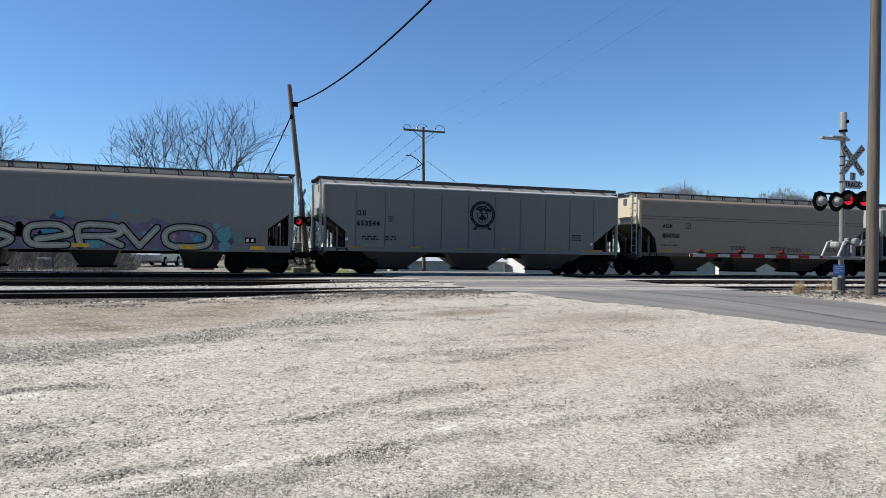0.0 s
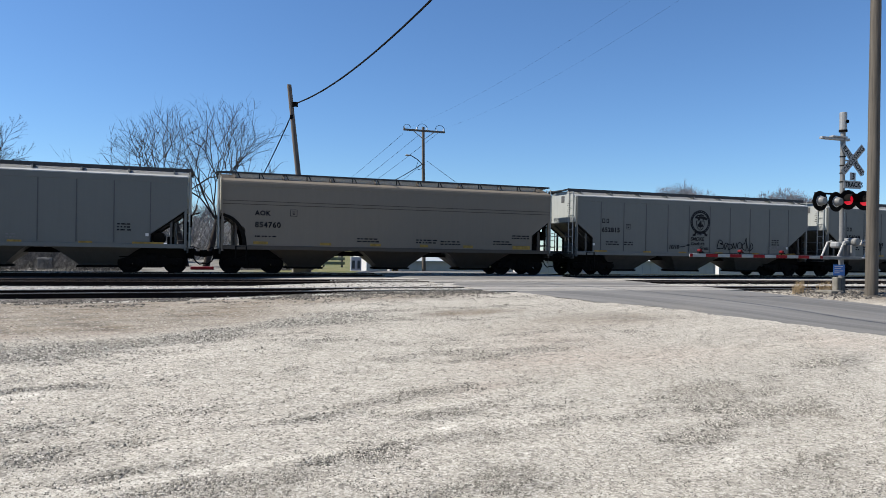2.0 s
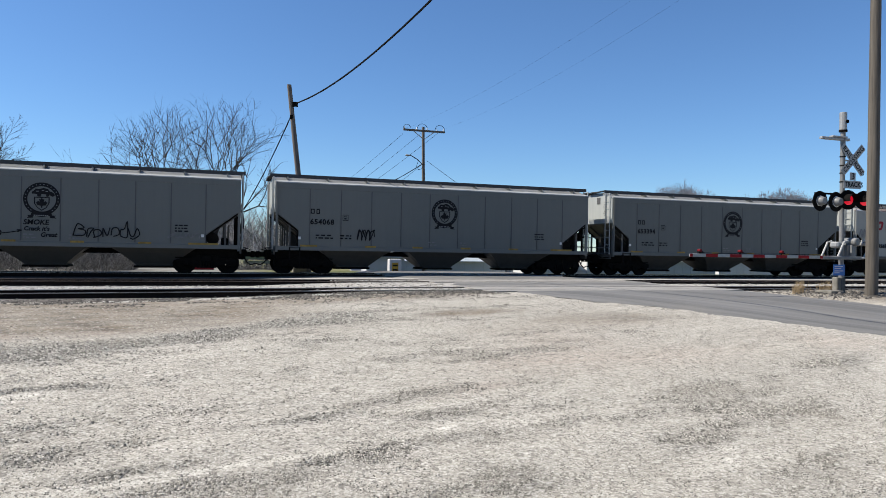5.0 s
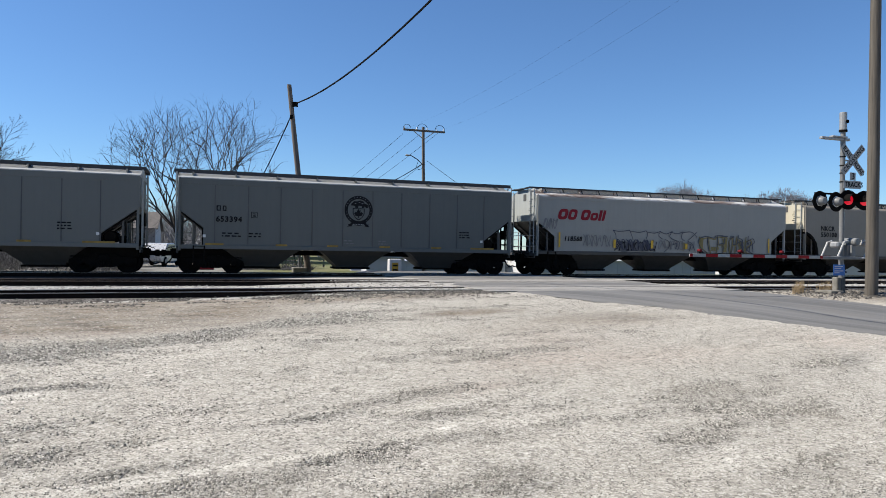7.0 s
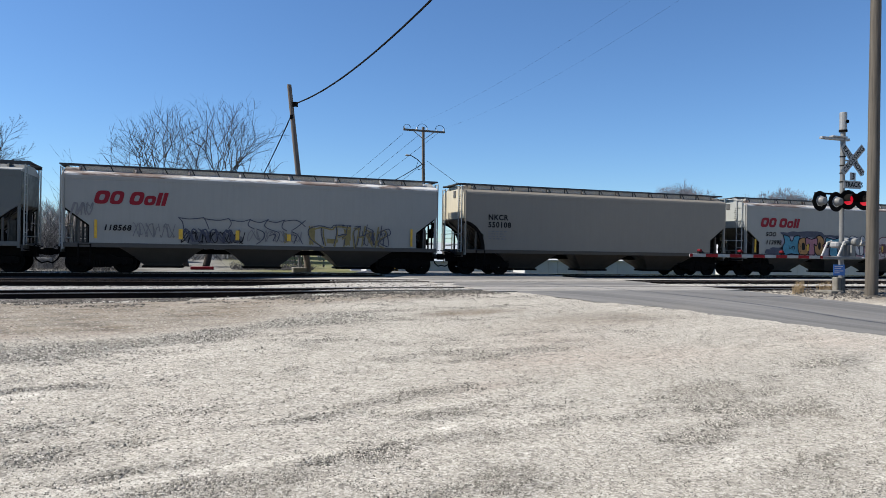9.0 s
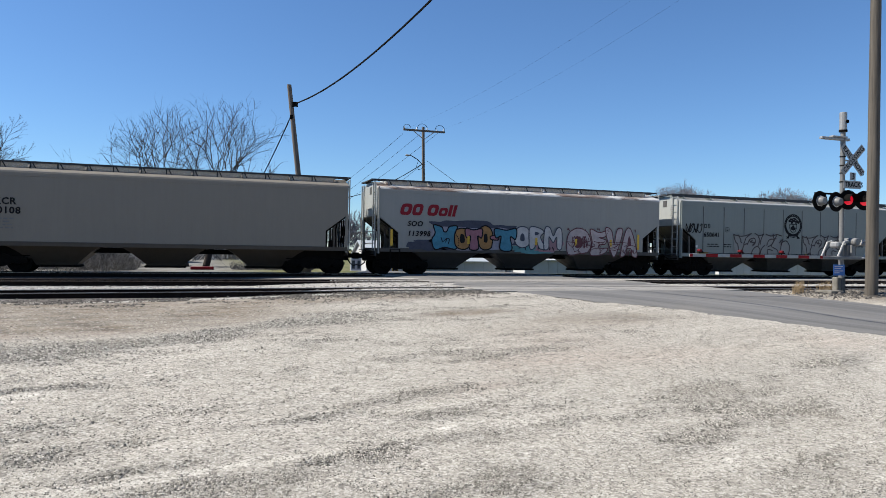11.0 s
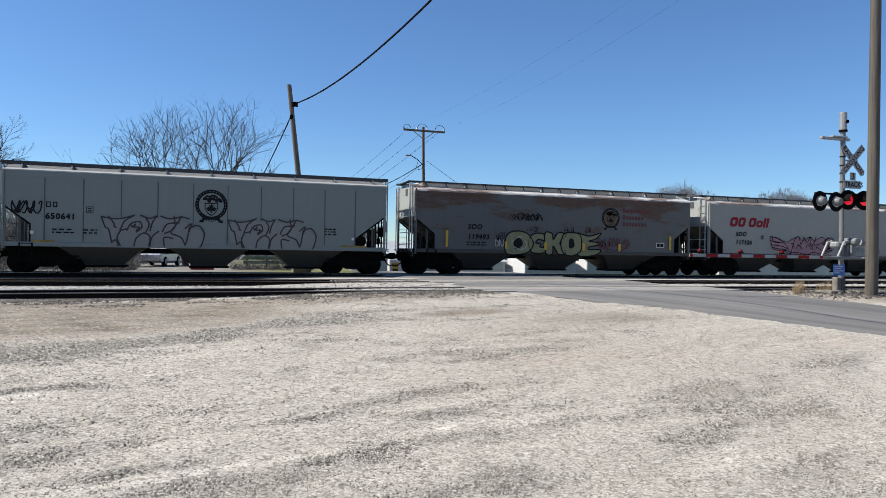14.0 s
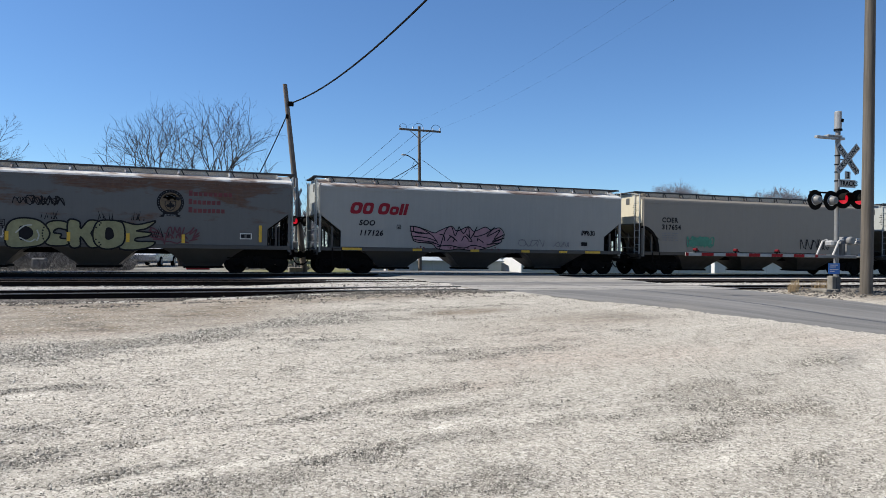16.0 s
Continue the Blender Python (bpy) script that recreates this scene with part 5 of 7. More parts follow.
    # tan car
    c = w["c"]
    mark_and_number(c, 1.40, 2.04, "AOK", "854760", .225, 0, .52, .88)
    sign_box(c, 3.05, 2.7, .15)
    for u, ww in ((1.65, .62), (4.47, .5), (6.76, .5), (9.08, .4), (11.29, .5), (14.1, .95)):
        strip(c, u, 1.36, ww, .12 if ww < .9 else .18)
    for z in (3.02, 3.16):
        part("side_bead", box(bmesh.new(), .02, 15.66, -1.612, -1.59, z - .014, z + .014), P_BEIGE_LOW, c)
    for u, z in ((5.9, 1.6), (8.7, 1.6), (9.9, 1.55), (12.6, 1.6), (13.6, 1.9)):
        data_bars(c, u, z, .9, 2, int(u * 7))
    data_bars(c, 1.4, 1.62, .9, 1, 31)
    # light grey cars with a red name
    for key, a, b, z0, z1, mark, number, u, z in (("h", 1.12, 3.98, 2.82, 3.36, "", "118568", 1.5, 1.76), ("j", 1.02, 3.92, 2.78, 3.32, "SOO", "113998", 1.42, 1.82), ("m", 1.37, 4.2, 2.75, 3.28, "SOO", "117126", 1.82, 1.78)):
        c = w[key]
        name_blocks(c, a, b, z0, z1, M_INK_RED)
        if mark:
            mark_and_number(c, u, z, mark, number, .23, .2, .46)
        else:
            lettering("car_number", number, .22, M_INK, c, u, -1.615, z, lean=.2, fat=.010, spacing=1.1)
    c = w["h"]
    scrawl(c, .35, 1.1, 2.35, 2.85, S_FADED, 41, 4, .05)
    line_art(c, PEAKS, 4.35, 9.6, 1.3, 2.38, S_NAVY, .035)
    splash(c, 5.7, 1.52, 2.3, .5, S_SMOKE, 45, 1, .2)
    scrawl(c, 4.5, 7.0, 1.3, 1.8, M_INK, 42, 9, .035, 4), scrawl(c, 4.6, 6.8, 1.35, 1.9, S_NAVY, 46, 7, .05, 6), scrawl(c, 7.2, 9.4, 1.4, 1.9, S_FADED, 47, 6, .03, 3)
    for u, zz, ww, hh in ((9.9, 1.75, .26, .8), (11.5, 1.72, .3, .75), (12.6, 1.7, .3, .55), (8.8, 1.6, .25, .4), (10.8, 1.5, .5, .2)):
        splash(c, u, zz, ww, hh, S_OLIVE, int(u * 9), 1, .3)
    line_art(c, CURLS, 9.75, 13.5, 1.25, 2.28, S_NAVY, .04), line_art(c, CURLS, 9.9, 13.3, 1.2, 2.2, S_OLIVE, .06, 2)
    scrawl(c, 12.2, 13.4, 1.3, 2.0, S_NAVY, 48, 5, .03, 5)
    scrawl(c, 2.6, 4.2, 1.5, 2.1, S_FADED, 44, 6)
    for u in (4.45, 6.73):
        strip(c, u, 1.66, .16, .42)
    strip(c, 1.24, 1.8, .1, .75), strip(c, 14.5, 1.72, .1, .8), strip(c, 8.9, 1.6, .16, .3)
    c = w["j"]
    splash(c, 4.75, 1.92, 4.5, 1.3, S_NAVY, 51, 0, .2, 90)
    splash(c, 4.8, 1.78, 4.35, 1.08, S_HALO, 52, 1, .13, 90)
    splash(c, 2.4, 1.4, 1.8, .5, S_NAVY, 53, 0), splash(c, 8.0, 1.3, 2.4, .4, S_TEAL, 54, 0), splash(c, 8.7, 1.5, 1.6, .6, S_DUSKY, 55, 1)
    for k, (ch, a, b, m) in enumerate((("W", 2.62, 3.95, S_BLUE), ("O", 3.74, 4.56, S_ORANGE), ("O", 4.96, 5.72, S_ORANGE), ("T", 4.30, 5.18, S_PINK), ("-", 5.62, 6.0, S_PINK), ("T", 5.82, 7.0, S_BLUE))):
        z0, z1 = (1.72, 1.92) if ch == "-" else (1.22, 2.36 - .1 * (k % 2))
        bubble_letter(c, ch, a, b, z0, z1, m, M_INK, .06, 3 + 2 * k, 0, k + 70)
    line_art(c, "2060 3030 5055 4525/5055 6550 6015", 2.9, 3.8, 1.4, 2.0, M_INK, .04, 6)
    for k, (ch, a, b) in enumerate((("O", 6.88, 7.72), ("R", 7.66, 8.56), ("M", 8.5, 9.5))):
        bubble_letter(c, ch, a, b, 1.36, 2.38, S_WHITE, S_NAVY, .05, 3 + 2 * k, 0, k + 80)
    for k, (ch, a, b) in enumerate((("D", 9.75, 11.2), ("E", 11.1, 12.2), ("V", 12.0, 13.05), ("A", 12.9, 13.95))):
        bubble_letter(c, ch, a, b, 1.08, 2.38, S_DUSKYPALE, S_MAROON, .05, 3 + 2 * k, 0, k + 90)
    line_art(c, SPIKES, 9.8, 13.9, 1.15, 1.75, S_MAROON, .03, 12)
    scrawl(c, 10.1, 11.0, 1.4, 2.0, S_MAROON, 56, 4, .04, 6)
    flicks(c, 9.7, 13.9, 2.3, .2, S_MAROON, 57, 26, 2), flicks(c, 9.7, 13.9, 1.14, .16, S_MAROON, 58, 20, 2, -1), flicks(c, 6.9, 9.4, 1.42, .22, M_INK, 59, 12, 2, -1)
    scrawl(c, 13.1, 13.7, 1.15, 1.35, S_MAROON, 50, 4, .03, 12)
    for u in (4.46, 8.06, 10.29, 12.32):
        strip(c, u, 1.68, .12, .36)
    strip(c, .66, 1.72, .12, .75), strip(c, 13.98, 1.76, .12, .8)
    c = w["m"]
    flat_poly("sprayed_ground", flowing(runs_of(WINGS, 4.3, 9.0, 1.18, 2.28)[0], True, 3), S_DUSKY, c, 1)
    line_art(c, FEATHERS, 4.25, 9.05, 1.15, 2.3, M_INK, .045), line_art(c, WINGS + " 0095", 4.25, 9.05, 1.15, 2.3, M_INK, .04)
    flicks(c, 4.6, 8.8, 1.3, .16, S_MAROON, 67, 16, 2, -1, .05)
    scrawl(c, 9.85, 11.2, 1.4, 1.75, S_FADED, 62, 4), scrawl(c, 11.8, 12.6, 1.4, 1.65, S_FADED, 63, 3)
    scrawl(c, 13.4, 14.1, 2.0, 2.25, M_INK, 64, 4, .035)
    flat_poly("stencil_plate", oblong(13.35, 13.7, 1.47, 1.66), M_INK, c, 1)
    sign_box(c, 3.7, 2.2, .1)
    for u, ww in ((1.5, .9), (4.6, .45), (7.5, .45), (10.2, .45), (12.3, .45), (14.0, .9)):
        strip(c, u, 1.15, ww, .11)
    # rust-streaked car
    c = w["l"]
    mark_and_number(c, 2.65, 1.74, "SOO", "119493", .23, .15, .48)
    scrawl(c, 4.85, 6.6, 2.74, 3.0, M_INK, 71, 8, .03), scrawl(c, 5.3, 6.6, 2.7, 3.08, M_INK, 70, 5, .035)
    for k, (ch, a, b) in enumerate((("E", 8.55, 10.0), ("C", 5.85, 6.95), ("D", 4.55, 6.1), ("K", 6.75, 7.95), ("O", 7.65, 8.85))):
        bubble_letter(c, ch, a, b, 1.02 + .06 * (k % 2), 2.2 - .06 * (k % 2), S_YELLOW, M_INK, .065, 2 + 2 * k, 0, k + 110)
    line_art(c, "2050 4075 6080/3030 5515 7025/7560 8040 7520", 4.7, 6.0, 1.1, 2.1, S_CORE, .05, 8)
    for u in (6.1, 8.1, 9.3):
        flicks(c, u - .3, u + .3, 2.2, .42, M_INK, int(u * 7), 8, 2, 1, .018)
    flicks(c, 4.2, 4.6, 1.7, .4, M_INK, 77, 6, 2)
    line_art(c, FEATHERS, 9.75, 11.7, 1.2, 1.95, S_MAROON, .05, 2), flicks(c, 9.7, 10.6, 1.5, .6, M_INK, 78, 8, 3)
    scrawl(c, 4.1, 4.7, 1.4, 1.75, S_WHITE, 74, 3, .03)
    flat_poly("badge_ground", disc(10.55, 2.98, .48, 32), S_BROWN, c, 0)
    emblem(c, 10.55, 2.98, .53)
    for z, a, b in ((3.28, 0, 1.72), (2.93, 0, 1.2), (2.58, 0, 1.36)):
        x = 11.26
        rng = random.Random(int(z * 100))
        while x < 11.26 + b:
            d = rng.uniform(.12, .17)
            flat_poly("name_shape", oblong(x, x + d, z, z + (.23 if x == 11.26 else .17)), S_BRICK, c, 1)
            x += d + .045
    sign_box(c, 4.45, 1.98, .13)
    for u in (4.65, 6.79, 8.95, 11.07):
        strip(c, u, 1.47, .13, .36)
    strip(c, 1.58, 1.74, .13, .78), strip(c, 14.2, 1.74, .13, .72)
    frame_poly("stencil_plate", 13.35, 13.85, 1.5, 1.75, .03, M_WHITE, c)
    for u in (13.47, 13.7):
        flat_poly("stencil_bar", oblong(u - .07, u + .07, 1.55, 1.7), M_INK, c, 1)
    data_bars(c, 2.6, 1.55, 1.0, 2, 75)
    # cream-grey cars
    mark_and_number(w["i"], 1.22, 2.33, "NKCR", "550108", .25, 0, .36)
    data_bars(w["i"], 1.22, 2.1, .9, 4, 81, S_FADED)
    mark_and_number(w["n"], 1.2, 2.44, "COER", "317654", .25, 0, .38)
    data_bars(w["n"], 1.2, 2.2, .9, 4, 82, S_FADED)
    splash(w["n"], 3.75, 1.8, 1.5, .5, S_GREEN, 83)
    scrawl(w["n"], 2.85, 4.6, 1.5, 2.1, S_GREEN, 84, 6, .05)
    scrawl(w["n"], 10.8, 12.9, 1.5, 2.1, M_INK, 85, 5, .04)


S_BRICK = spray("dull_brick_red_lettering", (0.10, 0.012, 0.016))
S_SMOKE = spray("sprayed_smoky_grey", (0.075, 0.078, 0.09))
S_OLIVE = spray("sprayed_olive", (0.17, 0.135, 0.04))
S_LINE = spray("thin_dark_pink_line", (0.028, 0.017, 0.02))
P_KFILL = painted("washed_pink_grey_paint", (0.185, 0.19, 0.186), 0.3)
S_HALO = spray("sprayed_pale_lilac", (0.22, 0.215, 0.265))
S_DUSKYPALE = spray("sprayed_pale_pink", (0.34, 0.29, 0.295))
marks()


# ---- loose stones of the yard and ballast ----
def yard_stones():
    rng = np.random.default_rng(11)
    n = 430000
    y = 3.2 + 14.8 * rng.random(n) ** 1.6
    x = -0.35 * y - 2.0 + (1.25 * y + 4.0) * rng.random(n)
    k = coarseness(x, y)
    left = np.interp(y, *zip(*ROAD_L))
    k = k * (1 - 0.8 * earthiness(x, y) * (y > 12))
    keep = (rng.random(n) < (0.2 + 0.8 * k) * (1 - 0.8 * earthiness(x, y) * (y > 11.8))) & (x < left + rng.exponential(0.12, n))
    x, y, k = x[keep], y[keep], k[keep]
    size = np.clip(rng.lognormal(-4.98, 0.42, len(x)) * (0.50 + 0.065 * y) * (0.78 + 0.6 * k), 0.003, 0.005 + (0.0011 + 0.0006 * k) * y)
    z = rise(x, y) + relief(x, y) + size * 0.22
    stones("yard_gravel", M_STONE, "loose crushed limestone scattered in wheel-track bands", np.stack([x, y, z], -1), size, 5, 1.0)


def yard_lumps():
    """Single larger dark stones, most of them lying in the coarse bands."""
    rng = np.random.default_rng(17)
    n = 60000
    y = 3.6 + 13.5 * rng.random(n) ** 1.3
    x = -0.35 * y - 2.0 + (1.25 * y + 4.0) * rng.random(n)
    k = coarseness(x, y)
    keep = (rng.random(n) < (0.09 + 0.5 * k) * (1 - 0.75 * windrow(x, y)) * (1 - 0.7 * earthiness(x, y) * (y > 11.8))) & (x < np.interp(y, *zip(*ROAD_L)))
    x, y, k = x[keep], y[keep], k[keep]
    size = np.clip(rng.lognormal(-4.78, 0.4, len(x)) * (0.52 + 0.052 * y) * (0.85 + 0.6 * k), 0.004, 0.006 + (0.0012 + 0.0008 * k) * y)
    stones("yard_lumps", M_CHIPS, "larger dark stones lying loose in the gravel", np.stack([x, y, rise(x, y) + relief(x, y) + size * .25], -1), size, 9, 0.95)


def track_stones():
    rng = np.random.default_rng(12)
    n = 30000
    x = rng.uniform(-14, 48, n)
    y = rng.choice([TRACK_NEAR, TRACK_MID], n) + rng.normal(0, 1.5, n)
    y = np.where(y < 18.3, 18.3 + rng.exponential(.25, n), np.minimum(y, 27.0))
    keep = ~((x > 7.7 + rng.normal(0, .3, n)) & (x < 17.3))
    x, y = x[keep], y[keep]
    d = np.minimum(abs(y - TRACK_NEAR), abs(y - TRACK_MID))
    low = np.where(y < 22.5, RAIL - 0.22, RAIL - 0.165)
    z = np.maximum(rise(x, y), np.where(d < 1.2, low, 0)) + rng.uniform(-.01, .02, len(x))
    size = np.clip(rng.lognormal(-3.75, 0.35, len(x)), 0.012, 0.06)
    # grimy rubble spills over the side track where it nears the road
    fringe = (y < 19.3) | ((x > 3.4 + rng.normal(0, .8, len(x))) & (x < 8.2) & (y < 23))
    p = np.stack([x, y, z], -1)
    m = 9000
    ex, ey = rng.uniform(-7, 8.6, m), 19.4 - np.abs(rng.normal(0, 1.1, m))
    keep = (value_noise(ex * 1.3, ey * 2.1, 9) + 0.25 * (ex > 2) > 0.5) & (ey > 16.2)
    ex, ey = ex[keep], ey[keep]
    es = np.clip(rng.lognormal(-3.9, 0.4, len(ex)), 0.012, 0.05)
    p, size = np.concatenate([p, np.stack([ex, ey, rise(ex, ey) + relief(ex, ey) + es * .2], -1)]), np.concatenate([size, es])
    fringe = np.concatenate([fringe, np.ones(len(ex), bool)])
    stones("track_ballast", M_BALLAST, "grey crushed ballast lying between the rails", p[~fringe], size[~fringe], 6, 0.8)
    stones("ballast_fringe", M_RUBBLE, "dark grey stones along the edge of the side track", p[fringe], size[fringe], 8, 0.8)


def mast_stones():
    rng = np.random.default_rng(13)
    n = 2600
    x, y = rng.uniform(17.5, 26, n), rng.uniform(15.0, 18.4, n)
    size = np.clip(rng.lognormal(-3.55, 0.4, n), 0.012, 0.07)
    stones("signal_ballast", M_RUBBLE, "grey crushed stone heaped round the signal mast", np.stack([x, y, rise(x, y) + size * .2], -1), size, 7, 0.8)


def yard_grit():
    """Fine chips between the stones: small four-sided grains."""
    rng = np.random.default_rng(21)
    n = 150000
    y = 3.2 + 12.0 * rng.random(n) ** 1.5
    x = -0.35 * y - 2.0 + (1.25 * y + 4.0) * rng.random(n)
    k = coarseness(x, y)
    keep = (rng.random(n) < 0.4 + 0.6 * k) & (x < np.interp(y, *zip(*ROAD_L)) + 0.1)
    x, y = x[keep], y[keep]
    n = len(x)
    size = rng.uniform(0.0025, 0.007, n) * (0.8 + 0.05 * y)
    base = np.array([(1, 0, -.2), (0, 1, -.2), (-1, 0, -.2), (0, -1, -.2), (.15, .1, .9)])
    v = base[None] * (1 + rng.normal(0, .25, (n, 5, 3))) * size[:, None, None]
    a = rng.uniform(0, 6.2832, n)
    c, s = np.cos(a)[:, None], np.sin(a)[:, None]
    v = np.stack([v[..., 0] * c - v[..., 1] * s, v[..., 0] * s + v[..., 1] * c, v[..., 2]], -1) + np.stack([x, y, rise(x, y) + relief(x, y) + .001], -1)[:, None]
    tri = np.array([(0, 1, 4), (1, 2, 4), (2, 3, 4), (3, 0, 4)])
    f = (tri[None] + 5 * np.arange(n)[:, None, None]).reshape(-1, 3)
    tagged(new("yard_grit", raw_mesh("yard_grit", v.reshape(-1, 3), f, M_CHIPS)), "fine limestone chips strewn over the yard", "gravel", kind="stuff")


yard_stones(), yard_lumps(), track_stones(), mast_stones(), yard_grit()


def grass_tuft(x, y, seed):
    rng = random.Random(seed)
    bm = bmesh.new()
    for _ in range(24):
        a, l, b = rng.uniform(0, 6.28), rng.uniform(.16, .42), rng.uniform(.04, .24)
        o = Vector((rng.gauss(0, .09), rng.gauss(0, .07), 0))
        tip = o + Vector((math.cos(a) * b, math.sin(a) * b * .6, l))
        mid = o.lerp(tip, .55) + Vector((-math.cos(a) * b * .15, 0, .05))
        tube(bm, o, mid, .007, .006, 3, False), tube(bm, mid, tip, .006, .002, 3, False)
    solid("grass_tuft", bm, M_STRAW, "tuft of dry straw-coloured grass in stones", "grass", m=pose(x, y, float(rise(x, y))))


for gx, gy, gs in ((18.0, 17.2, 1), (18.2, 17.35, 2), (17.8, 17.15, 3), (18.92, 17.25, 4), (19.05, 17.1, 5), (21.3, 16.4, 6)):
    grass_tuft(gx, gy, gs)


# ---- crossing signals ----
def light_unit(parent, x, y, z, away, lit, r=.30, hooded=True, turn=0, glass=None):
    """A flasher: round black backboard, hood and lens, facing -y unless away."""
    s = 1 if away else -1
    bm = tube(bmesh.new(), (x, y, z), (x, y + s * .03, z), r, n=28)
    head = part("backboard", bevelled(bm, .008), M_BLACK, parent, "round black backboard", m=pose(x, y, 0, 0, 0, turn) @ pose(-x, -y, 0))
    bm = tube(bmesh.new(), (x, y - s * .16, z), (x, y, z), .13, .17, 20)
    part("lamp_housing", bm, M_BLACK, head)
    bm = bmesh.new()
    n = 20
    a = [bm.verts.new((x + .165 * math.cos(6.2832 * k / n), y + s * .032, z + .165 * math.sin(6.2832 * k / n))) for k in range(n)]
    c = bm.verts.new((x, y + s * .06, z))
    for k in range(n):
        bm.faces.new((a[k], a[(k + 1) % n], c))
    part("lens", bm, M_LAMP_ON if lit else glass or M_GLASS, head, "glowing red lens" if lit else "pale unlit lens")
    if not hooded:
        bm = tube(bmesh.new(), (x, y + s * .02, z), (x, y + s * .2, z), .16, .11, 20)
        part("rear_housing", bevelled(bm, .03), M_ALU, head, "pale rounded lamp housing", True)
        return
    bm = bmesh.new()
    ring = []
    for k in range(15):
        t = radians(-20 + 220 * k / 14)
        ring.append([(x + q * math.cos(t), y + s * d, z + q * math.sin(t)) for d, q in ((.03, .178), (.34, .178), (.34, .172), (.03, .172))])
    rings(bm, ring)
    part("hood", bm, M_BLACK, head)


def crossing_signal():
    x, y = 19.05, 16.6
    z = float(rise(x, y))
    t = thing("crossing_signal", "silver railroad crossing mast with crossbuck, red flashers and lowered gate", "crossing signal", pose(x, y, z))
    part("foundation", bevelled(box(bmesh.new(), -.72, -.2, -.3, .3, -.05, .09), .02), M_CONCRETE, t)
    part("mast_base", bevelled(box(bmesh.new(), -.27, -.10, -.1, .1, -.05, .5), .02), M_CONCRETE, t)
    part("junction_box", bevelled(box(bmesh.new(), -.09, .12, -.09, .09, -.05, .5), .03), M_BOX_GREY, t)
    part("mast", tube(bmesh.new(), (0, 0, .4), (0, 0, 5.2), .075, n=20), M_ALU, t, "silver painted tube", True)
    part("bell", bevelled(tube(bmesh.new(), (0, 0, 5.1), (0, 0, 5.72), .11, n=20), .02), M_GALV, t, "pale cylindrical bell housing", True)
    part("bell_band", tube(bmesh.new(), (0, 0, 5.10), (0, 0, 5.16), .125, n=20), M_BLACK, t)
    part("bell_mark", tube(bmesh.new(), (.05, -.105, 5.42), (.05, -.122, 5.42), .06, n=14), M_BLACK, t)
    for zz in (4.3, 4.02, 3.78, 3.5):
        part("clamp", tube(bmesh.new(), (0, 0, zz), (0, 0, zz + .03), .09, n=16), M_BLACK, t)
    # crossbuck
    for sgn, word in ((1, "CROSSING"), (-1, "RAILROAD")):
        yy = -.12 if sgn < 0 else -.135
        m = pose(.28, yy, 4.22) @ pose(0, 0, 0, 0, -45 * sgn, 0)
        bm = bevelled(box(bmesh.new(), -.61, .61, -.004, .004, -.115, .115), .003)
        blade = part("crossbuck_blade", bm, M_SIGN, t, "white crossbuck blade with black letters", m=m)
        if sgn < 0:
            lettering("blade_letters", "RAIL", .145, M_INK, blade, -.545, -.009, -.07, fat=.004, spacing=1.15, wide=.95)
            lettering("blade_letters", "ROAD", .145, M_INK, blade, .11, -.009, -.07, fat=.004, spacing=1.02, wide=.9)
        else:
            lettering("blade_letters", word, .145, M_INK, blade, -.54, -.009, -.07, fat=.004, spacing=1.18, wide=.98)
    part("sign_arm", tube(bmesh.new(), (0, -.06, 4.19), (.5, -.1, 4.19), .025, n=8), M_GALV, t)
    plate = part("number_sign", bevelled(box(bmesh.new(), -.12, .12, -.004, .004, -.125, .125), .003), M_SIGN, t, m=pose(.28, -.13, 3.69))
    lettering("sign_figure", "3", .19, M_INK, plate, -.06, -.009, -.085, fat=.006)
    plate = part("tracks_sign", bevelled(box(bmesh.new(), -.36, .36, -.004, .004, -.125, .125), .003), M_SIGN, t, m=pose(.26, -.13, 3.43))
    lettering("sign_word", "TRACKS", .15, M_INK, plate, -.315, -.009, -.065, fat=.006, spacing=1.03, wide=.92)
    # side arm at the top
    part("top_arm", bevelled(box(bmesh.new(), -.92, .24, -.06, .06, 4.82, 4.90), .01), M_GALV, t)
    part("top_arm_cap", bevelled(box(bmesh.new(), -.5, .1, -.09, .09, 4.90, 4.95), .01), M_GALV, t)
    # flashers
    part("light_bar", tube(bmesh.new(), (-1.12, 0, 3.12), (.95, 0, 3.12), .03, n=10), M_BLACK, t)
    for xx in (-1.1, -.45, .05, .72):
        part("light_stem", tube(bmesh.new(), (xx, 0, 3.12), (xx, 0, 2.9), .025, n=8), M_BLACK, t)
    light_unit(t, -1.1, -.16, 2.86, False, False, .31, False, 2), light_unit(t, -.45, -.16, 2.86, False, False, .31, False, 2)
    light_unit(t, .05, -.16, 2.94, False, True, .31, True, -12), light_unit(t, .72, -.16, 2.94, False, True, .31, True, -12)
    # gate mechanism
    part("gate_drive", bevelled(box(bmesh.new(), .12, .44, -.2, .2, 1.08, 1.6), .08, 2), M_ALU, t, "silver gate drive box", True)
    for yy in (-.3, .3):
        part("counterweight_arm", path_tube(bmesh.new(), [(-.62, yy, 1.11), (-.5, yy, 1.12), (-.24, yy, 1.60), (-.06, yy, 1.64)], .034, 8), M_SIGN, t, "white bent counterweight arm", True)
        part("counterweight_arm", path_tube(bmesh.new(), [(.36, yy, 1.10), (.60, yy, 1.12), (.86, yy, 1.56), (.74, yy, 1.66), (.5, yy, 1.66)], .038, 8), M_SIGN, t, "white bent counterweight arm", True)
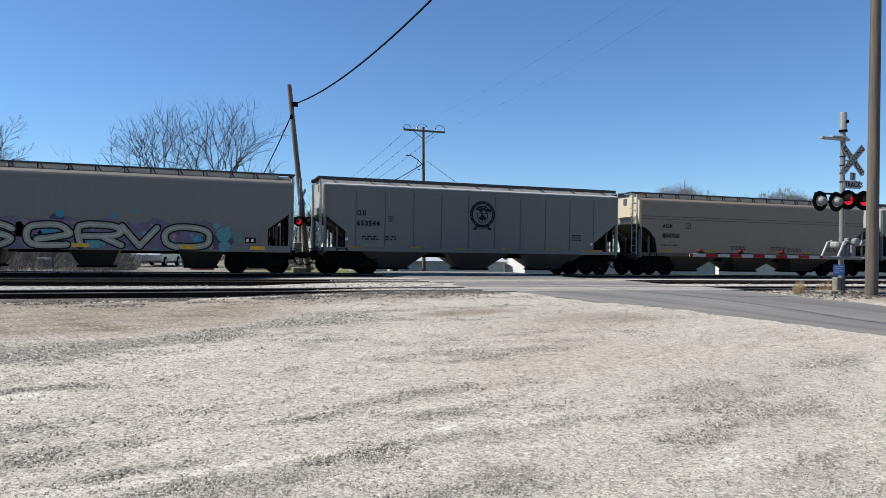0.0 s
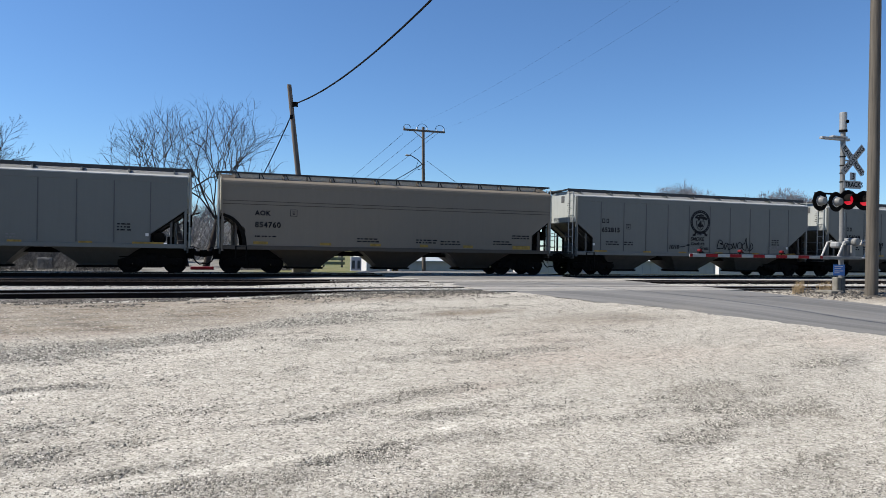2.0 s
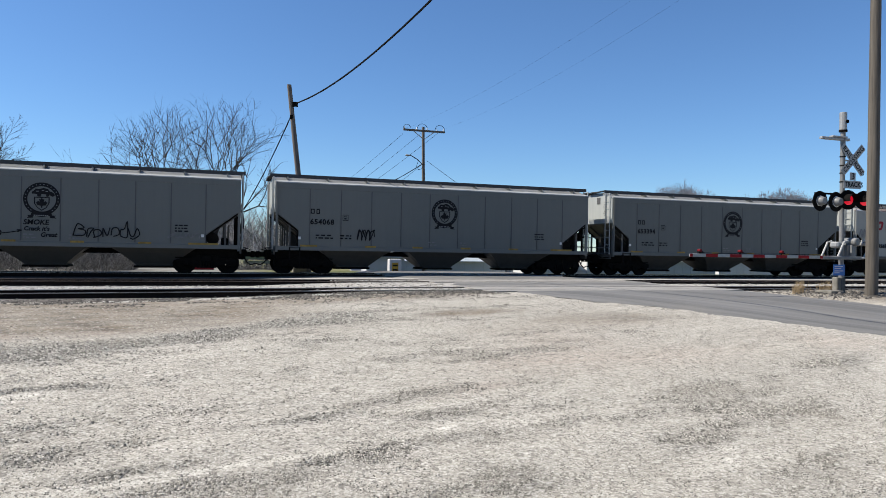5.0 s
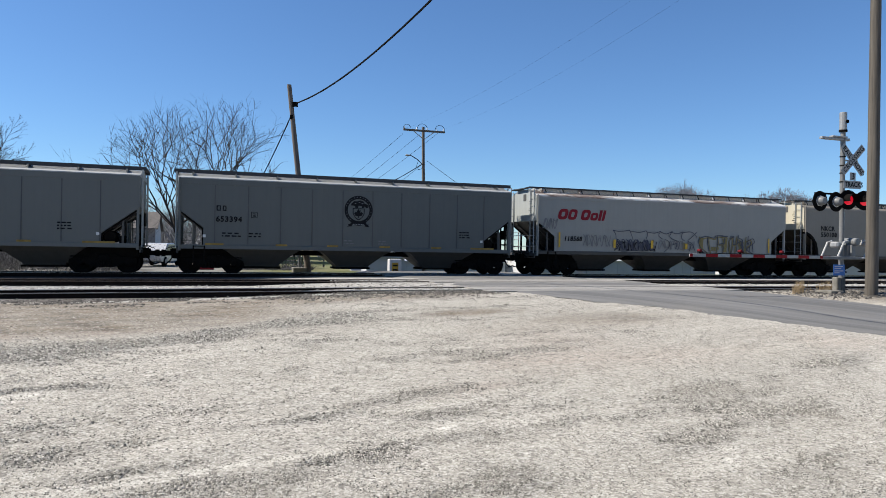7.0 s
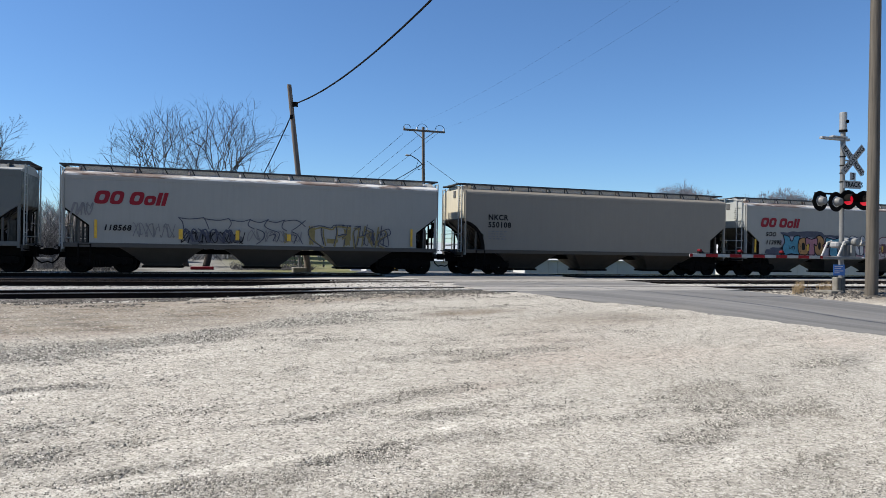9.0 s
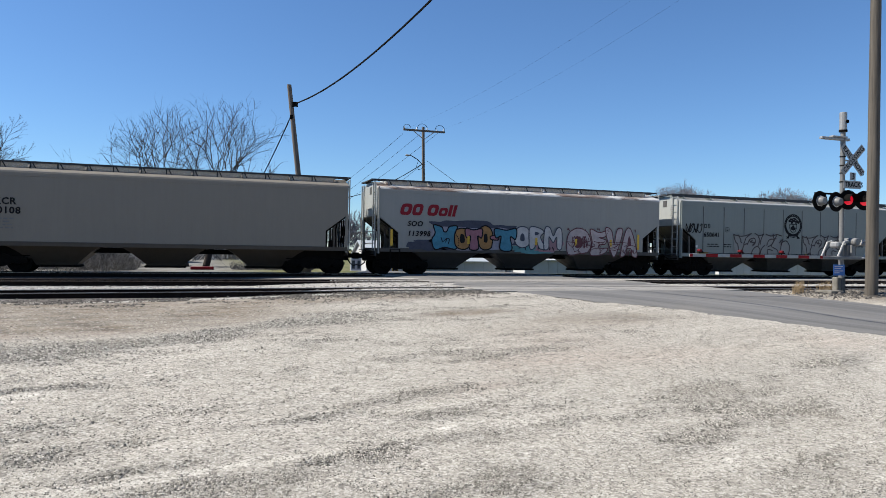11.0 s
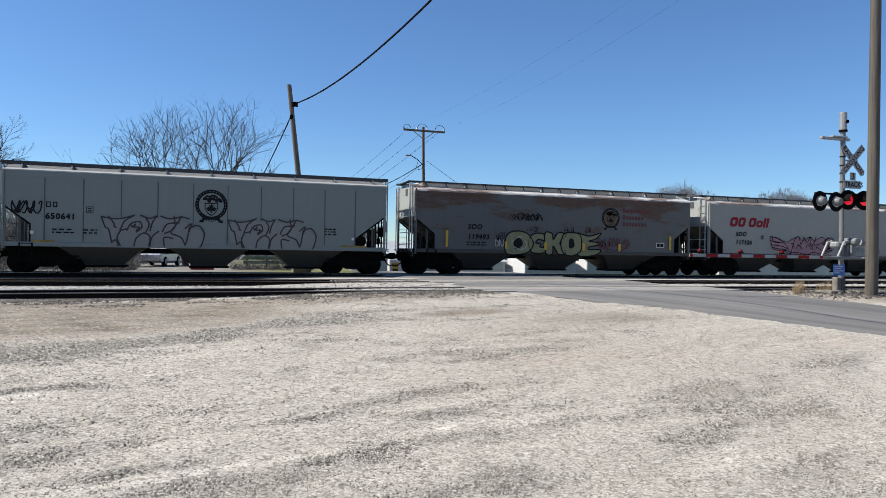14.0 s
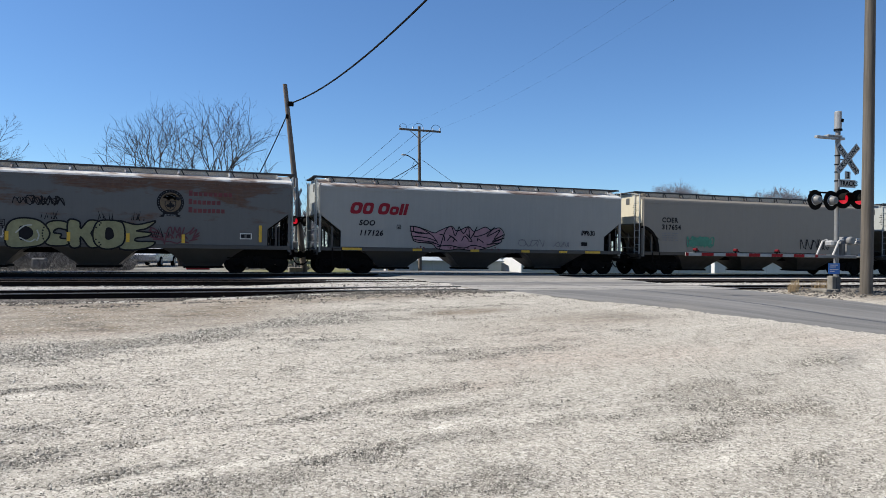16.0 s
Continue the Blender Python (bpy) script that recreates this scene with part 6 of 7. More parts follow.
    part("counterweight", bevelled(box(bmesh.new(), .66, .86, -.36, .36, 1.5, 1.62), .03), M_SIGN, t)
    part("tie_rod", tube(bmesh.new(), (-.5, 0, 1.12), (.6, 0, 1.12), .025, n=8), M_SIGN, t)
    part("drive_cap", bevelled(tube(bmesh.new(), (.34, -.3, 1.62), (.34, .3, 1.62), .13, n=16), .03), M_ALU, t, soft=True)
    part("drive_clamp", bevelled(box(bmesh.new(), -.35, -.05, -.16, .16, 1.42, 1.62), .05), M_GALV, t)
    part("gate_saddle", bevelled(box(bmesh.new(), -1.15, .45, -.36, -.28, 1.06, 1.16), .015), M_ALU, t)
    arm = part("gate_arm", bevelled(box(bmesh.new(), -6.05, -.3, -.345, -.315, 1.075, 1.17), .008), M_ARM, t, "white gate arm with red stripes")
    for k in range(7):
        a, b = (-6.05, -5.95) if k == 0 else (-6.35 + .85 * k, -5.93 + .85 * k)
        part("red_stripe", box(bmesh.new(), a, b, -.349, -.3455, 1.077, 1.168), M_RED, arm)
    for xx in (-5.71, -4.28, -2.74):
        lamp = part("arm_lamp", bevelled(tube(bmesh.new(), (xx, -.40, 1.255), (xx, -.27, 1.255), .048, n=14), .012), M_LENS, arm, "small red arm lamp")
        part("lamp_hood", bevelled(box(bmesh.new(), xx - .05, xx + .09, -.39, -.28, 1.20, 1.24), .01), M_BLACK, lamp)
        part("lamp_bracket", box(bmesh.new(), xx - .02, xx + .02, -.34, -.32, 1.16, 1.22), M_BLACK, arm)
    part("arm_cable", path_tube(bmesh.new(), [(-5.71, -.33, 1.2), (-5.0, -.33, 1.185), (-4.28, -.33, 1.2), (-3.5, -.33, 1.185), (-2.74, -.33, 1.2), (-1.2, -.33, 1.19)], .008, 5), M_BLACK, arm)
    sign = part("notice", bevelled(box(bmesh.new(), -.46, .02, -.125, -.115, .56, .90), .006), M_BLUE, t, "blue notice with white print")
    for zz, ww in ((.83, .34), (.77, .26), (.69, .36), (.63, .2)):
        part("notice_bar", box(bmesh.new(), -.41, -.41 + ww, -.1285, -.1255, zz, zz + .025), M_WHITE, sign)


crossing_signal()


def far_signal():
    x, y = 4.7, 36.7
    t = thing("crossing_signal", "silver crossing mast with red flashers beyond the train", "crossing signal", pose(x, y, .4))
    part("mast", tube(bmesh.new(), (0, 0, 0), (0, 0, 4.9), .075, n=14), M_ALU, t, soft=True)
    part("light_bar", tube(bmesh.new(), (-.62, 0, 2.85), (.62, 0, 2.85), .03, n=8), M_BLACK, t)
    light_unit(t, -.5, -.12, 2.66, False, False, .26), light_unit(t, -.1, -.2, 2.66, False, True, .26, True, 25), light_unit(t, .45, -.12, 2.66, False, False, .26, True, 25, M_BLACK)
    part("gate_drive", bevelled(box(bmesh.new(), -.35, .1, -.2, .2, 1.0, 1.6), .06), M_ALU, t)
    part("foundation", bevelled(box(bmesh.new(), -.35, .35, -.3, .3, -.1, .25), .03), M_CONCRETE, t)
    for sgn in (1, -1):
        part("crossbuck_blade", box(bmesh.new(), -.61, .61, -.004, .004, -.115, .115), M_GALV, t, m=pose(.1, .12 + .01 * sgn, 3.95, 0, 0, 58) @ pose(0, 0, 0, 0, 45 * sgn, 0))


far_signal()


# ---- poles and lines ----
def pole(name, base, top, r0, r1, mat, label):
    bm = bmesh.new()
    a, b = Vector(base), Vector(top)
    loops = []
    for k in range(13):
        p = a.lerp(b, k / 12)
        r = r0 + (r1 - r0) * k / 12
        loops.append([(p.x + r * math.cos(6.2832 * i / 18) * (1 + .02 * math.sin(i * 2 + k)), p.y + r * math.sin(6.2832 * i / 18), p.z) for i in range(18)])
    rings(bm, loops)
    t = thing(name, label, "utility pole")
    part("shaft", bm, mat, t, soft=True)
    return t


pole("utility_pole", (19.13, 15.6, .3), (19.14, 15.6, 12.5), .182, .135, M_POLE, "thick weathered wooden utility pole beside the road")
lean_pole = pole("utility_pole", (5.22, 36.9, .2), (4.05, 36.9, 10.2), .17, .115, M_POLE_DARK, "leaning grey-brown wooden pole beyond the train")
far_pole = pole("utility_pole", (16.4, 52, -2.2), (16.1, 52, 11.35), .16, .11, M_POLE_DARK, "wooden utility pole with crossarm and street light")


def pole_fittings():
    part("cable_clamp", bevelled(box(bmesh.new(), 4.2, 4.5, 36.72, 36.82, 9.05, 9.3), .02), M_BLACK, lean_pole)
    part("cable_clamp", bevelled(box(bmesh.new(), 4.1, 4.25, 36.74, 36.82, 8.4, 8.62), .02), M_BLACK, lean_pole)
    bm = bevelled(box(bmesh.new(), 14.45, 17.85, 51.82, 51.94, 10.95, 11.1), .01)
    part("crossarm", bm, M_POLE_DARK, far_pole)
    for a, b in (((15.3, 10.95), (16.1, 10.35)), ((16.95, 10.95), (16.15, 10.35))):
        part("arm_brace", tube(bmesh.new(), (a[0], 51.85, a[1]), (b[0], 51.85, b[1]), .03, n=6), M_GALV, far_pole)
    for x in (14.55, 15.55, 16.4, 17.2, 17.75):
        part("insulator", bevelled(tube(bmesh.new(), (x, 51.88, 11.1), (x, 51.88, 11.28), .05, .035, 10), .01), M_GLASS, far_pole)
    for x, r in ((16.0, .42), (17.45, .4), (14.75, .3)):
        pts = [(x + r * math.cos(a), 51.88, 11.15 + r * math.sin(a)) for a in [math.pi * k / 10 for k in range(11)]]
        part("jumper_wire", path_tube(bmesh.new(), pts, .018, 5), M_CABLE, far_pole)
    pts = [(16.1, 51.88, 8.35), (15.6, 51.8, 8.75), (15.1, 51.7, 8.98), (14.85, 51.65, 9.02)]
    part("lamp_arm", path_tube(bmesh.new(), pts, .035, 8), M_BLACK, far_pole)
    part("lamp_head", bevelled(box(bmesh.new(), 14.6, 14.95, 51.5, 51.75, 8.95, 9.05), .03), M_GALV, far_pole)
    pts = [(15.7, 51.85, 8.6), (15.55, 51.85, 8.2), (15.75, 51.85, 7.95), (16.0, 51.85, 8.05), (16.1, 51.85, 8.3)]
    part("lamp_wire", path_tube(bmesh.new(), pts, .02, 5), M_CABLE, far_pole)


pole_fittings()


def cable(name, a, b, sag, r, label, n=24):
    a, b = Vector(a), Vector(b)
    pts = [a.lerp(b, k / n) - Vector((0, 0, sag * 4 * (k / n) * (1 - k / n))) for k in range(n + 1)]
    solid(name, path_tube(bmesh.new(), pts, r, 6), M_CABLE, label, "cable")


cable("overhead_cable", (4.42, 36.85, 9.25), (6.55, 12.0, 9.4), 0.75, 0.035, "thick black cable sagging from the leaning pole")
cable("overhead_cable", (4.17, 36.85, 8.58), (2.19, 44.0, 3.93), 0.25, 0.03, "black service cable running down from the leaning pole")
cable("power_line", (14.5, 52.0, 10.75), (11.33, 75.0, 6.42), 0.15, 0.012, "thin grey power line")
cable("power_line", (15.93, 52.0, 10.85), (12.25, 75.0, 6.08), 0.15, 0.012, "thin grey power line")
cable("power_line", (17.33, 52.0, 10.95), (13.17, 75.0, 5.87), 0.15, 0.012, "thin grey power line")
cable("power_line", (16.11, 52.0, 8.46), (12.85, 70.0, 6.76), 0.5, 0.03, "black service line from the street light pole")
cable("power_line", (16.11, 52.0, 8.46), (16.96, 70.0, 7.33), 0.2, 0.012, "thin grey power line")
cable("guy_wire", (16.43, 52.0, 8.71), (17.74, 46.0, 5.86), 0.0, 0.015, "guy wire of the utility pole")
cable("power_line", (14.59, 52.0, 11.11), (15.49, 18.0, 11.79), 0.6, 0.0022, "thin grey power line")
cable("power_line", (17.85, 52.0, 11.35), (16.85, 18.0, 11.64), 0.6, 0.0022, "thin grey power line")


# ---- trees and brush ----
def bare_tree(name, x, y, height, spread, seed, label, material=None, stems=4, levels=3, twig=0.010, z0=None, trunk=0.2, kids=7):
    """A leafless tree: long curving limbs with shorter side branches down to fine twigs."""
    rng = random.Random(seed)
    wood = ([], []), ([], [])

    def limb(k, pts, radii, n):
        verts, faces = wood[k]
        for i, (p, r) in enumerate(zip(pts, radii)):
            d = (pts[min(i + 1, len(pts) - 1)] - pts[max(i - 1, 0)]).normalized()
            s = d.orthogonal().normalized()
            t = d.cross(s)
            at = len(verts)
            verts.extend(p + (s * math.cos(6.2832 * q / n) + t * math.sin(6.2832 * q / n)) * r for q in range(n))
            if i:
                faces.extend((at - n + q, at - n + (q + 1) % n, at + (q + 1) % n, at + q) for q in range(n))

    def grow(p, d, length, r, level):
        steps = 7 if level == 0 else (4 if level == 1 else (3 if level < levels else (2 if levels > 2 and twig < .03 else 1)))
        pts, radii, ways = [p], [r], [d]
        bend = Vector((rng.gauss(0, .05), rng.gauss(0, .05), .05 if level else .02))
        for k in range(steps):
            d = (d + bend + Vector((rng.gauss(0, .07), rng.gauss(0, .07), rng.gauss(0, .05)))).normalized()
            p = p + d * length / steps
            pts.append(p), ways.append(d)
            radii.append(max(twig * .55, r * (1 - .82 * (k + 1) / steps)))
        limb(0 if level == 0 else 1, pts, radii, 6 if level == 0 else 3)
        if level >= levels:
            return
        count = kids + (3 if level == 0 else 0) - level
        for k in range(count):
            f = .22 + .76 * (k + rng.random()) / count
            i = min(steps - 1, int(f * steps))
            q = pts[i].lerp(pts[i + 1], f * steps - i)
            w = ways[i + 1]
            a = rng.uniform(0, 6.2832)
            s = w.orthogonal().normalized()
            out = s * math.cos(a) + w.cross(s) * math.sin(a)
            tilt = rng.uniform(.45, .95)
            grow(q, (w + out * tilt + Vector((0, 0, .12))).normalized(), length * rng.uniform(.34, .56) * (1.1 - .45 * f), max(twig, radii[i] * .62), level + 1)

    for k in range(stems):
        a = 6.2832 * (k + rng.uniform(-.3, .3)) / stems
        s = spread * (.2 + .9 * ((k * .618) % 1))
        grow(Vector((math.cos(a) * .15, math.sin(a) * .15, 0)), Vector((math.cos(a) * s, math.sin(a) * s, 1)).normalized(), height * rng.uniform(.82, 1.0), trunk * rng.uniform(.75, 1), 0)
    s = height / max(v.z for q in wood for v in q[0])
    t = thing(name, label, "tree", pose(x, y, float(rise(x, y)) - .05 if z0 is None else z0))
    for nm, (verts, faces) in zip(("trunk", "crown"), wood):
        part(nm, raw_mesh(nm, [tuple(v * s) for v in verts], faces, material or M_BARK), None, t)
    return t




def fan_tree(x, y, height, reach, shift, seed, label, limbs=9, name="bare_tree", material=None, tip=.012, z0=None, deep=6, wide=0.0):
    """A bare round-headed tree: a short trunk whose limbs fork again and again, curving up to fine tips."""
    rng = random.Random(seed)
    verts, faces, tv, tf = [], [], [], []
    middle = Vector((shift, 0, height * .48))

    def piece(vs, fs, a, b, ra, rb, n):
        d = (b - a).normalized()
        s = d.orthogonal().normalized()
        t = d.cross(s)
        i = len(vs)
        for p, r in ((a, ra), (b, rb)):
            vs.extend(p + (s * math.cos(6.2832 * q / n) + t * math.sin(6.2832 * q / n)) * r for q in range(n))
        fs.extend((i + q, i + (q + 1) % n, i + n + (q + 1) % n, i + n + q) for q in range(n))

    def room(p):
        q = p - middle
        return math.sqrt((q.x / reach) ** 2 + (q.y / (reach * .8)) ** 2 + (q.z / (height * .52)) ** 2)

    def fork(p, d, length, r, depth):
        steps = 3 if depth < 5 else 2
        q = p
        for k in range(steps):
            d = (d + Vector((rng.gauss(0, .07 + .03 * wide), rng.gauss(0, .07 + .03 * wide), .028 - .012 * wide + rng.gauss(0, .04 + .03 * wide)))).normalized()
            e = q + d * length / steps
            piece(verts, faces, q, e, r * (1 - .1 * k), r * (1 - .1 * (k + 1)), 4 if depth < 3 else 3)
            if depth > 1 and rng.random() < .5 + .2 * wide:
                a = rng.uniform(0, 6.28)
                s = d.orthogonal().normalized()
                w = (d * .7 + s * math.cos(a) + d.cross(s) * math.sin(a) + Vector((0, 0, .35))).normalized()
                piece(verts, faces, e, e + w * height * rng.uniform(.02, .055), max(tip * .7, r * .35), tip * .5, 3)
            q = e
        if depth >= deep or room(q) > 1.0 + rng.uniform(-.12, .06):
            return
        side = d.orthogonal().normalized()
        a = rng.uniform(0, 6.2832)
        out = side * math.cos(a) + d.cross(side) * math.sin(a)
        n = 3 if depth < 2 and rng.random() < .4 else 2
        for k in range(n):
            turn = (rng.uniform(.2, .44) + .16 * wide) * (1 if k == 0 else -1) if k < 2 else rng.uniform(-.2, .2)
            w = (d + out * turn + Vector((0, 0, .035))).normalized()
            fork(q, w, length * rng.uniform(.72, .95), max(tip, r * (.76 if k == 0 else .6)), depth + 1)

    base = Vector((0, 0, 0))
    top = Vector((shift * (.15 + .35 * wide), 0, height * (.2 + .06 * wide)))
    piece(tv, tf, base, base.lerp(top, .5), .018 * height, .016 * height, 8), piece(tv, tf, base.lerp(top, .5), top, .016 * height, .015 * height, 8)
    for k in range(limbs):
        a = 2.4 * k + rng.uniform(-.2, .2)
        lean = math.tan(radians(6 + 70 * ((k * .618) % 1)))
        d = Vector((math.cos(a) * lean + shift * .12, math.sin(a) * lean * .7, 1)).normalized()
        fork(top - Vector((0, 0, rng.uniform(0, height * .06))), d, height * .158, (.0095 - .0025 * wide) * height, 0)
    t = thing(name, label, "tree", pose(x, y, float(rise(x, y)) - .05 if z0 is None else z0))
    part("trunk", raw_mesh("trunk", [tuple(v) for v in tv], tf, material or M_BARK), None, t)
    part("crown", raw_mesh("crown", [tuple(v) for v in verts], faces, material or M_BARK), None, t)


fan_tree(-1.05, 46, 10.85, 3.5, -1.4, 3, "bare spreading tree with many thin branches", 7, tip=.0068, deep=6, wide=.9)
fan_tree(0.1, 46.6, 11.9, 3.7, 1.5, 14, "bare round-headed tree against the sky", 7, tip=.0068, deep=6, wide=.9)
bare_tree("bare_tree", -14.3, 46, 9.6, .4, 5, "bare tree with drooping twigs", stems=5, kids=9)
bare_tree("bare_sapling", -7.3, 45, 7.0, .3, 6, "thin bare sapling with few upright shoots", stems=4, levels=1, trunk=.05, kids=5)
bare_tree("bare_sapling", 6.0, 47, 7.0, .5, 7, "thin bare sapling beside the leaning pole", stems=4, levels=2, trunk=.05, kids=5)
for k, (tx, ty, th, sp) in enumerate(((128, 172, 22.6, .5), (133, 170, 23.2, .5), (139, 173, 22.5, .5), (147, 176, 21, .5), (157, 172, 21, .5), (165, 171, 22.2, .55), (171, 170, 23.2, .55), (177, 171, 22.6, .55), (183, 172, 21, .5), (192, 175, 20.5, .5))):
    fan_tree(tx, ty, th, 5.2, 0, 20 + k, "distant hazy bare tree on the horizon", 8, "distant_tree", M_BARK_HAZE, .032, 0, 8)


def tree_belt():
    """A belt of low bare trees far behind the tracks, closing the gaps between cars."""
    rng = random.Random(77)
    kinds = [bare_tree("belt_tree", -60 + 8 * k, 92, 7.0, .6, 40 + k, "low bare tree in a distant thicket", M_BARK_HAZE, 6, 2, .045, z0=.1, trunk=.12, kids=11) for k in range(3)]
    for k in range(20):
        x = -58 + k * 4.2 + rng.uniform(-1, 1)
        copy_thing(kinds[k % 3], pose(x, 88 + rng.uniform(-4, 9), .1, 0, 0, rng.uniform(0, 360)))


tree_belt()


def brush(x0, x1, y, h, seed, name="brush", count=700, deep=.8, r0=.016, material=None, label="tangle of dry leafless brush beyond the rails"):
    rng = random.Random(seed)
    verts, faces = [], []
    for _ in range(count):
        x, yy = rng.uniform(x0, x1), y + rng.gauss(0, deep)
        a, l = rng.uniform(0, 6.28), h * rng.uniform(.3, 1)
        p = Vector((x, yy, float(rise(x, yy)) - .02))
        for s in range(3):
            q = p + Vector((math.cos(a) * l * .3 + rng.gauss(0, .12), math.sin(a) * l * .2, l / 3 + rng.gauss(0, .05)))
            r = r0 - r0 * .25 * s
            i = len(verts)
            verts.extend([p + Vector((-r, 0, 0)), p + Vector((r, 0, 0)), p + Vector((0, r, 0)), q + Vector((-r * .6, 0, 0)), q + Vector((r * .6, 0, 0)), q + Vector((0, r * .6, 0))])
            faces.extend([(i, i + 1, i + 4, i + 3), (i + 1, i + 2, i + 5, i + 4), (i + 2, i, i + 3, i + 5)])
            p = q
    me = raw_mesh(name, [tuple(v) for v in verts], faces, material or M_BRUSH)
    tagged(new(name, me), label, "bushes", kind="stuff")


brush(-13, -9.6, 43, 1.5, 1), brush(-9.2, -3.7, 43.5, 1.3, 2), brush(-16, -5.2, 52, 3.6, 4, count=1700), brush(-14, -8.5, 39.5, .8, 5), brush(-6, -3.4, 39.2, .6, 6), brush(-14, -4, 41.5, 1.1, 7), brush(1.5, 6, 41, .5, 8), brush(-15, -3.6, 36.8, .55, 9)
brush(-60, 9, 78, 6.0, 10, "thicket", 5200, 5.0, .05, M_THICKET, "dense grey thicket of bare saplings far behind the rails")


# ---- beyond the tracks ----
def siding_building(name, x0, x1, y0, y1, z0, eave, ridge, wall, roof, label, ribs=True):
    t = thing(name, label, "building")
    part("wall", box(bmesh.new(), x0, x1, y0, y0 + .15, z0, eave), wall, t)
    part("wall", box(bmesh.new(), x0, x1, y1 - .15, y1, z0, eave), wall, t)
    for x in (x0, x1 - .15):
        part("gable_wall", prism(bmesh.new(), [(y0 + .15, z0), (y1 - .15, z0), (y1 - .15, eave), ((y0 + y1) / 2, ridge), (y0 + .15, eave)], x, x + .15, "x"), M_WALL_WHITE, t)
    ym = (y0 + y1) / 2
    part("roof", prism(bmesh.new(), [(y0 - .25, eave - .02), (ym, ridge + .06), (y1 + .25, eave - .02), (y1 + .25, eave + .06), (ym, ridge + .16), (y0 - .25, eave + .06)], x0 - .2, x1 + .2, "x"), roof, t)
    if ribs:
        rib = mesh_of(box(bmesh.new(), -.03, .03, -.03, 0, z0, eave - .03), "wall_rib", wall)
        k = 0
        while x0 + .5 + k * .9 < x1 and k < 60:
            part("wall_rib", rib, None, t, m=pose(x0 + .5 + k * .9, y0, 0))
            k += 1
    return t


def far_side():
    g = lambda x, y: float(rise(x, y))
    siding_building("warehouse", 16.2, 26.0, 58, 72, -2.3, .68, 2.3, M_WALL_GREY, M_WALL_GREY, "long low blue-grey metal warehouse with ribbed walls")
    siding_building("warehouse", 26.6, 31.6, 55, 59.3, -2.3, .95, 1.7, M_WALL_GREY, M_WALL_WHITE, "low grey metal building, gable end coloured white for sunlight")
    siding_building("warehouse", 32.8, 47, 55, 57.5, -2.3, .95, 1.5, M_WALL_GREY, M_WALL_WHITE, "long grey metal shed, end wall coloured white for sunlight")
    siding_building("warehouse", 50, 84, 58, 76, -2.3, .95, 2.9, M_WALL_WHITE, M_WALL_WHITE, "long pale metal shed")
    t = siding_building("small_house", 11.3, 14.2, 50, 55, -1.2, 1.1, 2.2, M_WALL_GREY, M_WALL_GREY, "small grey house with window", False)
    part("window", box(bmesh.new(), 13.2, 13.9, 49.95, 50.02, .15, .75), M_WINDOW, t)
    t = thing("porch_panel", "white panel with two dark glazed doors", "door", pose(9.75, 46.5, g(9.75, 46.5)))
    part("frame", bevelled(box(bmesh.new(), -.36, .36, -.2, .2, 0, 1.2), .02), M_WALL_WHITE, t)
    for x in (-.2, .18):
        part("pane", box(bmesh.new(), x - .1, x + .1, -.212, -.195, .4, .95), M_WINDOW, t)
    t = thing("kiosk", "white kiosk with yellow and black sign", "kiosk", pose(12.45, 46.5, g(12.45, 46.5)))
    part("body", bevelled(box(bmesh.new(), -.4, .45, -.3, .3, 0, 1.75), .03), M_WALL_WHITE, t)
    s = part("sign", box(bmesh.new(), -.22, .22, -.33, -.305, .55, 1.5), M_YELLOW, t, "yellow sign with black bars")
    for z in (.6, .95, 1.25):
        part("sign_bar", box(bmesh.new(), -.18, .18, -.338, -.331, z, z + .12), M_INK, s)
    # board fence
    t = thing("board_fence", "pale green horizontal board fence on posts", "fence", pose(0, 47, g(6, 47)))
    for k in range(6):
        part("post", box(bmesh.new(), 2.6 + k * 1.25, 2.72 + k * 1.25, 0, .1, 0, 1.05), M_POLE_DARK, t)
    for z in (.18, .48, .78):
        part("board", bevelled(box(bmesh.new(), 2.4, 9.1, -.04, 0, z, z + .2), .01), M_GREEN, t)
    t = thing("equipment_cabinet", "pale grey equipment cabinet standing in brush", "cabinet", pose(-7.75, 40.3, g(-7.75, 40.3)))
    part("cabinet_body", bevelled(box(bmesh.new(), -.30, .30, -.3, .3, -.35, .55), .03), M_CABINET, t)
    part("cabinet_door", bevelled(box(bmesh.new(), -.25, .25, -.325, -.302, -.2, .49), .01), M_CABINET, t)
    # white house between the trees
    t = siding_building("white_house", -9.5, -3.5, 56, 63, .1, 2.9, 4.2, M_CLAPBOARD, M_ROOFING, "white clapboard house seen between the trees", False)
    for x in (-8.6, -7.2, -5.2):
        part("window", box(bmesh.new(), x, x + .8, 55.95, 56.02, 1.3, 2.3), M_WINDOW, t)
    t = thing("concrete_block", "tan concrete block lying in grass", "block", pose(-5.6, 44, g(-5.6, 44) - .02))
    part("block_body", bevelled(box(bmesh.new(), -.25, .25, -.25, .25, 0, .55), .03), M_CONCRETE, t)
    solid("steel_plate", bevelled(box(bmesh.new(), -.6, .6, -.2, .2, 0, .16), .02), M_INK_RED, "low red painted steel beam on the ground", "beam", m=pose(-.1, 40, .4))
    solid("paving_slab", bevelled(box(bmesh.new(), -1.0, 1.0, -.3, .3, 0, .1), .02), M_WALL_WHITE, "low white concrete wheel stop", "wheel stop", m=pose(10.6, 42.5, g(10.6, 42.5)))


far_side()


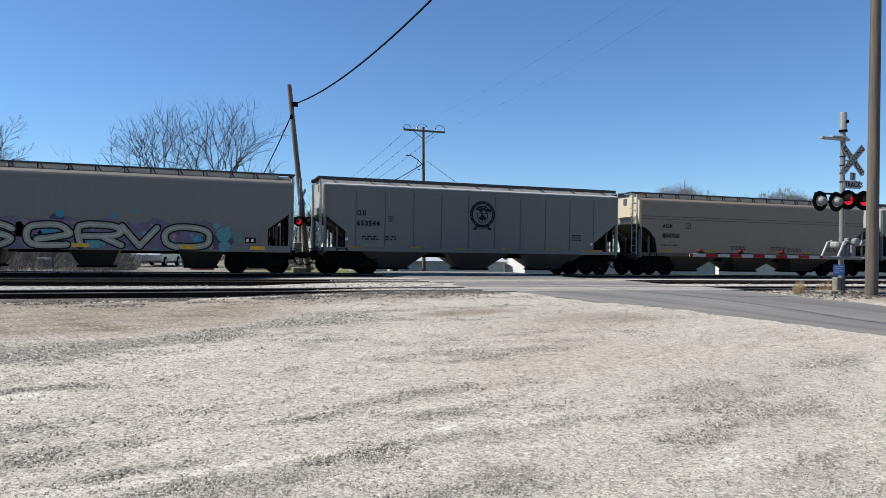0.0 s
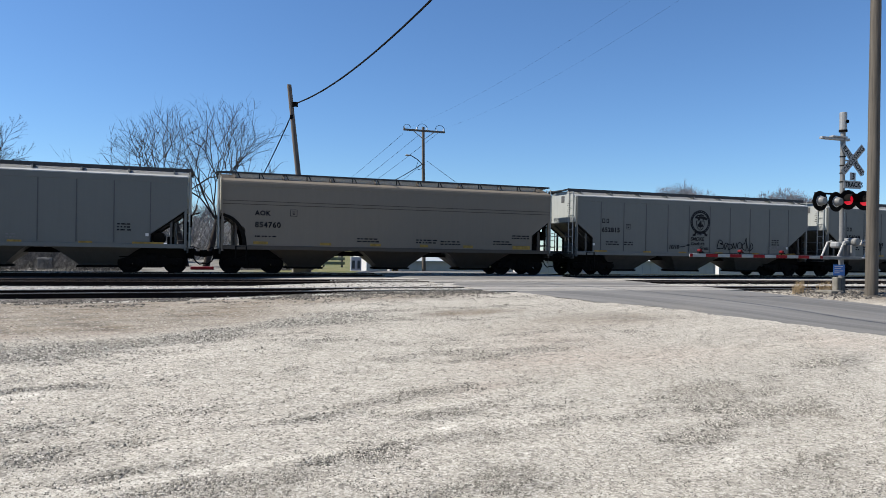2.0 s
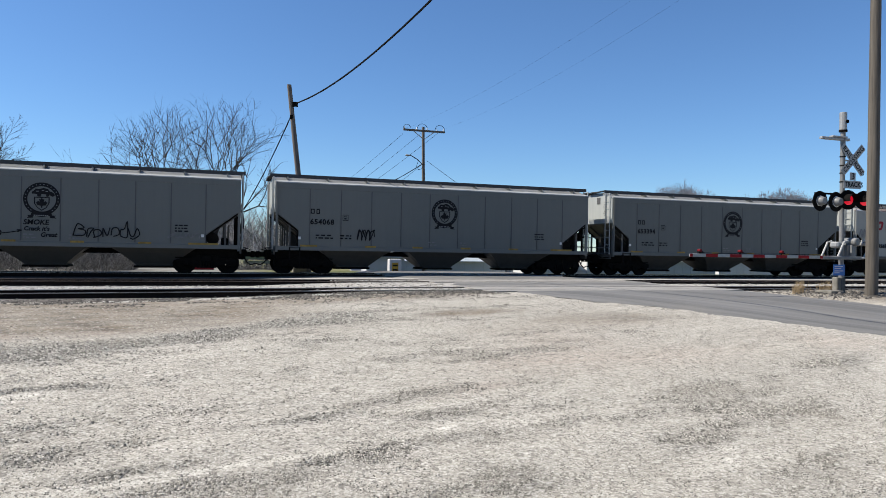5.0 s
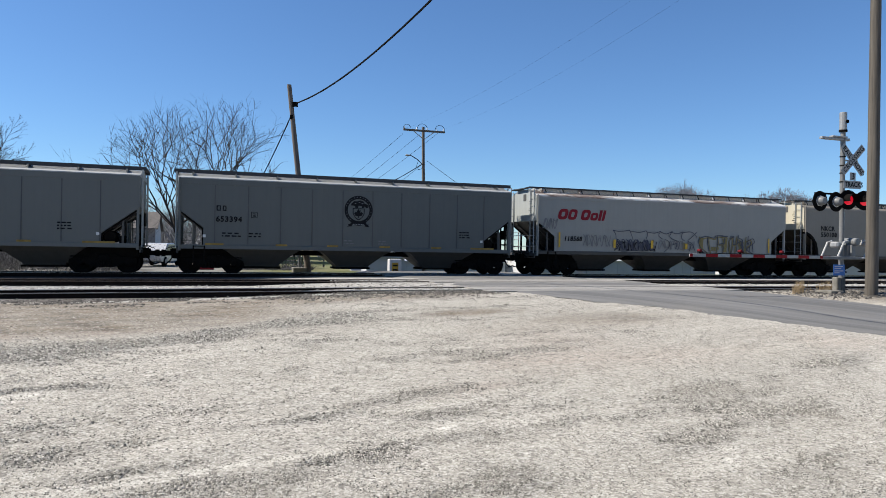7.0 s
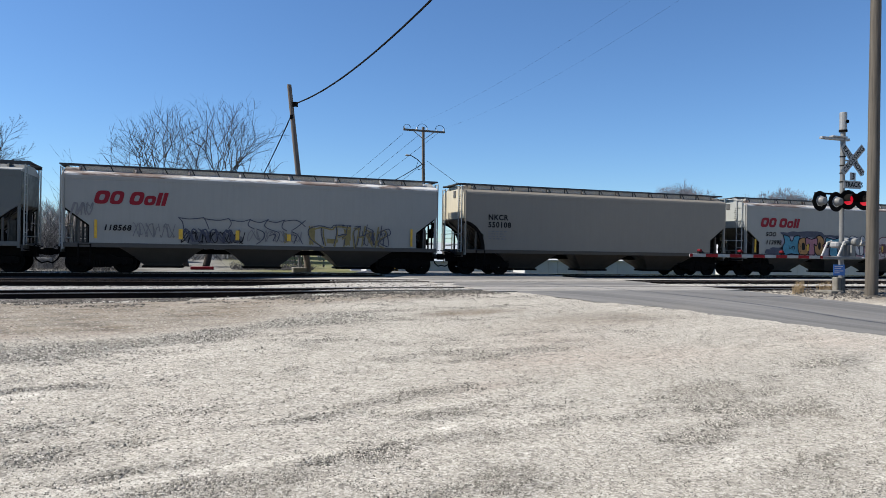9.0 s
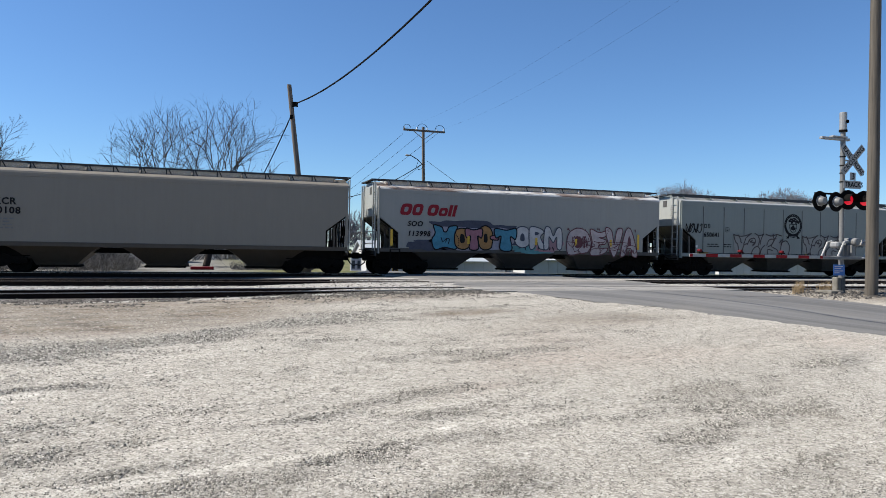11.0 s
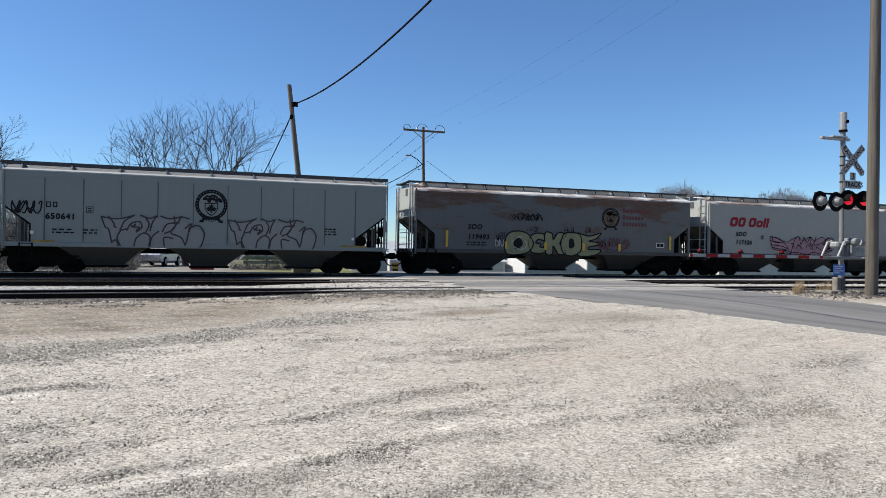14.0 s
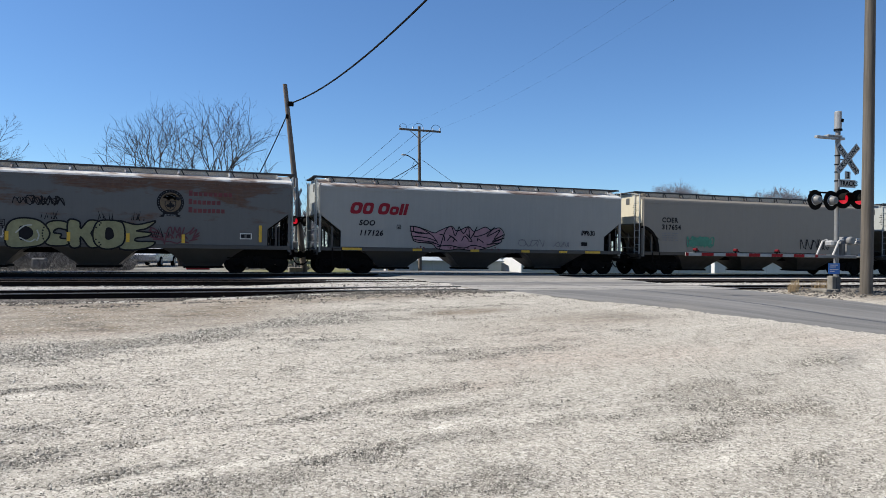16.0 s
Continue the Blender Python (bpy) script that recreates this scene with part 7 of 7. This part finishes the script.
def parked_car(x, y, turn, paint, label):
    """A small parked car: lower body, cabin, glass, lamps and four wheels."""
    z = float(rise(x, y))
    t = thing("parked_car", label, "car", pose(x, y, z, 0, 0, turn))
    out = [(-2.2, .35), (-2.25, .75), (-1.5, .92), (1.2, .95), (2.1, .88), (2.2, .4), (1.9, .28), (-1.9, .28)]
    part("body", bevelled(prism(bmesh.new(), out, -.85, .85), .05), paint, t)
    part("cabin", bevelled(prism(bmesh.new(), [(-1.0, .9), (-.45, 1.42), (.85, 1.45), (1.55, .92)], -.74, .74), .05), paint, t)
    part("side_glass", prism(bmesh.new(), [(-.8, .95), (-.38, 1.34), (.8, 1.37), (1.3, .97)], -.752, .752), M_WINDOW, t)
    for wx in (-1.35, 1.35):
        for wy in (-.8, .8):
            w = part("wheel", bevelled(tube(bmesh.new(), (wx, wy - .1, .31), (wx, wy + .1, .31), .31, n=18), .03), M_BLACK, t)
            part("rim", tube(bmesh.new(), (wx, wy - .11, .31), (wx, wy + .11, .31), .19, n=12), M_GALV, w)
    for wy in (-.6, .6):
        part("headlight", bevelled(box(bmesh.new(), -2.27, -2.2, wy - .15, wy + .15, .6, .74), .01), M_GLASS, t)
        part("tail_light", bevelled(box(bmesh.new(), 2.14, 2.2, wy - .15, wy + .15, .62, .78), .01), M_LENS, t)
    return t


parked_car(-2.75, 47, 76, M_CAR, "silver car parked beyond the tracks")
parked_car(-6.6, 54, 0, M_WALL_WHITE, "white car parked beside the house")


# ---- motion: the whole train rolls to the left ----
RUN = [0.0, 10.46, 20.95, 31.46, 41.97, 52.48, 62.99, 73.5, 84.0, 94.5, 105.0, 115.51, 126.03, 136.57, 147.15, 157.73, 168.17]


def motions():
    for car, x0 in TRAIN:
        walk(car, [(t, pose(x0 - s, TRACK_MAIN, RAIL)) for t, s in enumerate(RUN)])
    # each wheelset rolls without slipping
    steps = [k / FPS for k in range(16 * FPS + 1)]
    turn = [-math.degrees(float(np.interp(t, range(17), RUN)) / 0.457) for t in steps]
    for wheelset, s in WHEELS:
        walk(wheelset, [(t, pose(s, 0, 0.457, 0, a, 0)) for t, a in zip(steps, turn)])


motions()
